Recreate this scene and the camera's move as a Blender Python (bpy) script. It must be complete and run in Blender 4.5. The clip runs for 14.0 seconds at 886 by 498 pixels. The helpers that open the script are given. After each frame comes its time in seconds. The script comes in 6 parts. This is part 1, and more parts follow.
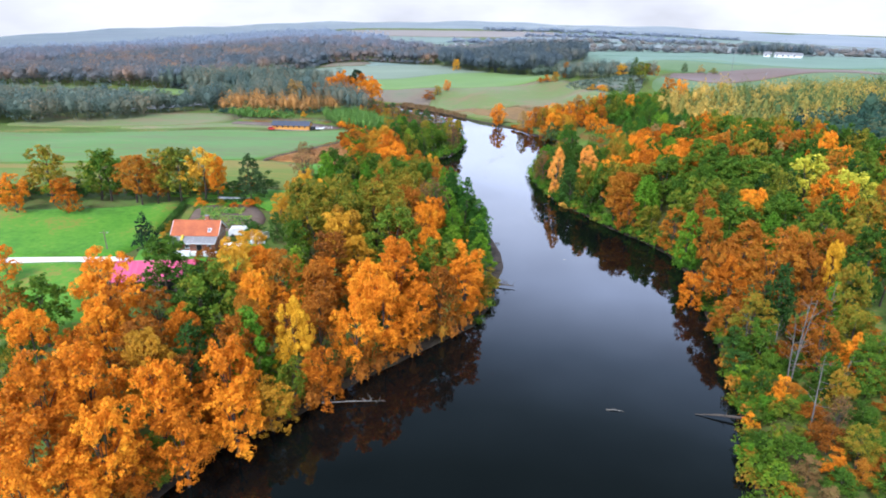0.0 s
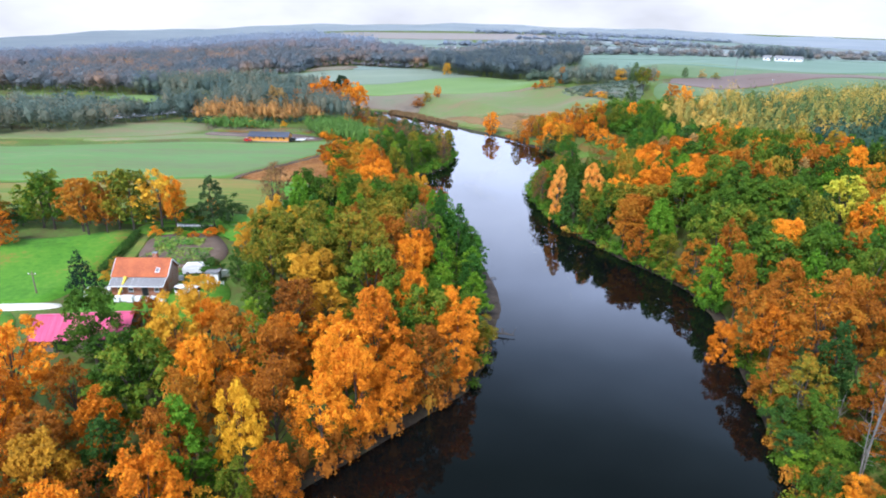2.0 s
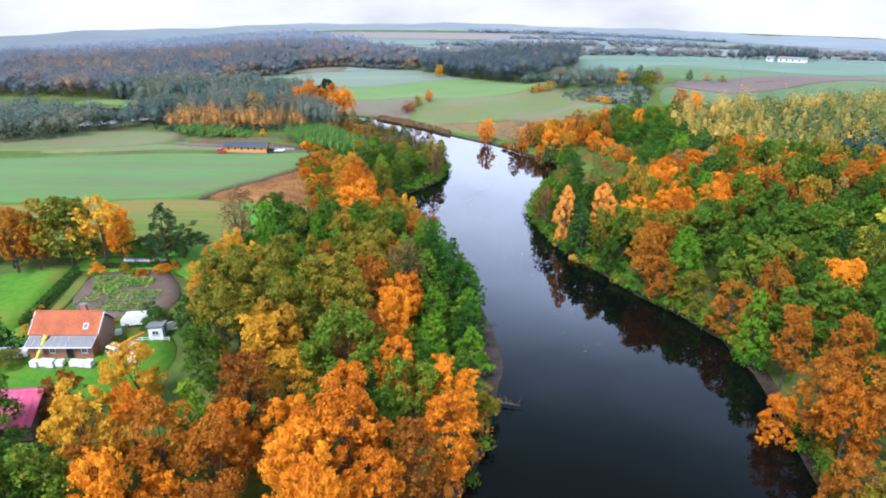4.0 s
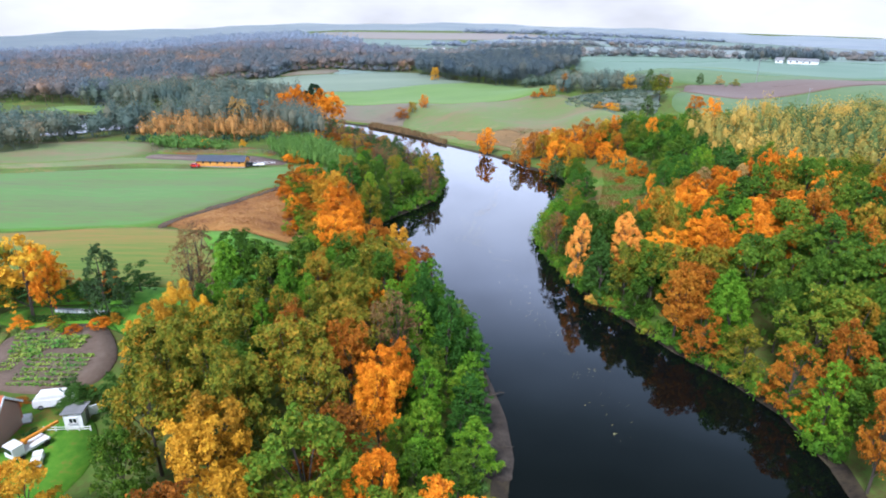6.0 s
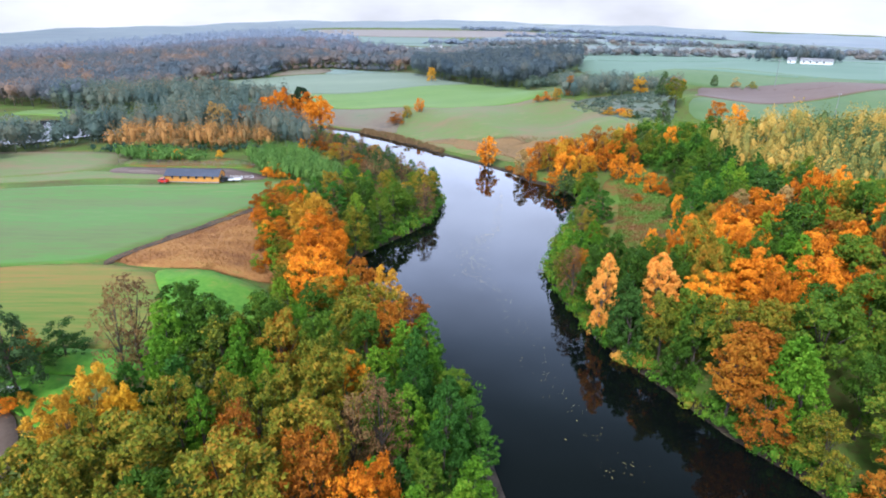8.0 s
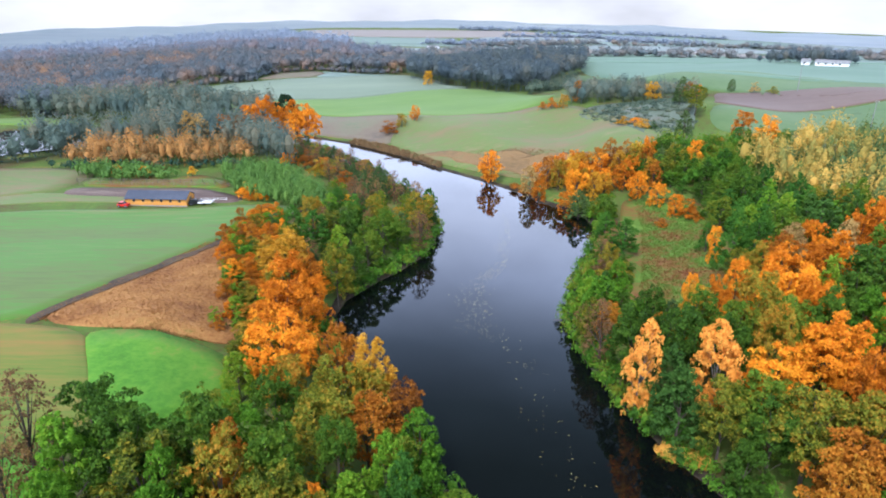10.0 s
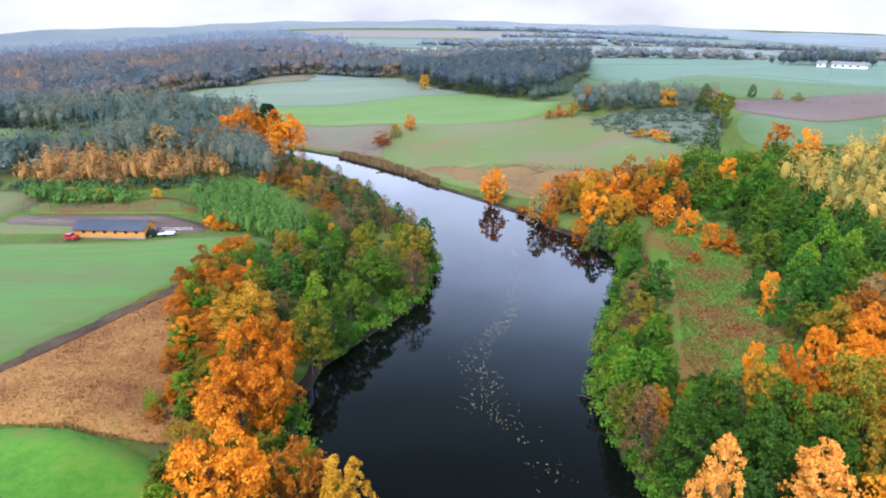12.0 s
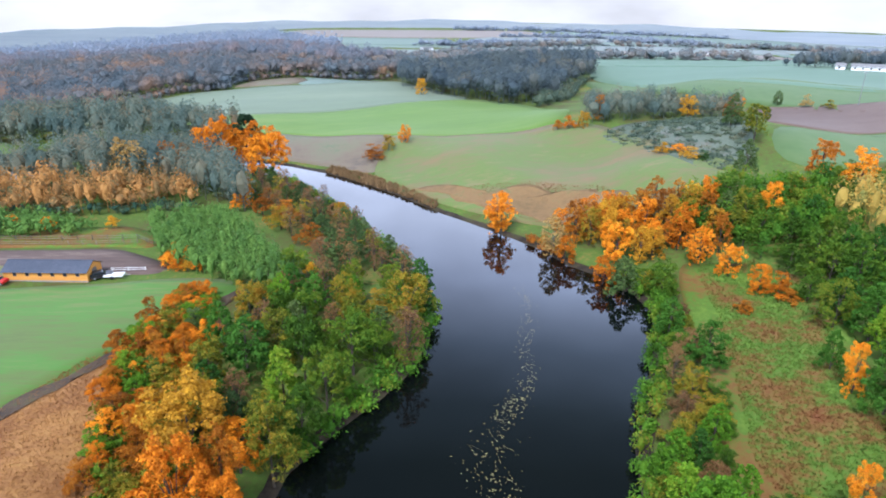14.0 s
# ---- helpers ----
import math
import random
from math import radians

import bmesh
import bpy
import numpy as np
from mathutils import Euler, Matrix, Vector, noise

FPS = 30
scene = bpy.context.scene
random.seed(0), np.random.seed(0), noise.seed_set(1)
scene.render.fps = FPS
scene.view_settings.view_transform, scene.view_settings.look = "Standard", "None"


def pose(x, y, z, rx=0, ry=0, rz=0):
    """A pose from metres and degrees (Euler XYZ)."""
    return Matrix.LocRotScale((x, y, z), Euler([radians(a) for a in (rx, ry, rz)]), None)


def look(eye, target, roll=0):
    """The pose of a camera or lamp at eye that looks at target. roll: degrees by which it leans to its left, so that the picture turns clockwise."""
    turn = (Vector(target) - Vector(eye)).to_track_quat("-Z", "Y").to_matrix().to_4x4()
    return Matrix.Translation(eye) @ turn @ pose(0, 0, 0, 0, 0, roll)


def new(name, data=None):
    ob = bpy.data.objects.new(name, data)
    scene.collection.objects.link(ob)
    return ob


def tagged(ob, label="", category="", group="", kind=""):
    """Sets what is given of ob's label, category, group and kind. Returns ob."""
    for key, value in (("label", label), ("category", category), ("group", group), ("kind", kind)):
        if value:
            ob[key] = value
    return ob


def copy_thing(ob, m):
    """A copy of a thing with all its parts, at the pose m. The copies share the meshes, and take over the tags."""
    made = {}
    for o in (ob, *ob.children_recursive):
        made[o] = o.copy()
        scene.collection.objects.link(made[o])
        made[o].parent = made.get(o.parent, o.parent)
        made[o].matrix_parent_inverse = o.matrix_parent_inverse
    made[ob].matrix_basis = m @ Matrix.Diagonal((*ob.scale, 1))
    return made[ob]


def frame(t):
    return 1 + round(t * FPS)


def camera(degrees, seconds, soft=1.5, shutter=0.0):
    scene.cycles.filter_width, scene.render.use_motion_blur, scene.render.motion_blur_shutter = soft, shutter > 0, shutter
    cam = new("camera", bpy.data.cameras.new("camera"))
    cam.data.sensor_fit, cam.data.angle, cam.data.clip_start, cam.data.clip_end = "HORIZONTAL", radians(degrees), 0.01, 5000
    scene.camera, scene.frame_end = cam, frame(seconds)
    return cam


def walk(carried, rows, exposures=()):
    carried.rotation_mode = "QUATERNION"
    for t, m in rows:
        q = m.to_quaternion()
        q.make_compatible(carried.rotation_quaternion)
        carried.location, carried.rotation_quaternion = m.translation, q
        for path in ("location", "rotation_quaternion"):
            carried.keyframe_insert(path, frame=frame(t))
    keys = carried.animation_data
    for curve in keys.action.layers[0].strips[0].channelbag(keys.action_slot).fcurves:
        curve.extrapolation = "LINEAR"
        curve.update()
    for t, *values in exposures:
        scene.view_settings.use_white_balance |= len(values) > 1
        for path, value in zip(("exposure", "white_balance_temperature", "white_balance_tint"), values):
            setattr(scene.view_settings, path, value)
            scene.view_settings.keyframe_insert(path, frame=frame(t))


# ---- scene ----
cam = camera(71.1, 14.0, soft=1.9)
PATH = [
    (0, (0.770, 0.193, 50.542), (0.757, 9.513, 46.916), 0.66),
    (0.5, (0.933, 4.811, 50.551), (0.918, 14.135, 46.937), 0.67),
    (1, (1.096, 9.471, 50.559), (1.113, 18.797, 46.950), 0.71),
    (1.5, (1.259, 14.208, 50.567), (1.335, 23.537, 46.967), 0.70),
    (2, (1.421, 19.016, 50.575), (1.535, 28.346, 46.979), 0.67),
    (2.5, (1.583, 23.884, 50.583), (1.732, 33.213, 46.985), 0.65),
    (3, (1.744, 28.810, 50.591), (1.924, 38.136, 46.986), 0.66),
    (4, (2.066, 38.837, 50.608), (2.286, 48.162, 47.002), 0.66),
    (5, (2.386, 49.080, 50.624), (2.638, 58.404, 47.019), 0.64),
    (6, (2.706, 59.520, 50.641), (2.977, 68.843, 47.034), 0.62),
    (6.5, (2.865, 64.809, 50.649), (3.145, 74.129, 47.034), 0.62),
    (7, (3.023, 70.142, 50.657), (3.315, 79.458, 47.033), 0.65),
    (7.5, (3.181, 75.515, 50.666), (3.482, 84.825, 47.028), 0.67),
    (8, (3.339, 80.927, 50.674), (3.654, 90.234, 47.029), 0.69),
    (8.5, (3.497, 86.376, 50.682), (3.821, 95.681, 47.033), 0.67),
    (9, (3.654, 91.860, 50.690), (3.988, 101.163, 47.038), 0.66),
    (10, (3.967, 102.922, 50.706), (4.318, 112.226, 47.056), 0.58),
    (11, (4.279, 114.096, 50.723), (4.648, 123.399, 47.074), 0.51),
    (11.5, (4.435, 119.720, 50.731), (4.813, 129.023, 47.082), 0.47),
    (12, (4.590, 125.366, 50.739), (4.980, 134.668, 47.088), 0.46),
    (12.5, (4.745, 131.031, 50.748), (5.143, 140.329, 47.090), 0.45),
    (13, (4.899, 136.714, 50.756), (5.309, 146.008, 47.088), 0.45),
    (13.5, (5.053, 142.414, 50.764), (5.473, 151.704, 47.086), 0.43),
    (14, (5.207, 148.124, 50.772), (5.635, 157.420, 47.111), 0.44),
]
walk(cam, [(t, look(eye, target, roll)) for t, eye, target, roll in PATH], [(0, 0.26, 5560, 16), (14, 0.26, 5560, 16)])

# ---- world, sun, exposure ----
world = bpy.data.worlds.new("overcast_sky")
scene.world = world
world.use_nodes = True
wn, wl = world.node_tree.nodes, world.node_tree.links
wn.clear()


def wnode(kind, **values):
    n = wn.new(kind)
    for key, value in values.items():
        n.inputs[key].default_value = value
    return n


sky = wn.new("ShaderNodeTexSky")
sky.sky_type = "NISHITA"
sky.sun_disc = False
sky.sun_elevation, sky.sun_rotation = radians(48), radians(200)
place = wn.new("ShaderNodeTexCoord")
parts = wn.new("ShaderNodeSeparateXYZ")
wl.new(place.outputs["Generated"], parts.inputs[0])
# the cloud cover: bright towards the horizon, greyer and bluer overhead
cover = wn.new("ShaderNodeValToRGB")
tones = ((0.0, (0.86, 0.84, 0.80)), (0.05, (0.86, 0.845, 0.82)), (0.11, (1.5, 1.56, 1.68)), (0.18, (2.7, 2.85, 3.2)), (0.32, (3.0, 3.25, 3.75)), (0.41, (2.55, 2.9, 3.6)), (0.50, (0.95, 1.2, 1.52)), (0.58, (0.32, 0.44, 0.51)), (0.65, (0.14, 0.20, 0.205)), (0.8, (0.14, 0.19, 0.195)), (1.0, (0.30, 0.33, 0.36)))
cover.color_ramp.elements[0].position, cover.color_ramp.elements[0].color = tones[0][0], (*tones[0][1], 1)
cover.color_ramp.elements[1].position, cover.color_ramp.elements[1].color = tones[-1][0], (*tones[-1][1], 1)
for at, rgb in tones[1:-1]:
    cover.color_ramp.elements.new(at).color = (*rgb, 1)
wl.new(parts.outputs["Z"], cover.inputs[0])
squash = wn.new("ShaderNodeMapping")
squash.inputs["Scale"].default_value = (1.0, 1.0, 2.6)
wl.new(place.outputs["Generated"], squash.inputs[0])
cloud = wnode("ShaderNodeTexNoise", Scale=2.6, Detail=5.0, Roughness=0.55)
wl.new(squash.outputs[0], cloud.inputs["Vector"])
contrast = wnode("ShaderNodeMapRange")
for key, value in (("From Min", 0.36), ("From Max", 0.66), ("To Min", 0.8), ("To Max", 1.22)):
    contrast.inputs[key].default_value = value
wl.new(cloud.outputs[0], contrast.inputs[0])
shade = wn.new("ShaderNodeVectorMath")
shade.operation = "SCALE"
wl.new(cover.outputs[0], shade.inputs[0])
wl.new(contrast.outputs[0], shade.inputs["Scale"])
veil = wn.new("ShaderNodeMix")
veil.data_type = "RGBA"
veil.inputs[0].default_value = 0.92
dim = wn.new("ShaderNodeVectorMath")
dim.operation = "SCALE"
dim.inputs["Scale"].default_value = 0.1
wl.new(sky.outputs[0], dim.inputs[0])
wl.new(dim.outputs[0], veil.inputs[6])
wl.new(shade.outputs[0], veil.inputs[7])
back = wnode("ShaderNodeBackground", Strength=1.0)
wl.new(veil.outputs[2], back.inputs[0])
out = wn.new("ShaderNodeOutputWorld")
wl.new(back.outputs[0], out.inputs[0])

sun = bpy.data.lights.new("sun", "SUN")
sun.energy, sun.angle, sun.color = 4.3, radians(16), (1.0, 0.955, 0.90)
new("sun", sun).matrix_world = look((-40, -60, 120), (0, 20, 0))


# ---- materials ----
def material(name, roughness=0.8):
    m = bpy.data.materials.new(name)
    m.use_nodes = True
    bsdf = m.node_tree.nodes["Principled BSDF"]
    bsdf.inputs["Roughness"].default_value = roughness
    bsdf.inputs["Specular IOR Level"].default_value = 0.25
    return m, m.node_tree.nodes, m.node_tree.links, bsdf


def ramp(nodes, stops):
    r = nodes.new("ShaderNodeValToRGB")
    e = r.color_ramp.elements
    e[0].position, e[0].color = stops[0][0], (*stops[0][1], 1)
    e[1].position, e[1].color = stops[-1][0], (*stops[-1][1], 1)
    for at, rgb in stops[1:-1]:
        e.new(at).color = (*rgb, 1)
    return r


def add(nodes, links, a, b, ka=1.0, kb=1.0):
    """a * ka + b * kb of two value sockets."""
    first, second = nodes.new("ShaderNodeMath"), nodes.new("ShaderNodeMath")
    first.operation, second.operation = "MULTIPLY", "MULTIPLY_ADD"
    links.new(a, first.inputs[0])
    first.inputs[1].default_value = ka
    links.new(b, second.inputs[0])
    second.inputs[1].default_value = kb
    links.new(first.outputs[0], second.inputs[2])
    return second.outputs[0]


def noise_of(nodes, links, scale, detail=3.0, vector=None, rough=0.6):
    n = nodes.new("ShaderNodeTexNoise")
    n.inputs["Scale"].default_value, n.inputs["Detail"].default_value, n.inputs["Roughness"].default_value = scale, detail, rough
    if vector:
        links.new(vector, n.inputs["Vector"])
    return n.outputs[0]


def bump(nodes, links, bsdf, source, strength, distance):
    b = nodes.new("ShaderNodeBump")
    b.inputs["Strength"].default_value, b.inputs["Distance"].default_value = strength, distance
    links.new(source, b.inputs["Height"])
    links.new(b.outputs[0], bsdf.inputs["Normal"])


def surface(name, stops, big=0.05, fine=1.2, roughness=0.9, relief=0.0, stretch=(1, 1, 1), sheen=0.0, turn=0.0, spread=1.0):
    """Ground, walls and paint: two scales of variation over a colour ramp."""
    m, nodes, links, bsdf = material(name, roughness)
    co = nodes.new("ShaderNodeTexCoord")
    mapping = nodes.new("ShaderNodeMapping")
    mapping.inputs["Scale"].default_value = stretch
    mapping.inputs["Rotation"].default_value = (0, 0, radians(turn))
    links.new(co.outputs["Object"], mapping.inputs[0])
    a = noise_of(nodes, links, big, 4, mapping.outputs[0])
    b = noise_of(nodes, links, fine, 5, mapping.outputs[0], 0.7)
    mixed = add(nodes, links, a, b, 0.6, 0.4)
    level = nodes.new("ShaderNodeMapRange")
    level.inputs["From Min"].default_value, level.inputs["From Max"].default_value = 0.5 - 0.22 / spread, 0.5 + 0.22 / spread
    links.new(mixed, level.inputs[0])
    r = ramp(nodes, stops)
    links.new(level.outputs[0], r.inputs[0])
    links.new(r.outputs[0], bsdf.inputs["Base Color"])
    # A slight sheen pales fields at grazing angles, imitating haze.
    if sheen:
        bsdf.inputs["Sheen Weight"].default_value, bsdf.inputs["Sheen Roughness"].default_value = sheen, 0.6
    if relief:
        bump(nodes, links, bsdf, b, 0.8, relief)
    return m


def foliage(name, stops, per_tree=0.45, tone=False, haze_sheen=0.0, patch=0.35, leaf=0.32, through_share=0.16):
    """Leaves: colour by tree, by clump and by leaf; light comes through them."""
    m, nodes, links, bsdf = material(name, 0.65)
    bsdf.inputs["Specular IOR Level"].default_value = 0.06
    # Bluish sheen made to imitate haze on far leaves; zero in every call.
    if haze_sheen:
        bsdf.inputs["Sheen Weight"].default_value, bsdf.inputs["Sheen Roughness"].default_value = haze_sheen, 0.7
        bsdf.inputs["Sheen Tint"].default_value = (0.80, 0.88, 1.0, 1)
    co, info, geo = nodes.new("ShaderNodeTexCoord"), nodes.new("ShaderNodeObjectInfo"), nodes.new("ShaderNodeNewGeometry")
    if tone:
        source = nodes.new("ShaderNodeAttribute")
        source.attribute_name = "tone"
        base = source.outputs["Fac"]
    else:
        base = info.outputs["Random"]
    clump = noise_of(nodes, links, patch, 3, co.outputs["Object"])
    one = add(nodes, links, base, geo.outputs["Random Per Island"], per_tree, leaf)
    two = add(nodes, links, one, clump, 1.0, 0.75)
    level = nodes.new("ShaderNodeMapRange")
    level.inputs["From Min"].default_value, level.inputs["From Max"].default_value = 0.17 + 0.5 * leaf, 0.55 + per_tree + 0.5 * leaf
    links.new(two, level.inputs[0])
    r = ramp(nodes, stops)
    links.new(level.outputs[0], r.inputs[0])
    links.new(r.outputs[0], bsdf.inputs["Base Color"])
    through_leaf = nodes.new("ShaderNodeBsdfTranslucent")
    links.new(r.outputs[0], through_leaf.inputs[0])
    mix = nodes.new("ShaderNodeMixShader")
    mix.inputs[0].default_value = through_share
    links.new(bsdf.outputs[0], mix.inputs[1])
    links.new(through_leaf.outputs[0], mix.inputs[2])
    links.new(mix.outputs[0], nodes["Material Output"].inputs[0])
    return m


def even(*colours):
    return [(i / (len(colours) - 1), c) for i, c in enumerate(colours)]


LEAVES = {
    "orange": foliage("orange_leaves", even((0.20, 0.058, 0.006), (0.50, 0.150, 0.008), (0.78, 0.270, 0.011), (0.88, 0.42, 0.020))),
    "rust": foliage("rust_leaves", even((0.085, 0.036, 0.009), (0.24, 0.082, 0.010), (0.42, 0.145, 0.012), (0.42, 0.21, 0.020))),
    "amber": foliage("amber_leaves", even((0.18, 0.11, 0.014), (0.42, 0.215, 0.016), (0.62, 0.32, 0.02), (0.68, 0.43, 0.03))),
    "yellow": foliage("yellow_leaves", even((0.40, 0.20, 0.012), (0.70, 0.38, 0.016), (0.84, 0.52, 0.03))),
    "green": foliage("green_leaves", even((0.022, 0.050, 0.008), (0.052, 0.115, 0.012), (0.100, 0.180, 0.014), (0.23, 0.22, 0.02))),
    "dark": foliage("dark_green_leaves", even((0.020, 0.048, 0.012), (0.042, 0.100, 0.018), (0.075, 0.155, 0.024))),
    "lime": foliage("lime_leaves", even((0.040, 0.095, 0.010), (0.078, 0.195, 0.012), (0.145, 0.29, 0.016), (0.27, 0.32, 0.025))),
    "olive": foliage("olive_leaves", even((0.030, 0.048, 0.009), (0.080, 0.110, 0.012), (0.190, 0.200, 0.016), (0.33, 0.21, 0.02), (0.46, 0.19, 0.016)), 0.3, False, 0, 0.5),
    "brown": foliage("thin_brown_leaves", even((0.085, 0.050, 0.026), (0.165, 0.092, 0.040), (0.25, 0.14, 0.052), (0.19, 0.15, 0.045))),
    "alder": foliage("alder_leaves", even((0.022, 0.062, 0.012), (0.046, 0.130, 0.016), (0.085, 0.20, 0.020))),
    "birch": foliage("birch_leaves", even((0.56, 0.21, 0.03), (0.78, 0.33, 0.045), (0.86, 0.46, 0.09))),
    "poplar": foliage("poplar_leaves", even((0.19, 0.22, 0.022), (0.45, 0.44, 0.035), (0.72, 0.60, 0.05))),
    "pale": foliage("faded_leaves", even((0.20, 0.13, 0.05), (0.40, 0.26, 0.08), (0.54, 0.35, 0.12))),
    "hornbeam": foliage("hornbeam_leaves", even((0.036, 0.064, 0.026), (0.065, 0.115, 0.034), (0.12, 0.16, 0.04))),
    "spruce": foliage("spruce_needles", even((0.008, 0.020, 0.012), (0.016, 0.036, 0.022), (0.028, 0.055, 0.030))),
    "pine": foliage("pine_needles", even((0.012, 0.028, 0.014), (0.022, 0.048, 0.022), (0.040, 0.070, 0.030))),
}
BARK = surface("bark", even((0.035, 0.028, 0.02), (0.075, 0.06, 0.045), (0.12, 0.10, 0.08)), 0.6, 6, 0.95, 0.02, (1, 1, 0.3))
PALE_BARK = surface("pale_bark", even((0.060, 0.052, 0.040), (0.150, 0.138, 0.115), (0.24, 0.222, 0.19)), 0.8, 5, 0.85, 0.01)
WOODLAND = {
    # Haze is put into these two colours: lightened, greyed, with softened shading.
    "far_green": foliage("hazed_green_wood", even((0.060, 0.090, 0.070), (0.090, 0.130, 0.090), (0.13, 0.165, 0.105), (0.20, 0.19, 0.11)), 0.6, True, 0, 0.35, 0.2, 0.35),
    "far_dark": foliage("hazed_dark_wood", even((0.078, 0.122, 0.112), (0.108, 0.156, 0.132), (0.148, 0.192, 0.148), (0.20, 0.205, 0.14), (0.30, 0.215, 0.12)), 0.45, True, 0, 0.05, 0.16, 0.35),
    # The next five leaf colours are paled and blued to imitate haze.
    "hill_trees": foliage("hazed_hill_wood", even((0.066, 0.093, 0.112), (0.078, 0.107, 0.123), (0.094, 0.122, 0.128), (0.120, 0.142, 0.132), (0.21, 0.175, 0.12)), 0.4, True, 0, 0.04, 0.12, 0.3),
    "wood_belt": foliage("hazed_rusty_wood", even((0.090, 0.122, 0.145), (0.112, 0.145, 0.162), (0.138, 0.160, 0.170), (0.18, 0.170, 0.160), (0.30, 0.20, 0.14), (0.40, 0.25, 0.13)), 0.22, True, 0, 0.026, 0.08, 0.3),
    "wood_ridge": foliage("hazed_ridge_wood", even((0.15, 0.185, 0.225), (0.175, 0.21, 0.245), (0.21, 0.22, 0.24), (0.27, 0.22, 0.21), (0.22, 0.23, 0.245)), 0.4, True, 0, 0.012, 0.08, 0.45),
    "wood_rim": foliage("hazed_rim_wood", even((0.24, 0.29, 0.355), (0.27, 0.315, 0.37), (0.31, 0.335, 0.375)), 0.4, True, 0, 0.008, 0.08, 0.45),
    "far_hedge": foliage("hazed_hedge_leaves", even((0.13, 0.17, 0.185), (0.17, 0.20, 0.205), (0.22, 0.215, 0.20), (0.30, 0.23, 0.17)), 0.7, True, 0, 0.03, 0.1, 0.4),
    "larch": foliage("larch_needles", even((0.10, 0.12, 0.055), (0.28, 0.16, 0.06), (0.48, 0.24, 0.07), (0.58, 0.32, 0.10)), 0.6, True),
    "young": foliage("young_alder_leaves", even((0.070, 0.145, 0.036), (0.105, 0.205, 0.042), (0.15, 0.255, 0.050)), 0.5, True),
    "birchwood": foliage("yellow_birch_wood_leaves", even((0.030, 0.070, 0.040), (0.055, 0.105, 0.045), (0.13, 0.18, 0.05), (0.36, 0.28, 0.06), (0.58, 0.35, 0.07), (0.62, 0.42, 0.09)), 0.36, True, 0, 0.022, 0.2),
    "thicket": foliage("thicket_leaves", even((0.040, 0.042, 0.010), (0.062, 0.125, 0.010), (0.105, 0.18, 0.012), (0.34, 0.15, 0.016), (0.52, 0.20, 0.018)), 0.8, True),
    "ember": foliage("orange_bush_leaves", even((0.09, 0.038, 0.010), (0.26, 0.092, 0.012), (0.46, 0.16, 0.016), (0.22, 0.17, 0.018)), 0.7, True),
    "leafy": foliage("green_bush_leaves", even((0.025, 0.055, 0.010), (0.052, 0.135, 0.012), (0.10, 0.22, 0.016), (0.22, 0.17, 0.02)), 0.7, True),
    "pinewood": foliage("pine_wood_needles", even((0.020, 0.048, 0.036), (0.034, 0.075, 0.050), (0.055, 0.105, 0.060), (0.13, 0.12, 0.05)), 0.7, True),
}
# Far field colours with haze mixed into the base colour.
HAZED_GREEN = surface("hazed_far_crop", even((0.145, 0.200, 0.165), (0.165, 0.220, 0.185), (0.185, 0.235, 0.20)), 0.008, 0.08, 0.95, 0, (0.25, 1.6, 1))
HAZED_TAN = surface("hazed_far_stubble", even((0.205, 0.185, 0.165), (0.23, 0.20, 0.175), (0.245, 0.22, 0.20)), 0.008, 0.08, 0.95, 0, (0.25, 1.6, 1))
HAZED_SAGE = surface("hazed_far_pasture", even((0.185, 0.220, 0.210), (0.21, 0.245, 0.23), (0.235, 0.26, 0.25)), 0.008, 0.08, 0.95, 0, (0.25, 1.6, 1))
KNOLL = surface("grey_green_knoll", even((0.075, 0.10, 0.070), (0.105, 0.135, 0.095), (0.13, 0.155, 0.12), (0.16, 0.145, 0.115)), 0.08, 0.6, 0.95, 0.15, spread=1.3)
LAND = surface("meadow_and_litter", even((0.090, 0.058, 0.022), (0.085, 0.098, 0.022), (0.078, 0.145, 0.020), (0.19, 0.15, 0.04)), 0.06, 1.1, 0.95, 0.08, spread=1.6)
LAWN = surface("bright_grass", even((0.052, 0.13, 0.010), (0.066, 0.200, 0.012), (0.10, 0.245, 0.016), (0.24, 0.17, 0.035)), 0.05, 0.9, 0.9, 0.05, spread=1.6)
WINTER_CROP = surface("winter_wheat", even((0.088, 0.125, 0.030), (0.104, 0.150, 0.033), (0.078, 0.190, 0.026), (0.145, 0.172, 0.048)), 0.03, 0.5, 0.9, 0.04, (0.25, 1.5, 1), 0.04, -22, 1.8)
STUBBLE = surface("tan_stubble", even((0.075, 0.150, 0.020), (0.125, 0.168, 0.028), (0.185, 0.165, 0.036), (0.26, 0.145, 0.042)), 0.06, 0.7, 0.95, 0.05, (0.15, 1.8, 1), 0.0, 8, 1.8)
WEDGE = surface("fresh_green_grass", even((0.048, 0.140, 0.012), (0.072, 0.205, 0.015), (0.11, 0.25, 0.020), (0.19, 0.22, 0.035)), 0.07, 0.9, 0.9, 0.08, spread=1.5)
DRY = surface("dry_reed_litter", even((0.12, 0.050, 0.018), (0.25, 0.115, 0.038), (0.38, 0.195, 0.062), (0.20, 0.17, 0.04)), 0.12, 1.6, 0.95, 0.12)
# Crop green with haze added to its colour: paler and bluer.
SAGE = surface("hazed_sage_crop", even((0.125, 0.165, 0.105), (0.15, 0.195, 0.125), (0.185, 0.23, 0.145)), 0.02, 0.2, 0.95, 0, (0.4, 1.6, 1), 0.04)
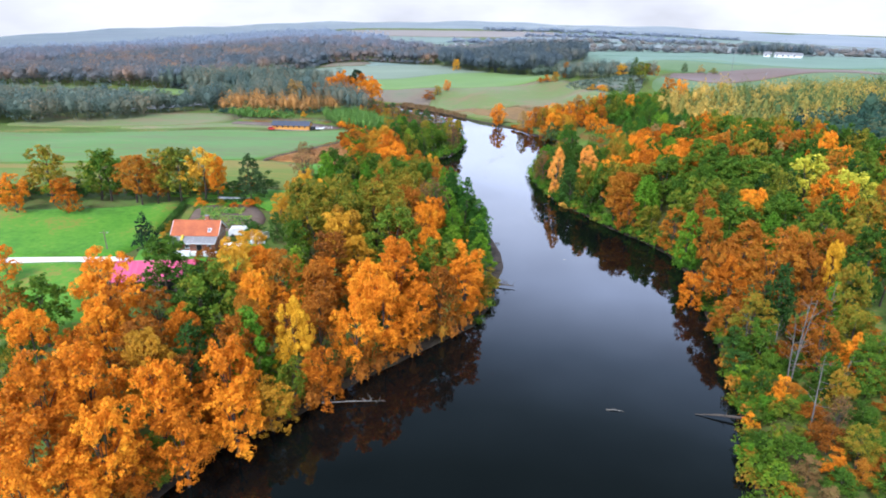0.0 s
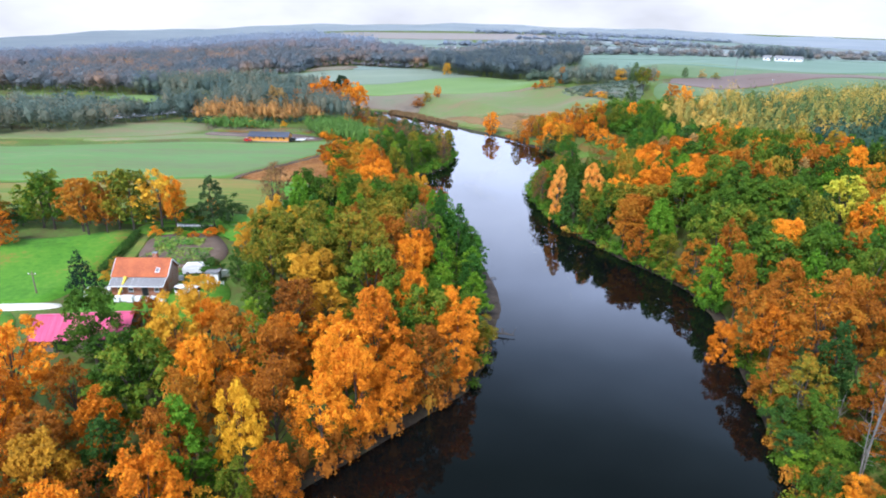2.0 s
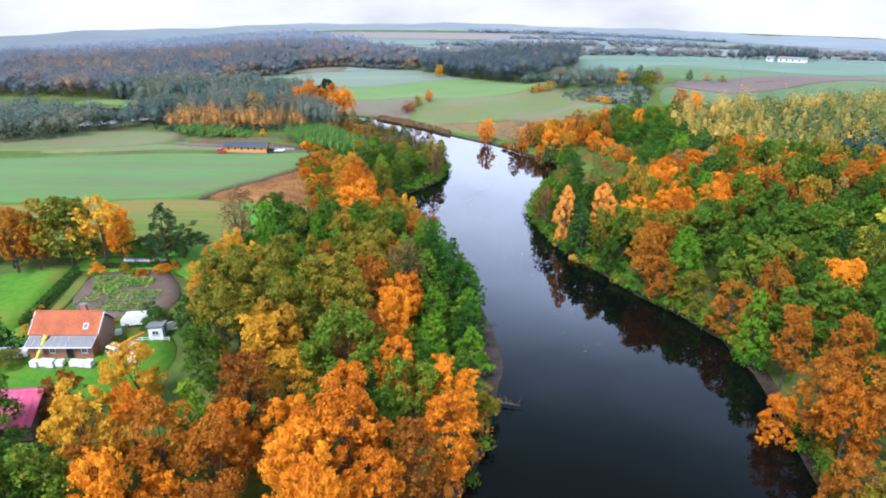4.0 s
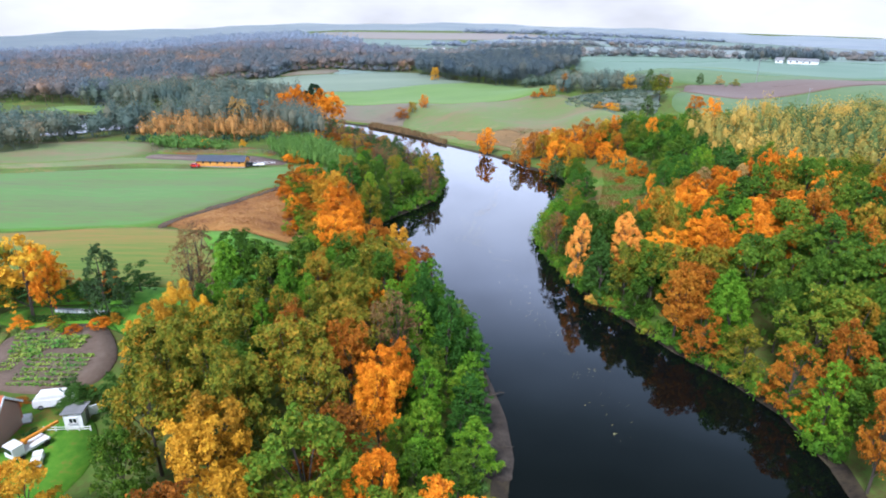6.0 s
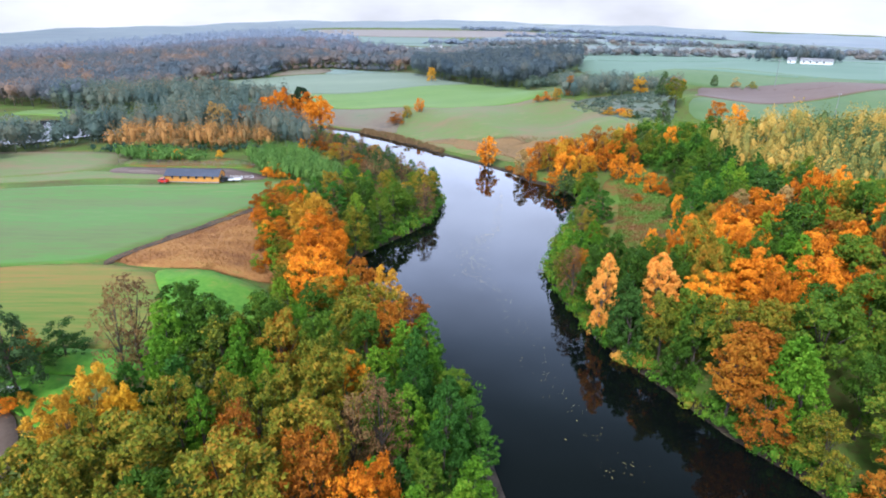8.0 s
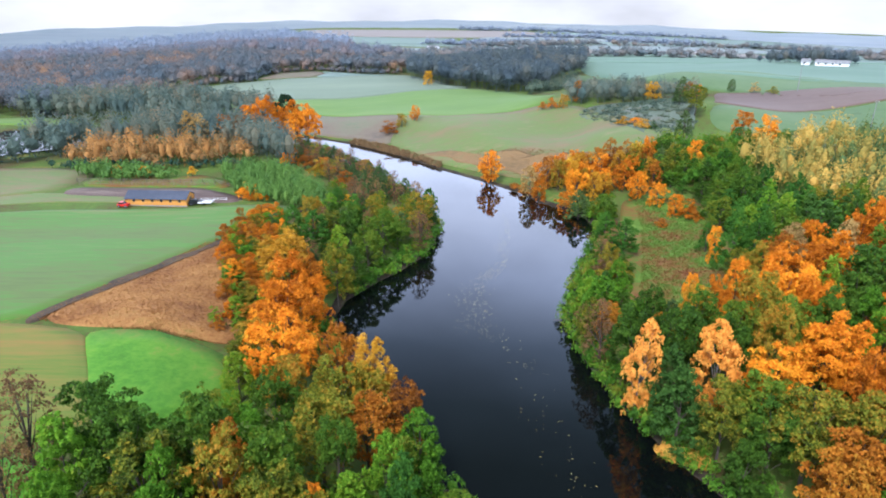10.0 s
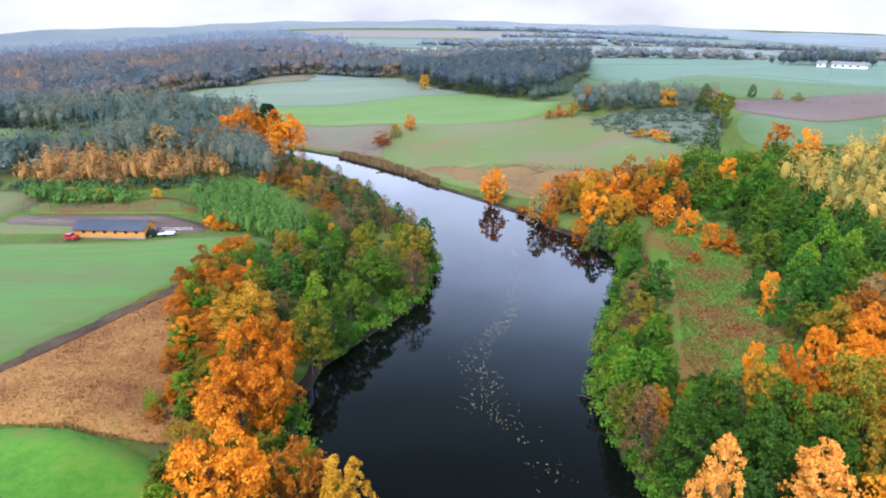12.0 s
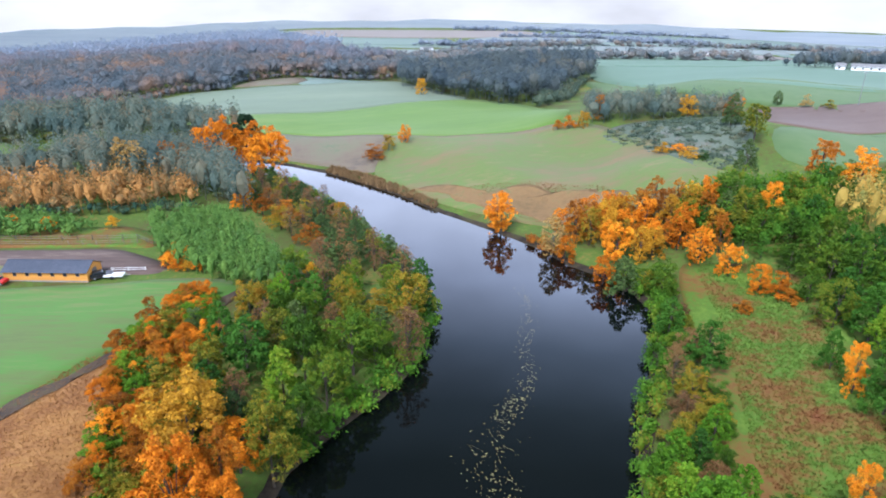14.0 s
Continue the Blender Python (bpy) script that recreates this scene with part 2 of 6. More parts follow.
STRIP = surface("pasture_strip", even((0.088, 0.15, 0.032), (0.115, 0.20, 0.038), (0.165, 0.23, 0.054)), 0.03, 0.3, 0.95, 0, (0.3, 1.8, 1), 0.04)
HILL = surface("hill_pasture", even((0.20, 0.135, 0.066), (0.155, 0.148, 0.058), (0.115, 0.170, 0.042), (0.20, 0.165, 0.075)), 0.05, 0.35, 0.95, 0.05, (0.6, 1.6, 1), 0.04, 0, 1.6)
HEATH = surface("faded_heath", even((0.12, 0.10, 0.080), (0.175, 0.140, 0.10), (0.17, 0.16, 0.105), (0.12, 0.155, 0.085)), 0.05, 0.5, 0.95, 0.05, spread=1.2)
RUSTY = surface("rusty_sedge", even((0.125, 0.092, 0.042), (0.185, 0.118, 0.052), (0.225, 0.138, 0.060), (0.115, 0.135, 0.050)), 0.12, 0.9, 0.95, 0.08, spread=1.5)
# The blue cast on this crop's green stands in for haze.
TEAL = surface("haze_blued_winter_crop", even((0.100, 0.168, 0.115), (0.120, 0.195, 0.132), (0.145, 0.22, 0.15)), 0.012, 0.12, 0.95, 0, (0.25, 1.6, 1), 0.04)
EAST_GREEN = surface("east_pasture", even((0.070, 0.122, 0.045), (0.092, 0.152, 0.054), (0.12, 0.172, 0.07)), 0.025, 0.2, 0.95, 0, sheen=0.04)
PLOUGH = surface("ploughed_soil", even((0.10, 0.068, 0.055), (0.145, 0.10, 0.080), (0.185, 0.135, 0.11)), 0.03, 0.5, 0.95, 0.06, (0.4, 1.5, 1), 0.04)
CLEARING = surface("damp_clearing", even((0.165, 0.060, 0.022), (0.175, 0.105, 0.028), (0.085, 0.165, 0.020), (0.14, 0.22, 0.03)), 0.13, 1.0, 0.95, 0.12, spread=1.3)
PADDOCK = surface("trodden_paddock", even((0.070, 0.048, 0.044), (0.100, 0.070, 0.060), (0.13, 0.092, 0.078), (0.24, 0.19, 0.15)), 0.09, 0.7, 0.95, 0.05, (0.3, 1.4, 1), 0, 10, 1.3)
SOIL = surface("garden_soil", even((0.075, 0.055, 0.04), (0.14, 0.10, 0.075), (0.19, 0.145, 0.11)), 0.3, 2.5, 0.95, 0.06)
BANK_EARTH = surface("rooty_dark_earth", even((0.030, 0.024, 0.018), (0.058, 0.042, 0.030), (0.095, 0.066, 0.042), (0.07, 0.085, 0.025)), 0.25, 2.2, 0.95, 0.15, spread=1.3)
MUD = surface("wet_mud", even((0.020, 0.016, 0.013), (0.040, 0.031, 0.024), (0.066, 0.052, 0.040), (0.11, 0.095, 0.078)), 0.4, 2.5, 0.92, 0.2, spread=1.3)
SHORE = surface("dark_bank_mud", even((0.012, 0.010, 0.007), (0.026, 0.020, 0.014), (0.050, 0.038, 0.022), (0.045, 0.055, 0.018)), 0.3, 2.0, 0.95, 0.15, spread=1.3)
GRAVEL = surface("pale_gravel", even((0.50, 0.46, 0.38), (0.66, 0.62, 0.54), (0.78, 0.74, 0.66)), 0.3, 3, 0.9, 0.02)



def brick_material(name, one, two, mortar, size=0.28):
    m, nodes, links, bsdf = material(name, 0.9)
    co = nodes.new("ShaderNodeTexCoord")
    turned = nodes.new("ShaderNodeMapping")
    turned.inputs["Rotation"].default_value = (radians(90), 0, 0)
    links.new(co.outputs["Object"], turned.inputs[0])
    b = nodes.new("ShaderNodeTexBrick")
    b.inputs["Color1"].default_value, b.inputs["Color2"].default_value, b.inputs["Mortar"].default_value = (*one, 1), (*two, 1), (*mortar, 1)
    b.inputs["Scale"].default_value, b.inputs["Mortar Size"].default_value = 0.5 / size, 0.02
    links.new(turned.outputs[0], b.inputs["Vector"])
    stain = ramp(nodes, even((0.7, 0.68, 0.66), (1.1, 1.08, 1.05)))
    links.new(noise_of(nodes, links, 0.6, 5, co.outputs["Object"]), stain.inputs[0])
    mix = nodes.new("ShaderNodeMix")
    mix.data_type, mix.blend_type = "RGBA", "MULTIPLY"
    mix.inputs[0].default_value = 1.0
    links.new(b.outputs[0], mix.inputs[6])
    links.new(stain.outputs[0], mix.inputs[7])
    links.new(mix.outputs[2], bsdf.inputs["Base Color"])
    bump(nodes, links, bsdf, b.outputs["Fac"], -0.4, 0.01)
    return m


BRICK = brick_material("red_brick", (0.34, 0.10, 0.05), (0.44, 0.16, 0.08), (0.38, 0.33, 0.28))
TILE = surface("orange_roof_tiles", even((0.12, 0.08, 0.045), (0.34, 0.10, 0.045), (0.46, 0.14, 0.055), (0.50, 0.20, 0.09)), 0.35, 3.0, 0.85, 0.02)
PINK = surface("pink_sheet_metal", even((0.46, 0.07, 0.15), (0.60, 0.10, 0.20), (0.68, 0.16, 0.27)), 0.3, 2.0, 0.45, 0.0, (6, 0.3, 1))
SLATE = surface("dark_roofing_felt", even((0.045, 0.055, 0.075), (0.065, 0.075, 0.10), (0.095, 0.105, 0.135)), 0.2, 2.0, 0.7)
TIMBER = surface("orange_stained_timber", even((0.46, 0.19, 0.035), (0.60, 0.27, 0.05), (0.70, 0.34, 0.08)), 0.5, 2.0, 0.75, 0.01, (0.2, 0.2, 5))
WHITE = surface("white_paint", even((0.62, 0.62, 0.60), (0.76, 0.76, 0.74), (0.84, 0.84, 0.83)), 0.5, 3.0, 0.6)
GREY = surface("weathered_grey_sheet", even((0.144, 0.144, 0.144), (0.216, 0.216, 0.216), (0.288, 0.282, 0.276)), 0.5, 3.0, 0.6)
OLDWOOD = surface("weathered_wood", even((0.10, 0.075, 0.055), (0.18, 0.14, 0.105), (0.28, 0.23, 0.18)), 0.8, 5.0, 0.9, 0.01)
# Near-black paints the shade inside doorways and windows; also a dark car's paint.
DARK = surface("shade_black_and_car_paint", even((0.012, 0.012, 0.014), (0.03, 0.03, 0.032)), 0.8, 4.0, 0.35)
RED = surface("red_car_paint", even((0.50, 0.020, 0.015), (0.60, 0.035, 0.025)), 0.8, 3.0, 0.3)
ORANGE_PAINT = surface("orange_machine_paint", even((0.62, 0.22, 0.02), (0.74, 0.32, 0.03)), 0.8, 3.0, 0.4)
YELLOW = surface("yellow_plastic", even((0.66, 0.50, 0.04), (0.78, 0.62, 0.07)), 0.8, 3.0, 0.5)
RUBBER = surface("black_rubber", even((0.012, 0.012, 0.012), (0.03, 0.03, 0.03)), 1.0, 4.0, 0.8)
REED = surface("dry_pale_reed", even((0.46, 0.22, 0.035), (0.72, 0.39, 0.06), (0.84, 0.54, 0.11)), 0.5, 3.0, 0.95)
FLOATING = surface("floating_leaves", even((0.20, 0.13, 0.03), (0.38, 0.32, 0.12), (0.50, 0.48, 0.30)), 0.4, 3.0, 0.6)
CABBAGE = surface("vegetable_leaves", even((0.03, 0.10, 0.02), (0.08, 0.22, 0.03), (0.24, 0.32, 0.05), (0.40, 0.38, 0.06)), 0.4, 2.0, 0.8)


def glass_material():
    m, nodes, links, bsdf = material("window_glass", 0.08)
    bsdf.inputs["Base Color"].default_value, bsdf.inputs["Specular IOR Level"].default_value = (0.02, 0.024, 0.03, 1), 0.6
    return m


GLASS = glass_material()

def water_material():
    """Peat-dark water: a black body under a mirror whose strength follows the angle."""
    m, nodes, links, bsdf = material("river_water", 0.5)
    bsdf.inputs["Specular IOR Level"].default_value = 0.0
    co = nodes.new("ShaderNodeTexCoord")
    depth = ramp(nodes, even((0.0012, 0.0020, 0.0022), (0.004, 0.005, 0.0045)))
    links.new(noise_of(nodes, links, 0.04, 3, co.outputs["Object"]), depth.inputs[0])
    links.new(depth.outputs[0], bsdf.inputs["Base Color"])
    mirror, angle, mix = nodes.new("ShaderNodeBsdfGlossy"), nodes.new("ShaderNodeFresnel"), nodes.new("ShaderNodeMixShader")
    mirror.inputs["Roughness"].default_value = 0.03
    angle.inputs["IOR"].default_value = 1.46
    mapping = nodes.new("ShaderNodeMapping")
    mapping.inputs["Scale"].default_value = (1.0, 0.55, 1.0)
    links.new(co.outputs["Object"], mapping.inputs[0])
    bump(nodes, links, mirror, noise_of(nodes, links, 1.1, 3, mapping.outputs[0]), 0.06, 0.05)
    links.new(angle.outputs[0], mix.inputs[0])
    links.new(bsdf.outputs[0], mix.inputs[1])
    links.new(mirror.outputs[0], mix.inputs[2])
    links.new(mix.outputs[0], nodes["Material Output"].inputs[0])
    return m


WATER = water_material()


# ---- building blocks ----
def part(name, bm, mat, parent, label=""):
    """Links a bmesh as one mesh object under a thing or under a part."""
    mesh = bpy.data.meshes.new(name)
    bm.to_mesh(mesh)
    bm.free()
    mesh.materials.append(mat)
    ob = new(name, mesh)
    ob.parent = parent
    if label:
        tagged(ob, label)
    return ob


def thing(name, m, label, category, group="", kind=""):
    ob = new(name)
    ob.matrix_world = m
    return tagged(ob, label, category, group, kind)


def mesh_object(name, verts, faces, mat, smooth=False):
    mesh = bpy.data.meshes.new(name)
    mesh.from_pydata(np.asarray(verts).tolist(), [], np.asarray(faces).tolist() if isinstance(faces, np.ndarray) else faces)
    mesh.materials.append(mat)
    if smooth:
        mesh.polygons.foreach_set("use_smooth", [True] * len(mesh.polygons))
    mesh.update()
    return new(name, mesh)


def box(bm, size, at=(0, 0, 0), turn=0.0, tilt=0.0, bevel=0.0):
    m = pose(*at, tilt, 0, turn) @ Matrix.Diagonal((*size, 1))
    made = bmesh.ops.create_cube(bm, size=1, matrix=m)
    if bevel:
        edges = list({e for v in made["verts"] for e in v.link_edges})
        bmesh.ops.bevel(bm, geom=edges, offset=bevel, segments=2, affect="EDGES", profile=0.7)
    return bm


def boxes(*specs, bevel=0.0):
    bm = bmesh.new()
    for size, at, *rest in specs:
        box(bm, size, at, *rest, bevel=bevel)
    return bm


def rod(bm, a, b, r1, r2, sides=6):
    a, b = Vector(a), Vector(b)
    m = Matrix.Translation((a + b) / 2) @ (b - a).to_track_quat("Z", "Y").to_matrix().to_4x4()
    bmesh.ops.create_cone(bm, segments=sides, radius1=r1, radius2=r2, depth=(b - a).length, cap_ends=True, matrix=m)
    return bm


def prism(bm, outline, length, axis="x"):
    """A closed outline of (across, up) pulled along x, centred."""
    ends = [[bm.verts.new((s * length / 2, p, q)) for p, q in outline] for s in (-1, 1)]
    bm.faces.new(ends[0][::-1])
    bm.faces.new(ends[1])
    n = len(outline)
    for i in range(n):
        bm.faces.new((ends[0][i], ends[0][(i + 1) % n], ends[1][(i + 1) % n], ends[1][i]))
    bmesh.ops.recalc_face_normals(bm, faces=bm.faces)
    return bm

# ---- the lie of the land ----
SHORE_LEFT = [(-75, -60), (-58, 0), (-42, 35), (-31, 52), (-27, 61), (-18, 69), (-13, 75), (-6, 82), (0, 88), (6, 94), (9, 101),
              (11, 110), (13, 120), (13, 128), (11, 142), (9.5, 151), (6, 160), (0, 171), (-6, 180), (-10, 187), (-12, 195), (-10, 206),
              (-5, 214), (0, 220.5), (4, 227), (7, 235), (8, 247), (6, 258), (1, 270), (-6, 286), (-16, 307), (-31, 329), (-46, 347),
              (-62, 356), (-95, 362), (-140, 366)]
SHORE_RIGHT = [(12, -60), (22, 0), (30, 35), (36, 55), (40, 67), (43, 77), (46, 91), (49, 106), (51, 118), (50.5, 128), (47, 137),
               (42, 145), (38, 155), (34.5, 162), (31.5, 172), (29, 185), (29, 197), (32, 209), (38, 222), (44, 235), (47, 245), (46, 254),
               (43, 260), (37, 267), (33, 276), (28, 283), (20, 293), (11.5, 303), (1, 318), (-10, 331), (-23, 344), (-37, 354),
               (-62, 366), (-95, 374), (-140, 379)]
RIVER = np.array(SHORE_LEFT + SHORE_RIGHT[::-1], float)

HEIGHTS_WEST = [(-60, 30, 4), (-30, 80, 3), (-70, 110, 4.5), (-110, 120, 5), (-50, 150, 5), (-15, 130, 3.5), (-55, 186, 6.5),
                (-110, 190, 6.5), (-25, 215, 4), (-60, 255, 3), (-110, 260, 4), (-20, 250, 2.5), (-60, 300, 2.5), (-120, 320, 2.5),
                (-200, 200, 7), (-220, 330, 3), (-45, 340, 2)]
HEIGHTS_FAR = [(-45, 390, 3), (-9, 350, 3), (0, 370, 7), (30, 440, 8), (70, 500, 3), (-150, 475, -1), (-60, 420, 4), (-300, 500, -2),
               (10, 620, 1), (180, 620, 10), (0, 800, 0), (-400, 800, -8), (400, 850, 4), (0, 1100, -6), (-700, 1200, -20), (700, 1200, -14)]
HEIGHTS_EAST = [(60, 50, 3), (110, 60, 5), (75, 120, 4.5), (120, 130, 8), (55, 175, 2.8), (95, 180, 5.5), (62, 240, 2.6), (40, 290, 2.5),
                (90, 235, 5.5), (76, 303, 14), (102, 322, 20), (70, 368, 15), (112, 280, 14), (150, 240, 14), (262, 500, 17),
                (310, 400, 18), (200, 350, 21), (45, 320, 6), (30, 350, 9), (160, 420, 20), (250, 200, 14)]
HEIGHTS = np.array(HEIGHTS_WEST + HEIGHTS_FAR + HEIGHTS_EAST, float)


def shore_distance(x, y):
    """Metres from the water's edge, negative in the water."""
    a, b = RIVER, np.roll(RIVER, -1, axis=0)
    best, inside = np.full(x.shape, 1e9), np.zeros(x.shape, bool)
    for (ax, ay), (bx, by) in zip(a, b):
        dx, dy = bx - ax, by - ay
        k = np.clip(((x - ax) * dx + (y - ay) * dy) / (dx * dx + dy * dy), 0, 1)
        best = np.minimum(best, np.hypot(x - ax - k * dx, y - ay - k * dy))
        if ay != by:
            inside ^= ((ay > y) != (by > y)) & (x < dx * (y - ay) / dy + ax)
    return np.where(inside, -best, best)


def height(x, y):
    """The ground's height over the water."""
    x, y = np.atleast_1d(np.asarray(x, float)), np.atleast_1d(np.asarray(y, float))
    total, weight = np.zeros(x.shape), np.zeros(x.shape)
    for hx, hy, hz in HEIGHTS:
        w = 1 / ((x - hx) ** 2 + (y - hy) ** 2 + 120) ** 1.6
        total, weight = total + w * hz, weight + w
    land = total / weight
    r = np.hypot(x, y - 100)
    land = land - 7 * np.clip((r - 900) / 1500, 0, 2) ** 1.3
    side = np.clip(-x / (np.abs(y) + 200) - 0.12, 0, 0.6) + 0.45 * np.clip(x / (np.abs(y) + 200) - 0.15, 0, 0.6)
    land = land - side * 60 * np.clip((r - 450) / 900, 0, 2)
    d = shore_distance(x, y)
    rise = np.clip(d / 4, 0, 1) * 0.8 + np.clip((d - 3) / 22, 0, 1) ** 1.2 * (land - 0.8)
    roll = 0.25 * np.sin(x * 0.11 + 1.3) * np.sin(y * 0.09) * np.clip(d / 20, 0, 1)
    return np.where(d > 0, rise + roll, np.maximum(-1.6, d * 0.35))


def ground(x, y):
    return float(height(x, y)[0])


# ---- the ground, the river, the fields ----
def steps(low, high, fine_low, fine_high, fine, growth=1.16):
    line = list(np.arange(fine_low, fine_high + fine / 2, fine))
    step = fine
    while line[-1] < high:
        step *= growth
        line.append(line[-1] + step)
    step = fine
    while line[0] > low:
        step *= growth
        line.insert(0, line[0] - step)
    return np.array(line)


gx, gy = np.meshgrid(steps(-1500, 1500, -110, 125, 2.5), steps(-250, 2300, 20, 370, 2.5))
cols, rows_n = gx.shape[1], gx.shape[0]
gz = height(gx.ravel(), gy.ravel())
corner = (np.arange(rows_n - 1)[:, None] * cols + np.arange(cols - 1)[None]).ravel()
land = mesh_object("ground", np.stack([gx.ravel(), gy.ravel(), gz], 1), np.stack([corner, corner + 1, corner + cols + 1, corner + cols], 1), LAND, True)
tagged(land, "rolling grass and leaf-littered land along the river", "ground", kind="structure")

water = mesh_object("water", [(-160, -80, 0), (75, -80, 0), (75, 400, 0), (-160, 400, 0)], [(0, 1, 2, 3)], WATER)
tagged(water, "dark still river reflecting trees and cloud", "river", kind="structure")


def smooth_ring(points, step=2.5, wobble=0.5, seed=0):
    rng = np.random.RandomState(seed)
    ring = []
    for (ax, ay), (bx, by) in zip(points, points[1:] + points[:1]):
        n = max(1, int(math.hypot(bx - ax, by - ay) / step))
        for i in range(n):
            k = i / n
            ring.append((ax + (bx - ax) * k + rng.uniform(-wobble, wobble), ay + (by - ay) * k + rng.uniform(-wobble, wobble)))
    ring = np.array(ring)
    for _ in range(2):
        ring = (np.roll(ring, 1, 0) + 2 * ring + np.roll(ring, -1, 0)) / 4
    return ring


def field(name, points, mat, label, lift=0.25, step=2.5, wobble=0.6, category="field", kind="structure"):
    """A sown or mown piece of land, draped on the ground a little proud of it."""
    ring = smooth_ring(points, step, wobble, len(name))
    centre = ring.mean(0)
    reach = np.abs(ring - centre).max()
    rings = max(3, int(reach / (step * 1.6)))
    n = len(ring)
    verts = [np.array([[*centre]])] + [centre + (ring - centre) * (i / rings) for i in range(1, rings + 1)]
    flat = np.concatenate(verts)
    z = height(flat[:, 0], flat[:, 1]) + lift
    edge = centre + (ring - centre) * 1.003
    flat = np.concatenate([flat, edge])
    z = np.concatenate([z, height(edge[:, 0], edge[:, 1]) - 0.3])
    faces = [(0, 1 + i, 1 + (i + 1) % n) for i in range(n)]
    for r in range(rings):
        a, b = 1 + r * n, 1 + (r + 1) * n
        faces += [(a + i, b + i, b + (i + 1) % n, a + (i + 1) % n) for i in range(n)]
    ob = mesh_object(name, np.column_stack([flat, z]), faces, mat, True)
    return tagged(ob, label, category, kind=kind)


field("lawn", [(-150, 128), (-104, 138), (-74, 143), (-65, 149), (-62, 139), (-61, 123), (-62, 112.5), (-84, 110.3), (-150, 106)], LAWN, "bright green grass field beside the farmhouse")
field("lawn", [(-150, 104), (-83, 107.6), (-66, 109.4), (-61, 99), (-52, 82), (-57, 79), (-78, 84), (-150, 80)], LAWN, "bright green grass field below the gravel drive", lift=0.26)
field("yard", [(-62, 126), (-56, 127), (-38, 124), (-33, 116), (-36, 106), (-44, 100), (-56, 104), (-60, 112)], LAWN, "green grass yard round the farmhouse", lift=0.2)
field("drive", [(-150, 106.4), (-84, 109.8), (-62, 112), (-59, 111.4), (-62, 110), (-84, 107.9), (-150, 104.4)], GRAVEL, "pale gravel drive between grass fields", lift=0.3, step=1.5, wobble=0.15, category="drive")
field("crop_field", [(-240, 205), (-125, 239), (-80, 250), (-41, 255), (-27, 254.5), (-26, 251), (-29, 245), (-34.6, 235), (-40.2, 223), (-45.8, 212), (-49.8, 200), (-55.4, 188), (-89, 184), (-240, 168)], WINTER_CROP, "pale green winter wheat field", step=3)
field("stubble_field", [(-240, 166), (-89, 182), (-66, 186), (-55.5, 187), (-45, 184.5), (-38, 175), (-33, 167), (-40, 158), (-62, 161), (-110, 158), (-240, 140)], STUBBLE, "tan and green stubble field in faint strips")
field("grass_wedge", [(-45, 184.3), (-35, 184.8), (-24, 182.5), (-20, 176), (-20, 168), (-30, 160), (-36, 166), (-40, 175)], WEDGE, "fresh green grass wedge beside the stubble", lift=0.34, wobble=0.3)
field("reed_meadow", [(-54, 187.5), (-48, 201), (-44, 212), (-38.5, 223), (-33, 235), (-28, 243), (-25, 238), (-27, 220), (-24, 200), (-22, 187), (-24, 184.5), (-37, 186), (-47, 186)], DRY, "brown meadow of flattened dry reeds", lift=0.3)
field("earth_bank", [(-55.6, 187), (-50, 200), (-46, 212), (-40.4, 223.2), (-34.8, 235.2), (-29.2, 245.2), (-26, 252), (-25, 251.6), (-27.6, 244.6), (-33.2, 234.4), (-38.6, 222.6), (-44.2, 211.4), (-48.4, 199.4), (-54.2, 186.4)], BANK_EARTH, "dark bare earth bank along the wheat", lift=0.4, step=0.9, wobble=0.8, category="bank")
field("sage_field", [(-170, 425), (-153, 468), (-147, 503), (-128, 531), (-104, 539), (-59, 550), (-9, 593), (15, 523), (33, 455), (-49, 436), (-96, 431)], SAGE, "sage green field over the river, paled for haze", step=6)
field("fallow_field", [(-109, 547), (-99, 581), (-75, 602), (-66, 580), (-72, 553)], HEATH, "faded tan fallow field before the woods", step=5, lift=0.3)
field("back_field", [(-71, 553), (-65, 580), (-74, 602), (-40, 586), (-20, 586), (-12, 596), (-58, 552)], HAZED_GREEN, "back field paled for haze behind the sage crop", step=5, lift=0.3)
field("scrub_knoll", [(64, 346), (82, 356), (98, 362), (110, 340), (101, 325), (96, 308), (86, 291), (76, 294), (72, 312), (70, 328)], KNOLL, "grey-green scrubby knoll above the pasture", step=3, lift=0.42, wobble=0.9)
field("pasture_strip", [(-100, 431), (-88, 398), (-48, 395), (-2, 371), (56, 361), (66, 390), (56, 434), (36, 456), (-49, 436)], STRIP, "light green pasture strip over the river", step=5, lift=0.3)
field("hill_pasture", [(-3, 371), (55, 361), (70, 350), (80, 318), (90, 302), (86, 286), (69, 279), (48, 282), (33, 290), (18, 302), (8, 314), (-2, 326), (-8, 338), (-7, 352)], HILL, "sloping green pasture above the river bend", step=3.2, lift=0.45)
field("heath", [(-52, 396), (-2, 372), (-5, 352), (-7, 337), (-19, 347), (-33, 356), (-60, 368)], HEATH, "faded purple-brown heath beside the river", step=4, lift=0.28)
field("sedge_slope", [(4, 322), (14, 312), (24, 301.5), (34, 291.5), (44, 286.5), (57, 289), (58, 294), (50, 298), (52, 303), (40, 304), (33, 311), (24, 309), (18, 317)], RUSTY, "rusty sedge on the slope above the river", step=2.2, lift=0.62, wobble=2.4)
field("teal_field", [(118, 556), (150, 676), (218, 653), (288, 619), (420, 570), (400, 430), (330, 412), (199, 391), (150, 422)], TEAL, "green winter crop on the plateau, blued for haze", step=9, lift=0.4)
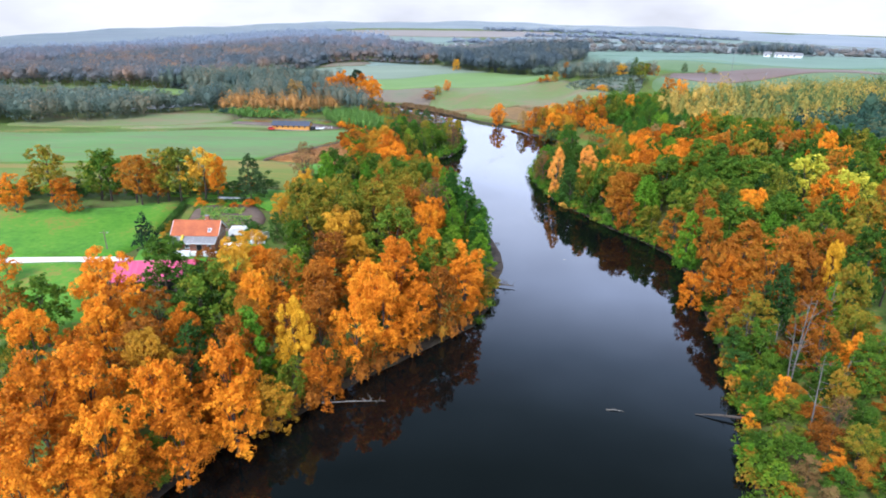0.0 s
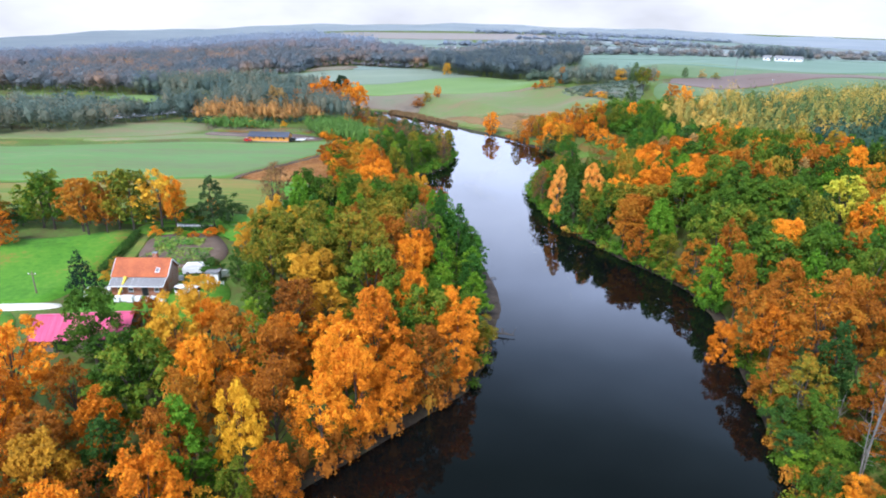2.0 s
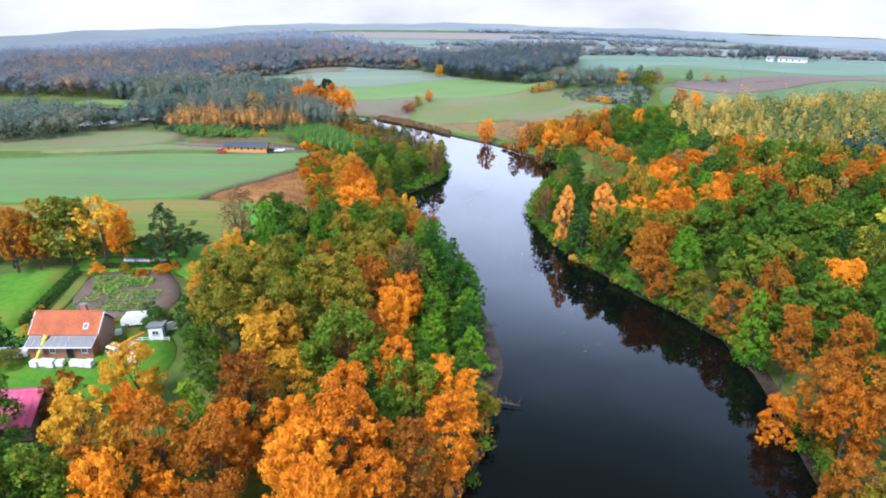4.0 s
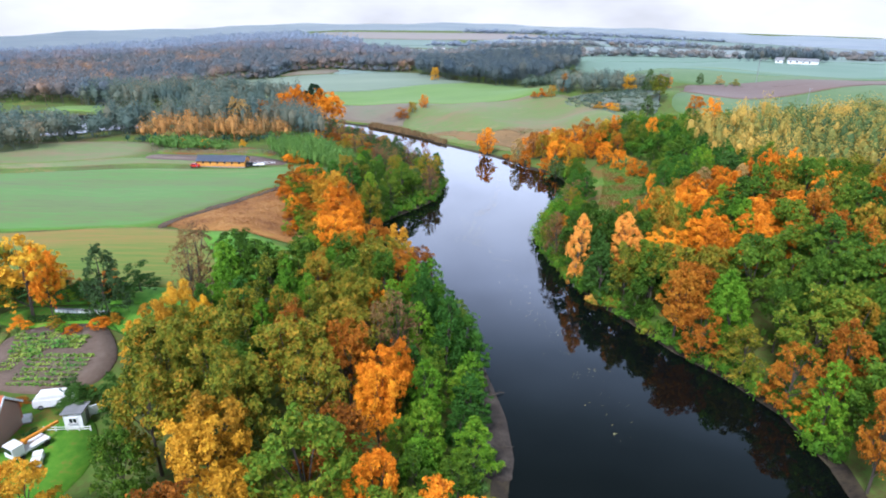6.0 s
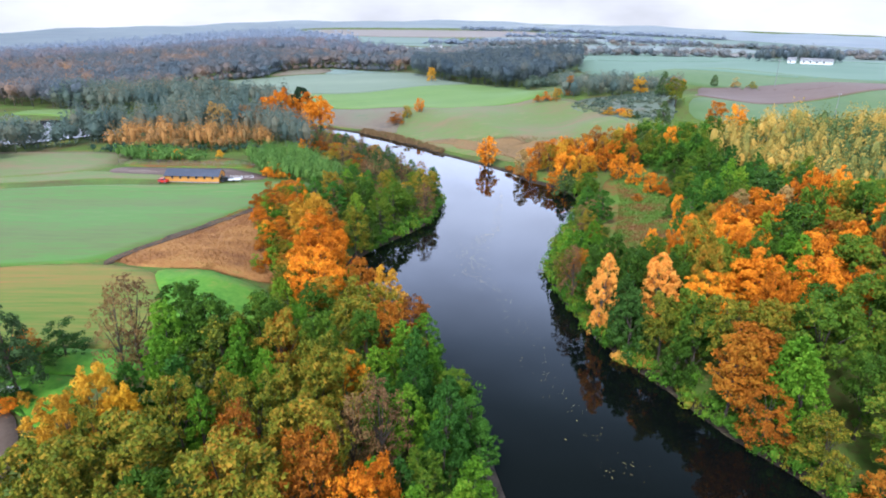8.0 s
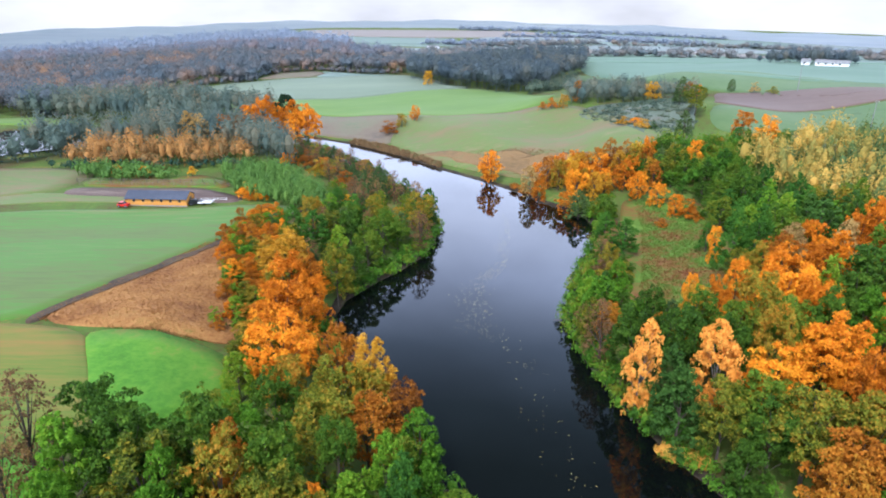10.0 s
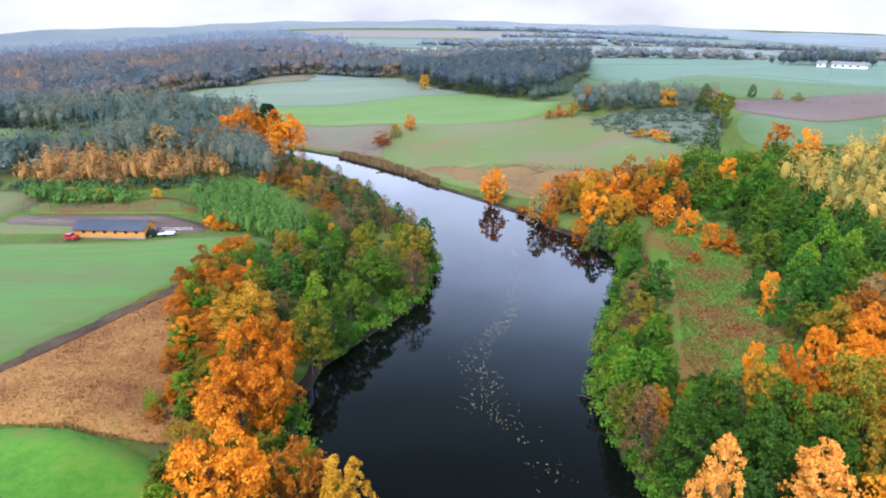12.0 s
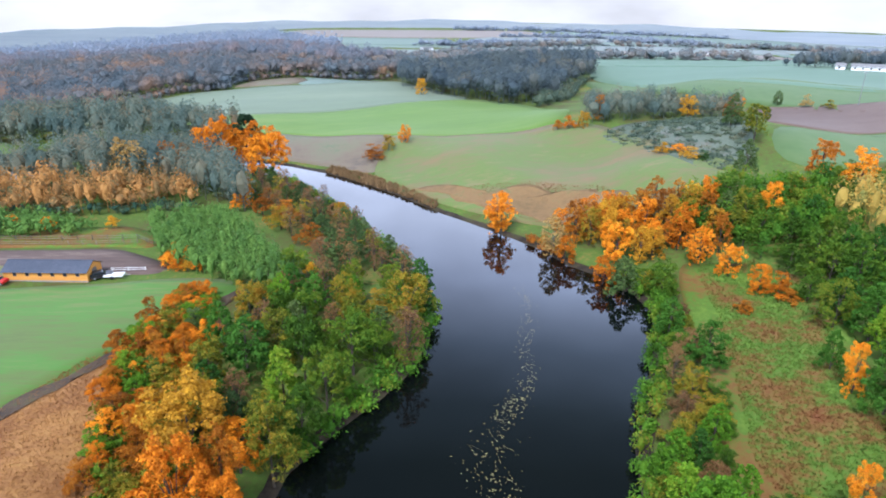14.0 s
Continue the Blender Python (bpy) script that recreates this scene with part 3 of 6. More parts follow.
field("plateau_pasture", [(110, 548), (117, 550), (149, 419), (198, 387), (330, 408), (330, 385), (168, 349), (134, 384), (112, 440)], EAST_GREEN, "green pasture on the plateau", step=6, lift=0.35)
field("ploughed_field", [(109, 326), (124, 356), (134, 381), (167, 346), (330, 382), (330, 360), (156, 331), (128, 322)], PLOUGH, "brown ploughed strip on the plateau", step=5, lift=0.36)
field("east_meadow", [(108, 322), (128, 320), (156, 329), (330, 357), (330, 320), (140, 300), (100, 292), (98, 305)], EAST_GREEN, "dull green meadow behind the orange trees", step=5)
field("clearing", [(58, 262), (53, 246), (47, 224), (40, 207), (37, 193), (41, 184), (54, 184), (64, 198), (66, 212), (70, 225), (77, 240), (76, 250), (68, 258)], CLEARING, "damp clearing of green and brown grass", step=2.5, lift=0.3)
field("paddock", [(-90, 268), (-57, 271), (-50, 267), (-41, 260), (-46, 256.5), (-60, 262), (-90, 261)], PADDOCK, "trodden brown earth paddock behind the barn", step=2.5, lift=0.3)
field("barn_verge", [(-130, 246), (-84, 256), (-40, 259), (-46, 262), (-90, 262.5), (-130, 262)], HILL, "patchy green verge beside the long barn", step=3, lift=0.2)
field("paddock_grass", [(-90, 270), (-56, 273), (-50, 270), (-48, 276), (-60, 286), (-90, 282)], CLEARING, "rough faded grass beyond the paddock", step=3, lift=0.24)
field("rough_pasture", [(-175, 245), (-132, 250), (-92, 264), (-92, 290), (-135, 292), (-175, 290)], HILL, "rough pale pasture beyond the barn", step=4, lift=0.24)
field("dirt_track", [(-60.8, 143), (-59.0, 143.5), (-57.6, 136), (-57.2, 128), (-58.8, 128), (-59.4, 136)], STUBBLE, "trodden tan track beside the hedge", lift=0.36, step=1.5, wobble=0.2, category="track")
field("vegetable_plot", [(-58, 144), (-46, 145.5), (-40, 136), (-40.5, 128), (-50, 127.5), (-56, 130), (-59, 137)], SOIL, "brown vegetable plot with sown beds", lift=0.32, wobble=0.3, category="garden")
field("mud_bank", [(8.5, 116), (13, 116), (14, 122), (13.6, 130), (12, 142), (10.8, 150), (9.6, 150), (9.8, 140), (10, 128), (8.6, 121)], MUD, "grey wet mud strip at the water's edge", lift=0.12, step=1.2, wobble=0.25, category="mud bank")
FAR_ROWS = [(612, 690), (694, 770), (776, 860), (868, 985), (995, 1130), (1142, 1310), (1325, 1620)]


def far_patchwork():
    """Fields, one behind another, out to the horizon, paled in colour for haze."""
    rng = np.random.RandomState(14)
    for n, (y0, y1) in enumerate(FAR_ROWS):
        x0, right = (125 if n == 0 else -70 - 25 * n), 0.84 * y1
        while x0 < right:
            x1 = min(right + 20, x0 + rng.uniform(0.16, 0.42) * y1)
            lean, dip = rng.uniform(-0.25, 0.25) * (y1 - y0), -0.12 * (y1 - y0)
            mat, label = [(HAZED_GREEN, "far green field, paled in its colour for haze"), (HAZED_SAGE, "far sage field, paled in its colour for haze"), (HAZED_TAN, "far tan stubble, paled in its colour for haze"), (HAZED_GREEN, "far green field, paled in its colour for haze")][rng.randint(4)]
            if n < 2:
                mat, label = (TEAL, "far green winter crop, blued for haze") if rng.uniform() < 0.6 else (HAZED_GREEN, "far green field, paled in its colour for haze")
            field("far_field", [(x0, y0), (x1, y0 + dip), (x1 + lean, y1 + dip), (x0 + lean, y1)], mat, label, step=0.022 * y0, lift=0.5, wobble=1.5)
            x0 = x1 + 3 + 0.004 * y0


far_patchwork()
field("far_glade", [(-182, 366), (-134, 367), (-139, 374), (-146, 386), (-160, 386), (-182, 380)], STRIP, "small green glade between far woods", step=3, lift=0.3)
field("orchard_grass", [(-70, 150.5), (-42, 152.5), (-33, 150), (-33, 157), (-42, 158.5), (-70, 158.5)], LAWN, "rough grass under the tree row", step=2.5, lift=0.2)
field("garden_lawn", [(-64, 146), (-58, 143.6), (-46, 146), (-40, 140), (-38, 146), (-42, 152), (-64, 150)], LAWN, "bright grass behind the garden", step=2, lift=0.3)


def shore(line, side):
    """The dark wet edge between water and land."""
    pts = np.array([(ax + (bx - ax) * k, ay + (by - ay) * k) for (ax, ay), (bx, by) in zip(line, line[1:]) for k in np.arange(0, 1, 0.25)])
    way = np.gradient(pts, axis=0)
    way /= np.linalg.norm(way, axis=1)[:, None]
    across = np.column_stack([way[:, 1], -way[:, 0]]) * side
    rng = np.random.RandomState(4)
    rows_at = [pts + across * (reach + rng.uniform(-0.25, 0.25, (len(pts), 1))) for reach in (-0.6, 0.2, 0.9, 1.8)]
    flat = np.concatenate(rows_at)
    z = height(flat[:, 0], flat[:, 1]) + 0.05
    n = len(pts)
    i = np.arange(n - 1)
    quads = np.concatenate([np.stack([r * n + i, r * n + i + 1, (r + 1) * n + i + 1, (r + 1) * n + i], 1) for r in range(3)])
    return tagged(mesh_object("shore", np.column_stack([flat, z]), quads, SHORE, True), "dark muddy water's edge", "bank", kind="structure")


shore(SHORE_LEFT, -1)
shore(SHORE_RIGHT, 1)


def hazy_backdrop():
    """The last woods and fields before the sky, a wall coloured for haze."""
    m, nodes, links, bsdf = material("hazy_backdrop", 1.0)
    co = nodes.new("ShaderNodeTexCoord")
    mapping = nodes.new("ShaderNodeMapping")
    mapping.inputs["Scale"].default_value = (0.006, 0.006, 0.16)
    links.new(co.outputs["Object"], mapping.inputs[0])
    # Blue-grey bands put the horizon haze into the wall's base colour.
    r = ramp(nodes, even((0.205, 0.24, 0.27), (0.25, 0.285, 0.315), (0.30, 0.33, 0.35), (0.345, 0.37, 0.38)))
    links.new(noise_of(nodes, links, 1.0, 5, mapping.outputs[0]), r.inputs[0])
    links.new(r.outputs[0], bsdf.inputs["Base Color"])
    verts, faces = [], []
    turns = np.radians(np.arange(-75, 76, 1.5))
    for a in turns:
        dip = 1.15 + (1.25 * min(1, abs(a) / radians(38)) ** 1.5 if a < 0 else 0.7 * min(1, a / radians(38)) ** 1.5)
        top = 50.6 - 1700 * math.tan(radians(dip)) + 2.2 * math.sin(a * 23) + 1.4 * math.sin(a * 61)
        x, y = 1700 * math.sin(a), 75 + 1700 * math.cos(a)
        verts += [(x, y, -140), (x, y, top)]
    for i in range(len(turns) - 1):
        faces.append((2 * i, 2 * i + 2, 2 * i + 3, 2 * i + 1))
    return tagged(mesh_object("backdrop", verts, faces, m, True), "backdrop wall, painted pale blue-grey for haze", "backdrop", kind="structure")


hazy_backdrop()
pond = mesh_object("pond", [(-175, 300, 3.1), (-140, 306, 3.1), (-122, 322, 3.1), (-104, 328, 3.1), (-112, 352, 3.1), (-124, 362, 3.1), (-175, 350, 3.1)], [tuple(range(7))], WATER)
tagged(pond, "bright still pond between distant trees", "pond", kind="structure")


# ---- trees ----
def tilted_leaves(rng, centres, normals, size, slim=0.9):
    """Three-cornered leaf clumps at the centres, facing roughly along the normals."""
    n = len(centres)
    normals = normals + rng.normal(0, 0.8, (n, 3))
    normals /= np.linalg.norm(normals, axis=1)[:, None] + 1e-9
    side = np.cross(normals, rng.normal(0, 1, (n, 3)))
    side /= np.linalg.norm(side, axis=1)[:, None] + 1e-9
    up = np.cross(normals, side)
    s = (size * rng.uniform(0.65, 1.35, n))[:, None]
    wide = rng.uniform(0.5, 1.0, n)[:, None] * slim
    tris = np.stack([centres + side * s, centres - side * s * 0.6 + up * s * wide, centres - side * s * 0.6 - up * s * wide], 1)
    return tris.reshape(-1, 3), np.arange(3 * n).reshape(-1, 3)


def ball(centre, radii, rng):
    """A rough twenty-sided kernel that fills the inside of a crown."""
    g = (1 + 5 ** 0.5) / 2
    v = np.array([(-1, g, 0), (1, g, 0), (-1, -g, 0), (1, -g, 0), (0, -1, g), (0, 1, g), (0, -1, -g), (0, 1, -g), (g, 0, -1), (g, 0, 1), (-g, 0, -1), (-g, 0, 1)]) / 1.9
    f = [(0, 11, 5), (0, 5, 1), (0, 1, 7), (0, 7, 10), (0, 10, 11), (1, 5, 9), (5, 11, 4), (11, 10, 2), (10, 7, 6), (7, 1, 8),
         (3, 9, 4), (3, 4, 2), (3, 2, 6), (3, 6, 8), (3, 8, 9), (4, 9, 5), (2, 4, 11), (6, 2, 10), (8, 6, 7), (9, 8, 1)]
    return v * rng.uniform(0.8, 1.1, (12, 1)) * np.asarray(radii) + np.asarray(centre), f


# outline of each habit of growth: lobes as (height share, reach share, size share), for a tree 12 m high and 4.5 m in radius
def lobes_of(habit, rng):
    made = []
    if habit in ("broad", "dome"):
        for i in range(44):
            z = rng.uniform(0.0, 1.0)
            reach = math.sqrt(max(0.0, 1 - (abs(z - 0.38) / 0.66) ** 2)) * rng.uniform(0.45, 1.0)
            a = i * 2.4 + rng.uniform(-0.5, 0.5)
            low, span = (3.2, 7.6) if habit == "broad" else (1.2, 9.6)
            made.append((4.0 * reach * math.cos(a), 4.0 * reach * math.sin(a), low + span * z, rng.uniform(0.62, 1.4)))
    elif habit == "cone":
        for i in range(46):
            z = (i + rng.uniform(0, 1)) / 46
            reach = (1 - z ** 2.3) ** 0.8 * rng.uniform(0.62, 1.0)
            a = i * 2.4 + rng.uniform(-0.5, 0.5)
            made.append((3.5 * reach * math.cos(a), 3.5 * reach * math.sin(a), 1.6 + 9.6 * z, rng.uniform(0.45, 0.8) + 0.5 * (1 - z)))
    elif habit == "column":
        for i in range(38):
            z = (i + rng.uniform(0, 1)) / 38
            reach = math.sin(math.pi * (0.12 + 0.86 * z)) ** 0.7 * rng.uniform(0.4, 1.0)
            a = i * 2.4 + rng.uniform(-0.5, 0.5)
            made.append((3.4 * reach * math.cos(a), 3.4 * reach * math.sin(a), 1.2 + 10.2 * z, rng.uniform(0.8, 1.25)))
    elif habit == "spire":
        for i in range(64):
            z = (i + 0.5) / 64
            a = i * 2.4
            reach = (1 - z) * rng.uniform(0.55, 1.0)
            made.append((4.2 * reach * math.cos(a), 4.2 * reach * math.sin(a), 1.0 + 10.6 * z, 0.6 + 1.0 * (1 - z)))
    elif habit == "umbrella":
        for i in range(14):
            a = i * 2.4
            reach = math.sqrt(i / 14)
            made.append((4.0 * reach * math.cos(a), 4.0 * reach * math.sin(a), 10.2 - 2.4 * reach + rng.uniform(-0.8, 0.8), rng.uniform(0.9, 1.5)))
    else:  # bush
        for i in range(13):
            a = i * 2.4
            reach = math.sqrt(i / 13)
            made.append((3.5 * reach * math.cos(a), 3.5 * reach * math.sin(a), 2.0 + 7.5 * (1 - reach) * rng.uniform(0.6, 1) + rng.uniform(0, 1.5), rng.uniform(1.2, 2.2)))
    return np.array(made)


def crown_mesh(name, habit, seed, leaves, size, gaps=0.0):
    """Leaves in sprays, sprays in boughs: each bough of the crown carries a handful of small tufts with gaps between them."""
    rng = np.random.RandomState(seed)
    lobes = lobes_of(habit, rng)
    lobes[:, :2] *= rng.uniform(0.88, 1.08, 2)
    per = 7
    way = rng.normal(0, 1, (len(lobes), per, 3))
    way[:, :, 2] += 0.5
    way /= np.linalg.norm(way, axis=2)[:, :, None]
    stretch = np.array([0.9, 0.9, 1.1]) if habit in ("broad", "dome", "column") else np.array([1.0, 1.0, 0.85])
    tuft = lobes[:, None, :3] + way * stretch * lobes[:, None, 3:4] * rng.uniform(0.62, 1.0, (len(lobes), per, 1))
    reach = lobes[:, None, 3] * rng.uniform(0.30, 0.52, (len(lobes), per))
    tuft, reach, way = tuft.reshape(-1, 3), reach.ravel(), way.reshape(-1, 3)
    buried = np.zeros(len(tuft), bool)
    for lx, ly, lz, lr in lobes:
        buried |= ((tuft - (lx, ly, lz)) ** 2).sum(1) < (0.5 * lr) ** 2
    buried &= rng.uniform(0, 1, len(tuft)) < 0.8
    tuft, reach, way = tuft[~buried], reach[~buried], way[~buried]
    share = reach ** 2 * (1 + 0.6 * (way[:, 2] > 0))
    pick = rng.choice(len(tuft), leaves, p=share / share.sum())
    out = rng.normal(0, 1, (leaves, 3)) + way[pick] * 0.5
    out[:, 2] += 0.3
    out /= np.linalg.norm(out, axis=1)[:, None]
    depth = np.where(rng.uniform(0, 1, leaves) < 0.75, rng.uniform(0.7, 1.15, leaves), rng.uniform(0.1, 0.7, leaves))
    spots = tuft[pick] + out * np.array([1.1, 1.1, 0.8]) * (reach[pick] * depth)[:, None]
    if gaps:
        keep = rng.uniform(0, 1, leaves) > gaps
        spots, out, pick = spots[keep], out[keep], pick[keep]
    outward = out * 0.7 + way[pick] * 0.4 + (spots - (0, 0, 6.0)) * 0.05
    verts, faces = tilted_leaves(rng, spots, outward, size)
    mesh = bpy.data.meshes.new(name)
    mesh.from_pydata(verts.tolist(), [], faces.tolist())
    mesh.materials.append(BARK)
    return mesh, lobes


def trunk_mesh(name, lobes, seed, twigs=9, thick=0.22, top=8.0):
    rng = np.random.RandomState(seed)
    bm = bmesh.new()
    bend = rng.uniform(-0.35, 0.35, 2)
    mid = (bend[0], bend[1], top * 0.45)
    rod(bm, (0, 0, -0.6), mid, thick * 1.25, thick * 0.8, 7)
    rod(bm, mid, (bend[0] * 0.3, -bend[1] * 0.4, top), thick * 0.8, thick * 0.2, 6)
    order = rng.permutation(len(lobes))[:twigs]
    for i in order:
        x, y, z, r = lobes[i]
        low = max(1.6, min(z - 1.0, top * 0.8) * 0.72)
        base = (bend[0] * 0.8, bend[1] * 0.8, low)
        elbow = (x * 0.5, y * 0.5, low + (z - low) * 0.65)
        rod(bm, base, elbow, thick * 0.42, thick * 0.26, 5)
        rod(bm, elbow, (x * 0.97, y * 0.97, z + r * 0.4), thick * 0.26, thick * 0.07, 4)
    mesh = bpy.data.meshes.new(name)
    bm.to_mesh(mesh)
    bm.free()
    mesh.materials.append(BARK)
    return mesh


# kind: habit, gaps in the crown, twigs, bark, label, category
KINDS = {
    "orange": ("broad", 0, 9, BARK, "bright orange autumn maple on the river slope", "maple tree"),
    "rust": ("broad", 0.22, 14, BARK, "thinning rust-brown autumn oak with visible limbs", "oak tree"),
    "amber": ("broad", 0, 9, BARK, "amber yellow autumn lime tree", "lime tree"),
    "yellow": ("broad", 0, 9, BARK, "bright yellow autumn maple", "maple tree"),
    "green": ("broad", 0, 9, BARK, "full green broadleaf tree", "broadleaf tree"),
    "dark": ("cone", 0, 8, BARK, "dense dark green alder", "alder tree"),
    "lime": ("cone", 0, 8, BARK, "light green young alder by the bank", "alder tree"),
    "olive": ("broad", 0, 9, BARK, "olive green oak turning brown", "oak tree"),
    "brown": ("column", 0.35, 20, BARK, "half-bare brown tree with thin twigs", "bare tree"),
    "alder": ("cone", 0, 8, BARK, "dense bright green alder leaning over water", "alder tree"),
    "birch": ("column", 0, 10, PALE_BARK, "pale orange birch with a narrow crown", "birch tree"),
    "poplar": ("broad", 0, 10, BARK, "tall yellow-green poplar above the wood", "poplar tree"),
    "pale": ("column", 0.15, 14, PALE_BARK, "faded straw-coloured birch losing its leaves", "birch tree"),
    "hornbeam": ("cone", 0, 8, BARK, "dull green cone-shaped hornbeam at the field edge", "hornbeam tree"),
    "spruce": ("spire", 0, 0, BARK, "dark blue-green spruce beside the farmhouse", "spruce tree"),
    "pine": ("umbrella", 0, 6, BARK, "tall dark pine with an open flat crown", "pine tree"),
    "bush": ("bush", 0, 5, BARK, "leafy bush on the bank", "bush"),
}
SHRUBS = {
    "orange": "low bright orange autumn shrub", "rust": "low rust-brown autumn shrub", "amber": "low amber yellow autumn shrub",
    "lime": "low light green shrub on the bank", "dark": "low dark green shrub", "olive": "low olive green shrub turning brown",
}
MESHES, FIRST = {}, {}
CROWNS = {"broad": 5, "dome": 4, "cone": 4, "column": 3, "spire": 1, "umbrella": 2, "bush": 3}


def tree(kind, x, y, tall, radius, rng, near=True):
    habit, gaps, twigs, bark, label, category = KINDS[kind]
    low = habit in ("broad", "cone", "column") and tall < 6.0
    radius = min(radius, tall * (0.75 if low else 0.4))
    if habit == "broad" and tall < 11:
        habit = "dome"
    if low:
        habit, gaps, twigs, label, category = "bush", 0, 5, SHRUBS.get(kind, "low leafy green shrub on the bank"), "shrub"
    variant = rng.randint(CROWNS[habit])
    key = (habit, variant, near, gaps)
    if key not in MESHES:
        seed = 100 * variant + len(habit) + (50 if gaps else 0)
        leaves, size = (7200, 0.178) if near else (2700, 0.265)
        if habit == "spire":
            leaves, size = int(leaves * 0.75), size * 0.95
        if habit == "bush":
            leaves, size = int(leaves * 0.8), size * 1.0
        if gaps > 0.3:
            leaves, size = int(leaves * 0.6), size * 0.8
        crown, lobes = crown_mesh("crown", habit, seed, leaves, size, gaps)
        MESHES[key] = crown, trunk_mesh("trunk", lobes, seed, max(2, twigs), 0.2 if habit != "umbrella" else 0.26)
    r = radius / 4.5
    m = Matrix.LocRotScale((x, y, ground(x, y) - 0.1), Euler((rng.uniform(-0.04, 0.04), rng.uniform(-0.04, 0.04), rng.uniform(0, 6.28))), (r, r, tall / 12))
    first = FIRST.get((kind, low) + key)
    if first:
        return copy_thing(first, m @ Matrix.Diagonal((*[1 / k for k in first.scale], 1)))
    crown, trunk = MESHES[key]
    root = thing(category.replace(" ", "_"), m, label, category, category + "s along the river")
    for name, mesh, mat in (("trunk", trunk, bark), ("crown", crown, LEAVES[kind])):
        ob = new(name, mesh)
        ob.parent = root
        ob.material_slots[0].link = "OBJECT"
        ob.material_slots[0].material = mat
    FIRST[(kind, low) + key] = root
    return root



NEAR_WEST = [
    ("orange", -47.8, 82.0, 14, 5.2), ("green", -35.3, 82.8, 13, 6.5), ("dark", -32.1, 70.7, 12, 3.6), ("orange", -42.5, 56.1, 14, 5.1),
    ("orange", -39.3, 59.4, 14, 4.7), ("orange", -39.4, 49.2, 14, 5.1), ("orange", -33.4, 50.3, 14, 3.7), ("orange", -31.3, 59.4, 14, 4.2),
    ("orange", -25.3, 64.6, 13.2, 4.1), ("orange", -28.1, 61.1, 8.5, 3.6), ("orange", -32.0, 52.8, 8.5, 3.8),
    ("orange", -35.3, 47.3, 11.6, 3.7), ("green", -30.5, 56.1, 6.7, 3.5), ("green", -18.9, 69.6, 8.4, 2.1), ("lime", -24.5, 71.3, 14, 4.6),
    ("lime", -20.8, 68.0, 5.5, 2.9), ("green", -56.6, 79.0, 11, 5.4), ("rust", -59.4, 77.3, 11, 3.6), ("olive", -50.5, 62.6, 10, 3.5),
    ("orange", -37.4, 44.7, 13.2, 4.1), ("rust", -38.4, 69.5, 12, 5.2),
    ("orange", -23.6, 60.8, 11, 4.0), ("orange", -27.6, 55.4, 11, 3.8), ("amber", -20.6, 65.4, 8, 3.2), ("orange", -15.4, 71.6, 9, 3.0),
]
MID_WEST = [
    ("orange", -6.5, 91.6, 15, 4.7), ("orange", -10.0, 87.2, 14, 4.1), ("orange", -11.5, 78.1, 13.2, 3.7), ("orange", 4.4, 94.4, 12.4, 4.0),
    ("rust", 0.2, 89.8, 13, 3.7), ("green", 0.2, 99.8, 13, 4.4), ("green", -8.7, 105.3, 15, 6.2), ("amber", -18.1, 109.9, 13, 4.2),
    ("orange", -3.0, 121.2, 13, 3.7), ("olive", -27.9, 121.0, 14, 6.1), ("olive", -23.1, 125.3, 14, 5.7), ("olive", -13.4, 122.3, 15, 6.5),
    ("olive", -8.2, 129.6, 14, 4.7), ("brown", -34.1, 153.5, 14, 4.9), ("green", -27.3, 153.9, 13, 4.9),
    ("olive", -21.0, 147.4, 12, 5.0), ("olive", -6.4, 156.1, 12, 4.6), ("rust", -24.9, 90.4, 13, 4.1), ("rust", -18.8, 87.7, 13, 4.3),
    ("green", -32.9, 80.7, 14, 6.5), ("amber", -33.7, 104.1, 10, 6.1), ("lime", -24.0, 96.1, 11, 3.6), ("green", -45.0, 93.4, 12, 6.5),
]
MID_WEST_MORE = [
    ("rust", -41.4, 101.6, 7.5, 2.9), ("yellow", -19.2, 73.3, 14, 2.9), ("rust", -25.9, 76.6, 13, 3.3), ("rust", -26.8, 70.6, 13, 3.4),
    ("rust", -18.5, 98.4, 13, 4.8), ("rust", -16.7, 78.4, 14, 3.8), ("orange", -3.0, 86.7, 11.5, 3.5), ("orange", -7.8, 82.0, 14, 3.9),
    ("olive", 9.3, 107.2, 4.9, 2.2), ("orange", -5.5, 84.3, 8.5, 3.8),
]
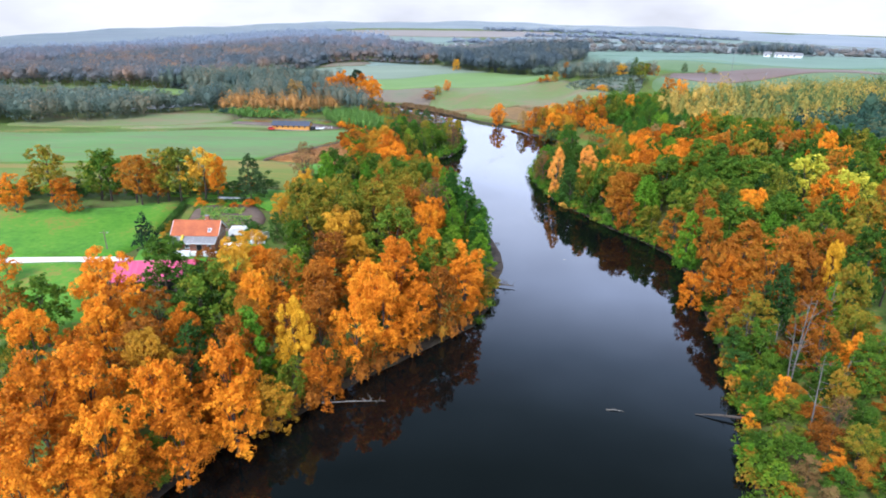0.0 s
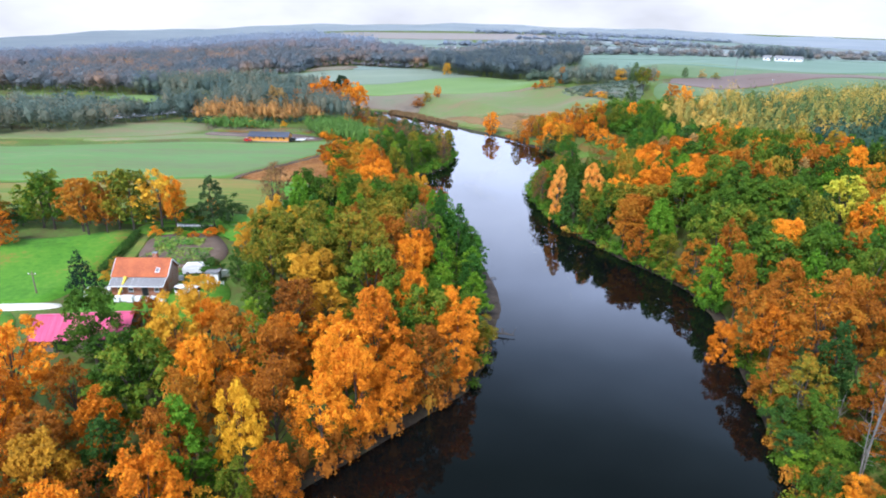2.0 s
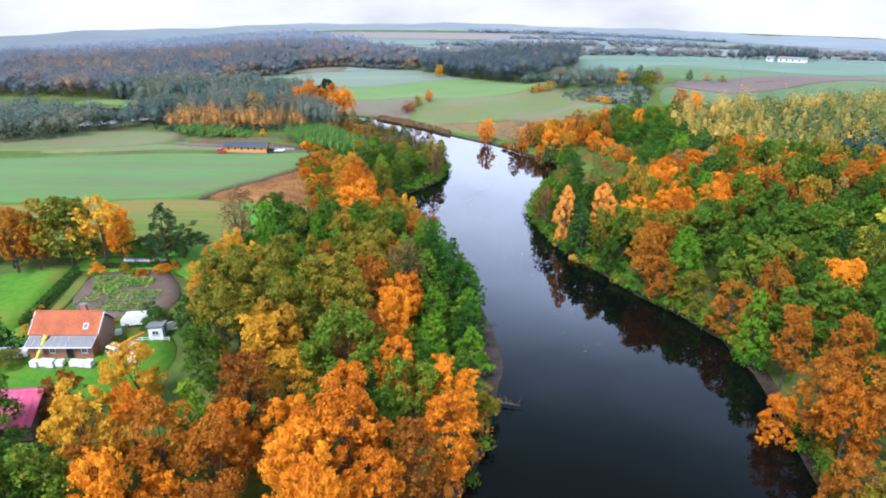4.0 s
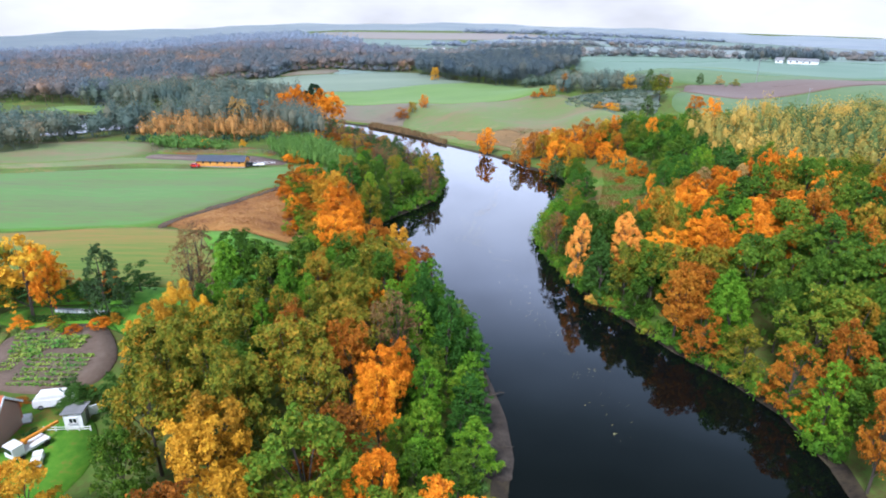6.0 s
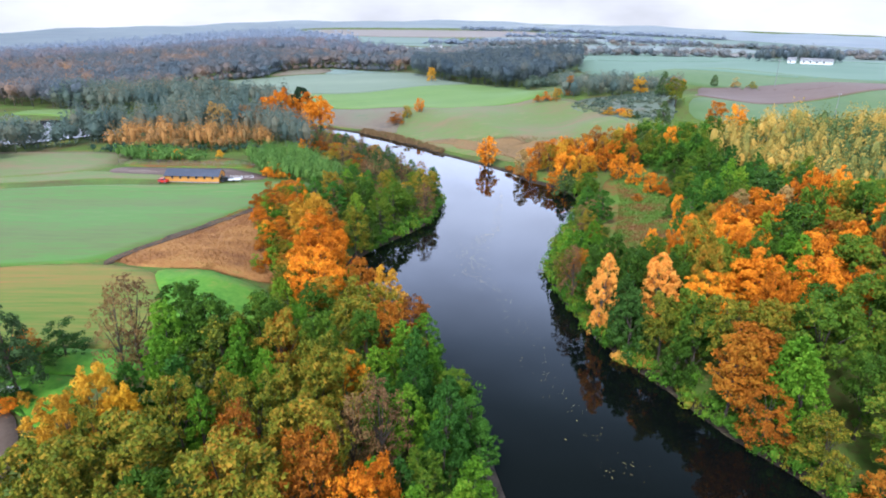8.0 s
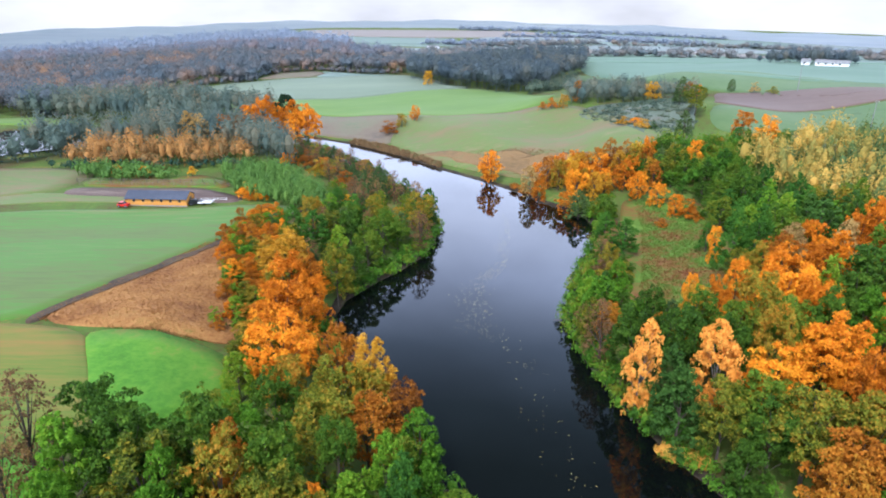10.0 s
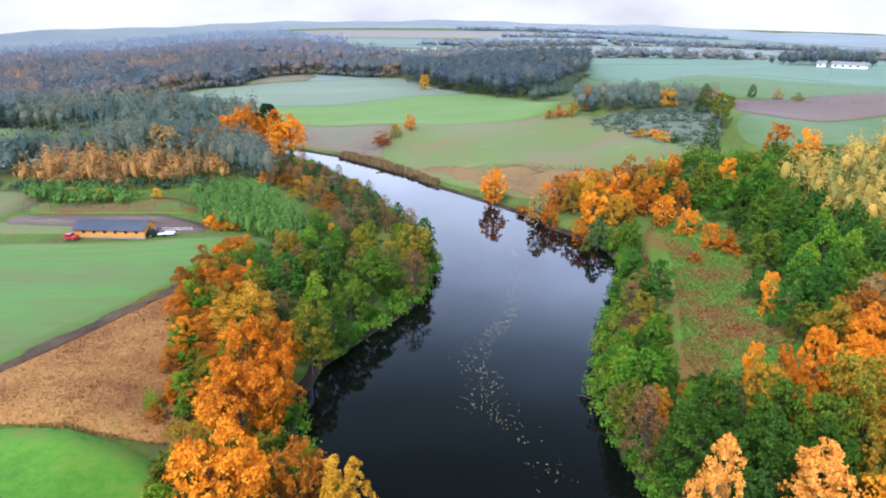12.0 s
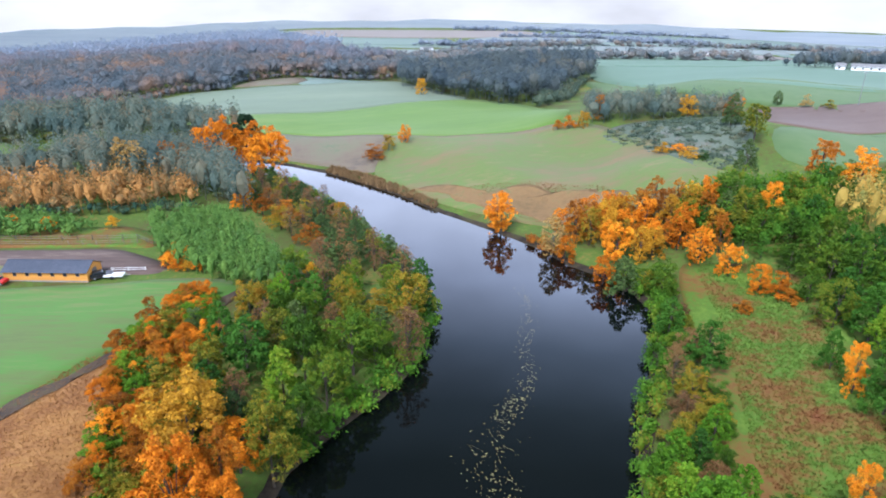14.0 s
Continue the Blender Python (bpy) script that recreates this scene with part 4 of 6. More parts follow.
HEADLAND_WEST = [
    ("olive", -19.6, 115.8, 15, 5.4), ("olive", -25.5, 113.4, 14, 4.2), ("olive", -25.8, 119.4, 14, 3.5), ("rust", -6.8, 125.7, 14, 3.8),
    ("orange", -1.2, 125.6, 12, 2.8), ("orange", -2.8, 118.0, 13, 2.9), ("rust", -6.2, 109.2, 13, 4.6), ("amber", -17.6, 107.2, 13, 4.3),
    ("lime", 2.6, 123.5, 11, 3.1), ("lime", 2.4, 118.0, 9, 3.0), ("lime", 3.2, 114.1, 7, 2.3), ("alder", 2.2, 146.1, 14, 3.3),
    ("alder", 5.5, 134.9, 15, 3.5), ("brown", -1.0, 135.2, 13, 3.9), ("olive", -5.9, 141.7, 13, 3.8), ("olive", -10.8, 136.8, 13, 3.6),
    ("green", -23.5, 151.0, 13, 4.3), ("yellow", -27.4, 135.7, 11, 2.3), ("olive", -21.8, 134.2, 13, 3.6), ("amber", -32.1, 133.3, 11, 3.4),
    ("olive", -15.9, 113.2, 15, 3.9), ("olive", -9.5, 116.9, 15, 4.1), ("green", -0.6, 114.1, 9, 1.9), ("lime", -17.6, 143.0, 12, 3.5),
]
POINT_WEST = [
    ("brown", -33.9, 148.4, 15, 3.7), ("lime", -28.1, 148.8, 14, 4), ("lime", -18.1, 146.8, 13, 3), ("olive", -13.9, 146.9, 13, 3.7),
    ("lime", -13.8, 140.4, 13, 2.8), ("olive", -8.9, 144.7, 13, 3.5), ("olive", -8.1, 139, 13, 3.6), ("orange", -4.8, 144.2, 11, 2.3),
    ("amber", -31.2, 136.4, 12, 3.1), ("lime", -19, 133.2, 12, 2.8), ("olive", -13.9, 134.7, 13, 3.4), ("green", -4, 151, 13, 2.8),
    ("lime", 0.7, 150, 13, 3.1), ("alder", 2.7, 142.3, 14, 2.8), ("brown", -3.9, 133.4, 12, 3.3), ("yellow", -8.1, 168.9, 7, 1.4),
    ("orange", -13.7, 172.2, 14, 5.3), ("rust", -14.1, 150.8, 12, 2.1),
]
BANK_EAST = [
    ("lime", 51.8, 121.8, 12.4, 3.6), ("rust", 45.1, 149.2, 13, 6.5), ("olive", 48.7, 136.7, 8.8, 4.1), ("birch", 31.6, 170, 15, 3.0),
    ("birch", 40.4, 167, 15, 4.2), ("dark", 35, 164.5, 12, 3.8), ("green", 38.9, 155.5, 7.6, 3.7), ("brown", 30.5, 182.9, 11, 3.6),
    ("poplar", 84.3, 139.8, 15, 6.5), ("poplar", 89.4, 129.2, 14, 6.5), ("green", 67.5, 116, 15, 6.5), ("green", 58, 118.8, 15, 6.5),
    ("green", 71, 144.4, 15, 6.5), ("orange", 61.7, 162.8, 14, 6.5), ("orange", 54.4, 167.7, 13, 6.2), ("green", 71.9, 170, 14, 6.5),
]
BANK_EAST_NEAR = [
    ("rust", 49.7, 101.3, 14, 4.0), ("rust", 56.8, 108.8, 14, 3.7), ("rust", 55.0, 95.7, 15, 5.7), ("rust", 61.3, 100.8, 15, 3.9),
    ("rust", 61.2, 94.3, 13, 3.3), ("orange", 45.8, 102.3, 8, 2.6), ("rust", 47.0, 90.0, 8, 3.2), ("olive", 49.5, 87.0, 9, 4.0),
    ("green", 48.1, 81.1, 8, 2.9), ("yellow", 63.1, 92.2, 14, 1.8), ("olive", 61.8, 85.0, 13, 3.4), ("lime", 59.9, 85.5, 11, 2.2),
    ("olive", 59.8, 78.8, 10, 3.2), ("orange", 58.2, 75.0, 8, 2.4), ("rust", 54.1, 76.6, 9, 2.8), ("green", 68.4, 91.9, 16, 5.0),
    ("green", 56.0, 69.1, 11, 3.2), ("rust", 55.3, 83.2, 11, 3.0), ("lime", 43.8, 77.5, 3, 1.6), ("lime", 42.7, 69.0, 3.4, 2.6),
    ("green", 39.6, 62.3, 3.2, 2.4), ("lime", 37.6, 61.4, 2.6, 1.7), ("lime", 39.5, 56.7, 3, 2.6), ("orange", 46.1, 70.6, 5, 1.5),
    ("olive", 44.6, 62.5, 3.6, 1.7), ("orange", 40.7, 67.0, 2.6, 1.3), ("brown", 49.2, 63.4, 6, 2.4), ("brown", 41.7, 55.9, 4, 1.6),
    ("olive", 48.6, 58.0, 6, 2.6), ("orange", 45.1, 56.5, 4, 1.6), ("rust", 46.7, 54.3, 4.4, 1.8), ("rust", 39.0, 53.9, 2.6, 1.9),
    ("olive", 51.9, 67.9, 7, 2.2), ("green", 52.1, 71.9, 7, 2.3),
]
CLEARING_EDGE = [
    ("hornbeam", 44.2, 252.7, 9, 4.9), ("green", 49.7, 248.7, 8, 3.4), ("alder", 46.0, 235.0, 8, 3.8), ("alder", 46.7, 223.5, 9.5, 4.3),
    ("brown", 41.6, 222.0, 6, 2.7), ("olive", 41.5, 216.3, 6.5, 2.5), ("lime", 40.2, 207.1, 7, 2.4), ("lime", 33.9, 203.3, 7, 2.9),
    ("alder", 37.3, 204.0, 6, 2.0), ("lime", 31.8, 195.6, 9, 3.1), ("lime", 37.5, 195.6, 8, 2.5), ("olive", 30.6, 187.7, 9, 2.5),
    ("rust", 32.5, 185.6, 9, 2.4), ("green", 35.8, 190.6, 8, 1.9), ("lime", 37.0, 186.4, 9, 1.9), ("rust", 41.4, 188.0, 6, 1.3),
    ("hornbeam", 41.7, 184.8, 9, 2.4), ("lime", 47.3, 189.0, 9, 2.6), ("orange", 47.6, 192.9, 9, 1.5), ("orange", 51.3, 191.8, 9, 1.6),
    ("orange", 49.6, 187.0, 9, 1.9), ("orange", 53.5, 190.1, 12, 2.4), ("rust", 45.3, 184.6, 7, 1.8), ("orange", 50.4, 185.6, 8, 1.5),
    ("green", 42.2, 195.6, 3.4, 2.0), ("olive", 45.6, 194.7, 3.2, 2.3), ("rust", 40.3, 194.7, 3, 1.3), ("alder", 62.1, 209.0, 14, 3.6),
    ("alder", 66.1, 208.8, 14, 3.3), ("green", 70.5, 231.8, 9, 4.6), ("alder", 62.5, 219.9, 7, 2.1), ("orange", 61.1, 213.4, 8, 1.7),
    ("olive", 61.0, 204.7, 7, 2.3), ("alder", 62.2, 201.5, 9, 2.1), ("green", 72.2, 241.4, 6, 2.6), ("orange", 59.5, 266.5, 9, 5.7),
    ("orange", 55.4, 274.9, 9, 4.8), ("orange", 61.6, 260.6, 8, 4.8), ("orange", 64.6, 254.2, 7, 4.2), ("orange", 66.8, 246.8, 6, 3.4),
    ("orange", 46.9, 265.9, 9, 5.0), ("orange", 41.7, 257.5, 7, 3.3), ("pale", 34.6, 272.1, 9, 3.9), ("orange", 36.7, 268.9, 6, 3.9),
    ("rust", 56.0, 280.4, 8, 4.3), ("rust", 60.4, 276.9, 8, 4.8), ("rust", 67.1, 270.9, 8, 2.7), ("hornbeam", 70.9, 270.4, 8, 3.3),
    ("rust", 61.4, 241.1, 2.4, 2.7), ("orange", 69.0, 244.2, 5, 2.5), ("rust", 69.7, 242.1, 3, 3.2),
]
SPIT_RIM = [
    ("amber", -20.0, 205.3, 13, 5.3), ("orange", -17.8, 194.4, 13, 4.3), ("rust", -14.7, 198.4, 12, 2.3), ("orange", -15.7, 184.6, 13, 5.1),
    ("alder", -17.8, 222.2, 11, 5.1), ("lime", -16.5, 238.9, 9, 3.0), ("green", -10.5, 223.3, 11, 3.3), ("green", -4.0, 225.1, 11, 4.1),
    ("lime", -11.9, 215.9, 11, 3.3), ("olive", -11.0, 204.0, 12, 3.3), ("olive", 3.7, 238.7, 11, 4.3), ("brown", 4.0, 228.3, 10, 3.8),
    ("lime", -5.8, 247.1, 6, 4.4), ("brown", -12.9, 257.6, 8, 3.6), ("yellow", -14.9, 257.6, 4, 2.0), ("hornbeam", -7.4, 267.0, 10, 3.2),
    ("brown", -3.2, 262.8, 9, 3.2), ("green", -6.6, 216.6, 11, 3.3), ("green", -8.7, 210.7, 9, 2.7), ("rust", -33.4, 225.0, 5, 1.9),
    ("hornbeam", -28.6, 233.7, 5, 2.1), ("orange", -25.8, 229.1, 5, 1.8), ("orange", -28.8, 210.9, 5, 2.3), ("orange", -29.0, 222.1, 5, 2.1),
    ("olive", -27.6, 218.7, 5, 2.9), ("rust", -31.9, 213.0, 4, 2.4), ("lime", -30.6, 205.8, 4, 1.8), ("orange", -29.4, 203.6, 4, 1.6),
    ("dark", -29.7, 220.1, 4, 1.7), ("orange", -27.9, 197.2, 3, 1.3), ("lime", -26.7, 197.6, 2.6, 1.2), ("lime", -28.8, 191.6, 3, 1.2),
    ("orange", -27.3, 193.5, 3, 1.2), ("lime", -25.1, 191.5, 3, 1.2), ("rust", -27.5, 189.2, 3, 1.2),
]
BANK_EAST_FAR = [
    ("orange", 57.3, 183.7, 13, 5.7), ("orange", 56.9, 167.9, 13, 4.5), ("orange", 69.8, 174.3, 14, 6.2), ("orange", 66.5, 160.8, 13, 4.7),
    ("rust", 42.9, 147.6, 13, 4.4), ("rust", 45, 142.2, 9, 3.6), ("green", 64.6, 154.9, 14, 5.3), ("green", 55.4, 150, 15, 6.5),
    ("rust", 51.3, 128.9, 10.8, 3.7), ("orange", 51.9, 124.9, 3.7, 2), ("green", 70.7, 154.7, 16, 6.5), ("green", 67.3, 145.3, 15, 5.9),
    ("green", 57, 134.7, 15, 5.9), ("olive", 92.7, 185.4, 13, 5.7), ("olive", 81.9, 186.7, 12, 4.8), ("dark", 78.7, 210.3, 14, 6.5),
    ("lime", 32.9, 191.7, 11, 5.7), ("brown", 30.1, 190.5, 6.7, 4),
]
BANK_EAST_FAR_MORE = [
    ("orange", 24.8, 288.9, 7, 6.5), ("lime", 49.6, 145.9, 13, 4.5), ("olive", 50.5, 153.5, 13, 4.2), ("orange", 46, 164.1, 13, 4.5),
]
WOOD_EAST = [
    ("orange", 56.9, 187.5, 13, 3.7), ("orange", 62, 185.2, 13, 4.8), ("dark", 35.6, 168.9, 12, 3.4), ("olive", 45.8, 155.8, 14, 5),
    ("lime", 49.3, 142.9, 13, 4), ("green", 72.1, 186.3, 14, 5.4), ("orange", 60.4, 179.9, 13, 3.8), ("amber", 45.5, 186.4, 10, 3.3),
    ("olive", 38.6, 160.7, 12, 3.4), ("green", 41.6, 156.3, 12, 3.3), ("lime", 37.8, 185.7, 9, 2.7),
]
MEADOW_EAST = [
    ("orange", 100.8, 287.1, 9, 6.3), ("orange", 102.6, 276.3, 10, 5.6),
]
MEADOW_EAST_MORE = [
    ("amber", 72.5, 312.5, 3.6, 3.2), ("orange", 76.8, 313, 3.4, 3), ("amber", 76.7, 304.4, 3.6, 3.2), ("dark", 79.6, 303, 2.8, 2.6),
    ("hornbeam", 85, 291.5, 9, 4.6), ("hornbeam", 94.9, 321.6, 10, 3.4), ("olive", 95.5, 309.4, 11, 5), ("orange", 121, 370, 7, 3),
    ("amber", 99.8, 362, 9, 3.8), ("hornbeam", 141, 379, 6, 4), ("pale", 148, 372.5, 5, 2.4), ("olive", 153.5, 367, 3.6, 3.6),
    ("rust", 112, 356, 8, 3.4),
]
RIVER_EDGE = [
    ("green", 72.8, 276.1, 9, 5.1), ("olive", 73.8, 268.8, 9, 4.2), ("orange", 79.5, 268.7, 9, 2.5), ("alder", 85.2, 264, 8, 5),
    ("green", 77.6, 244.5, 10, 4.3), ("alder", 72.5, 233.6, 10, 5.1), ("green", 78.6, 259.6, 7, 4.1), ("green", 80, 252.7, 8, 4.6),
    ("green", 74.8, 263, 7, 4.1),
]
FARM_WEST = [
    ("green", -81.9, 147.8, 13, 4.8), ("rust", -72.4, 143.8, 13, 4.9), ("olive", -63.6, 145.8, 14, 5.4), ("amber", -58.0, 146.6, 14, 5.4),
    ("orange", -54.7, 146.2, 13, 2.6), ("rust", -69.1, 145.0, 11, 3.5), ("hornbeam", -46.8, 147.6, 13, 3.9), ("dark", -34.5, 122.7, 7, 2.1),
    ("spruce", -58.6, 116.2, 8.5, 3.2), ("dark", -39.5, 124.5, 5, 2.5), ("olive", -55.3, 113.2, 4, 2.2),
]
FARM_RIM = [
    ("orange", -98.2, 136.6, 10, 5.9), ("olive", -95.0, 145.4, 14, 6.5), ("green", -84.8, 148.6, 13, 5.2), ("orange", -86.5, 137.1, 9, 6.5),
    ("rust", -74.9, 146.4, 12, 5.8), ("olive", -67.4, 147.0, 14, 5.7), ("orange", -76.6, 100.5, 7, 2.9), ("amber", -36.2, 134.5, 7, 2.9),
]
FAR_MEADOW = [
    ("pale", -76.9, 322.2, 13, 4.8), ("pale", -73.1, 323.6, 12, 4.3), ("orange", 1.5, 360.8, 7, 4.0), ("olive", -3.8, 356.8, 6.4, 4.2),
    ("rust", -8.6, 352.6, 5.6, 4.2), ("amber", 8.6, 483.6, 9, 6.5), ("rust", 67.9, 358.7, 9, 2.7), ("amber", 60.9, 352.7, 6, 3.2),
    ("orange", 56.7, 354.4, 5, 2.7), ("rust", 53.3, 355.8, 5, 2.1), ("orange", -37.8, 299.3, 8, 2.4),
    ("orange", -76.9, 281.4, 5, 2.1), ("orange", -84.6, 282.8, 5, 2.1), ("amber", -63.5, 284.1, 4.5, 1.7), ("amber", -39.2, 304.0, 6, 2.3),
    ("orange", -39.1, 295.7, 5, 1.6),
]
STANDS = NEAR_WEST + MID_WEST + MID_WEST_MORE + HEADLAND_WEST + POINT_WEST + BANK_EAST + BANK_EAST_NEAR + CLEARING_EDGE + SPIT_RIM + BANK_EAST_FAR + BANK_EAST_FAR_MORE + WOOD_EAST + MEADOW_EAST + MEADOW_EAST_MORE + RIVER_EDGE + FARM_WEST + FARM_RIM + FAR_MEADOW
planted = []
UPPER_RIVER = [("orange", 25.4, 287.0, 10.4, 5.2), ("orange", -60, 342, 14.5, 5.0), ("orange", -55, 340, 17.5, 5.6), ("orange", -51, 344, 16, 5.0), ("orange", -45, 337, 18, 5.8), ("orange", -38.5, 336, 17, 5.8), ("orange", -41.5, 332, 14, 5.0), ("pine", -47, 341, 21, 4.0), ("brown", -60, 322, 12, 4.0), ("rust", -66, 326, 12, 4.0)]
rng = np.random.RandomState(7)
for kind, x, y, tall, radius in STANDS + UPPER_RIVER:
    tree(kind, x, y, tall, radius, rng, (abs(x - 8) < 64 and y < 250) or tall > 16)
    planted.append((x, y, 4.5 if kind == "birch" else radius))


def within(points, x, y):
    inside = False
    for (ax, ay), (bx, by) in zip(points, points[1:] + points[:1]):
        if (ay > y) != (by > y) and x < (bx - ax) * (y - ay) / (by - ay) + ax:
            inside = not inside
    return inside


OPEN_GROUND = [(60.4, 244.6), (72.4, 238.5), (64.9, 222.8), (61.1, 210.6), (62.1, 202.3), (56.5, 199.3), (51.7, 199.8), (44.0, 199.9), (44.1, 206.5), (50.6, 221.3)]


def fill(points, mix, spacing, low, high, seed, tries=2500, near=True, bank=0.8):
    """Trees between those that stand out, in a mix of kinds."""
    rng = np.random.RandomState(seed)
    xs, ys = [p[0] for p in points], [p[1] for p in points]
    kinds = [k for k, n in mix.items() for _ in range(n)]
    tx, ty = rng.uniform(min(xs), max(xs), tries), rng.uniform(min(ys), max(ys), tries)
    off = shore_distance(tx, ty)
    good = off >= bank
    for x, y, d in zip(tx[good], ty[good], off[good]):
        if abs(x - 3) > 0.76 * y + 6 or not within(points, x, y) or within(OPEN_GROUND, x, y):
            continue
        if any((x - px) ** 2 + (y - py) ** 2 < (spacing * 0.5 + pr * 0.5) ** 2 for px, py, pr in planted):
            continue
        tall = rng.uniform(low, high)
        radius = min(spacing * rng.uniform(0.62, 0.85), 1.4 + d)
        tree(kinds[rng.randint(len(kinds))], x, y, tall, radius, rng, near and abs(x - 8) < 64 and y < 250)
        planted.append((x, y, radius))


fill([(1, 106), (9, 110), (10, 150), (3, 160), (-4, 150), (-1, 122)], {"lime": 4, "alder": 3, "green": 1}, 4.0, 7, 11, 15)
fill([(-95, 20), (-42, 34), (-20, 68), (0, 88), (9, 102), (0, 108), (-18, 102), (-34, 90), (-48, 76), (-66, 64), (-95, 58)], {"orange": 7, "rust": 3, "green": 1, "amber": 1}, 4.8, 10, 14, 1)
fill([(-28, 104), (-4, 118), (8, 132), (10, 150), (0, 170), (-8, 174), (-20, 154), (-32, 140), (-30, 120)], {"olive": 6, "lime": 3, "amber": 1, "rust": 2, "green": 3, "alder": 2}, 4.8, 10, 14, 2)
fill([(-19, 166), (-12, 176), (-13, 196), (-12, 206), (-21, 206), (-20, 185)], {"olive": 3, "orange": 3, "lime": 2}, 4.6, 7, 11, 3)
fill([(-22, 210), (-10, 209), (4, 230), (7, 248), (2, 262), (-10, 264), (-16, 258), (-20, 246), (-23, 232)], {"green": 4, "alder": 2, "brown": 3, "olive": 3, "hornbeam": 2}, 4.4, 5.5, 9.5, 4)
fill([(2, 264), (-8, 286), (-20, 308), (-34, 330), (-50, 346), (-64, 348), (-50, 320), (-36, 300), (-22, 278), (-10, 264)], {"olive": 1, "brown": 5, "hornbeam": 4, "rust": 1}, 4.6, 4.5, 7.5, 5, near=False)
fill([(40, 40), (78, 40), (72, 78), (64, 94), (54, 84), (46, 88), (43, 70)], {"rust": 3, "brown": 1, "green": 5, "olive": 2, "dark": 3}, 3.4, 2.6, 6.2, 16)
fill([(38, 40), (52, 110), (50, 130), (40, 152), (32, 172), (30, 198), (44, 196), (50, 186), (70, 190), (95, 200), (125, 180), (125, 60), (90, 30)], {"green": 7, "olive": 3, "lime": 3, "orange": 2, "rust": 2, "dark": 2}, 5.2, 12, 16, 6)
fill([(56, 172), (60, 196), (72, 206), (100, 212), (110, 190), (95, 165)], {"orange": 5, "rust": 2, "olive": 1, "green": 1, "pale": 1}, 5.0, 11, 14, 7)
fill([(62, 204), (72, 226), (80, 244), (85, 256), (96, 238), (103, 214), (122, 205), (125, 180), (100, 206)], {"green": 3, "alder": 4, "dark": 2, "lime": 3, "olive": 1}, 4.6, 8, 13, 17)
fill([(78, 244), (74, 252), (70, 262), (85, 276), (110, 284), (108, 272), (88, 266), (86, 256)], {"alder": 3, "green": 4, "orange": 1, "rust": 1}, 3.4, 4.5, 6.5, 8, near=False)
fill([(70, 262), (48, 264), (38, 282), (50, 286), (66, 280), (74, 270)], {"orange": 3, "rust": 3, "amber": 2, "olive": 2, "green": 1}, 3.6, 6.6, 9.5, 18, near=False)
fill([(32, 198), (40, 216), (48, 238), (49, 258), (53, 256), (50, 238), (45, 216), (38, 198)], {"olive": 2, "green": 3, "brown": 3}, 3.2, 3, 5.5, 9)
fill([(-110, 151), (-66, 155), (-42, 158), (-42, 155), (-66, 150), (-110, 144)], {"dark": 3, "olive": 3, "rust": 1}, 4.2, 4, 6, 10, bank=0)
fill([(-32, 206), (-25, 190), (-20, 190), (-18, 206), (-24, 226), (-30, 247), (-35, 250), (-38, 230)], {"orange": 4, "lime": 3, "rust": 3, "olive": 2, "dark": 1}, 2.7, 2.6, 5.6, 19, bank=0)
fill([(-44, 262), (-40, 258.5), (-36, 258.5), (-40, 263), (-44, 266)], {"orange": 3, "amber": 2}, 2.2, 2.6, 4.2, 20, bank=0, near=False)

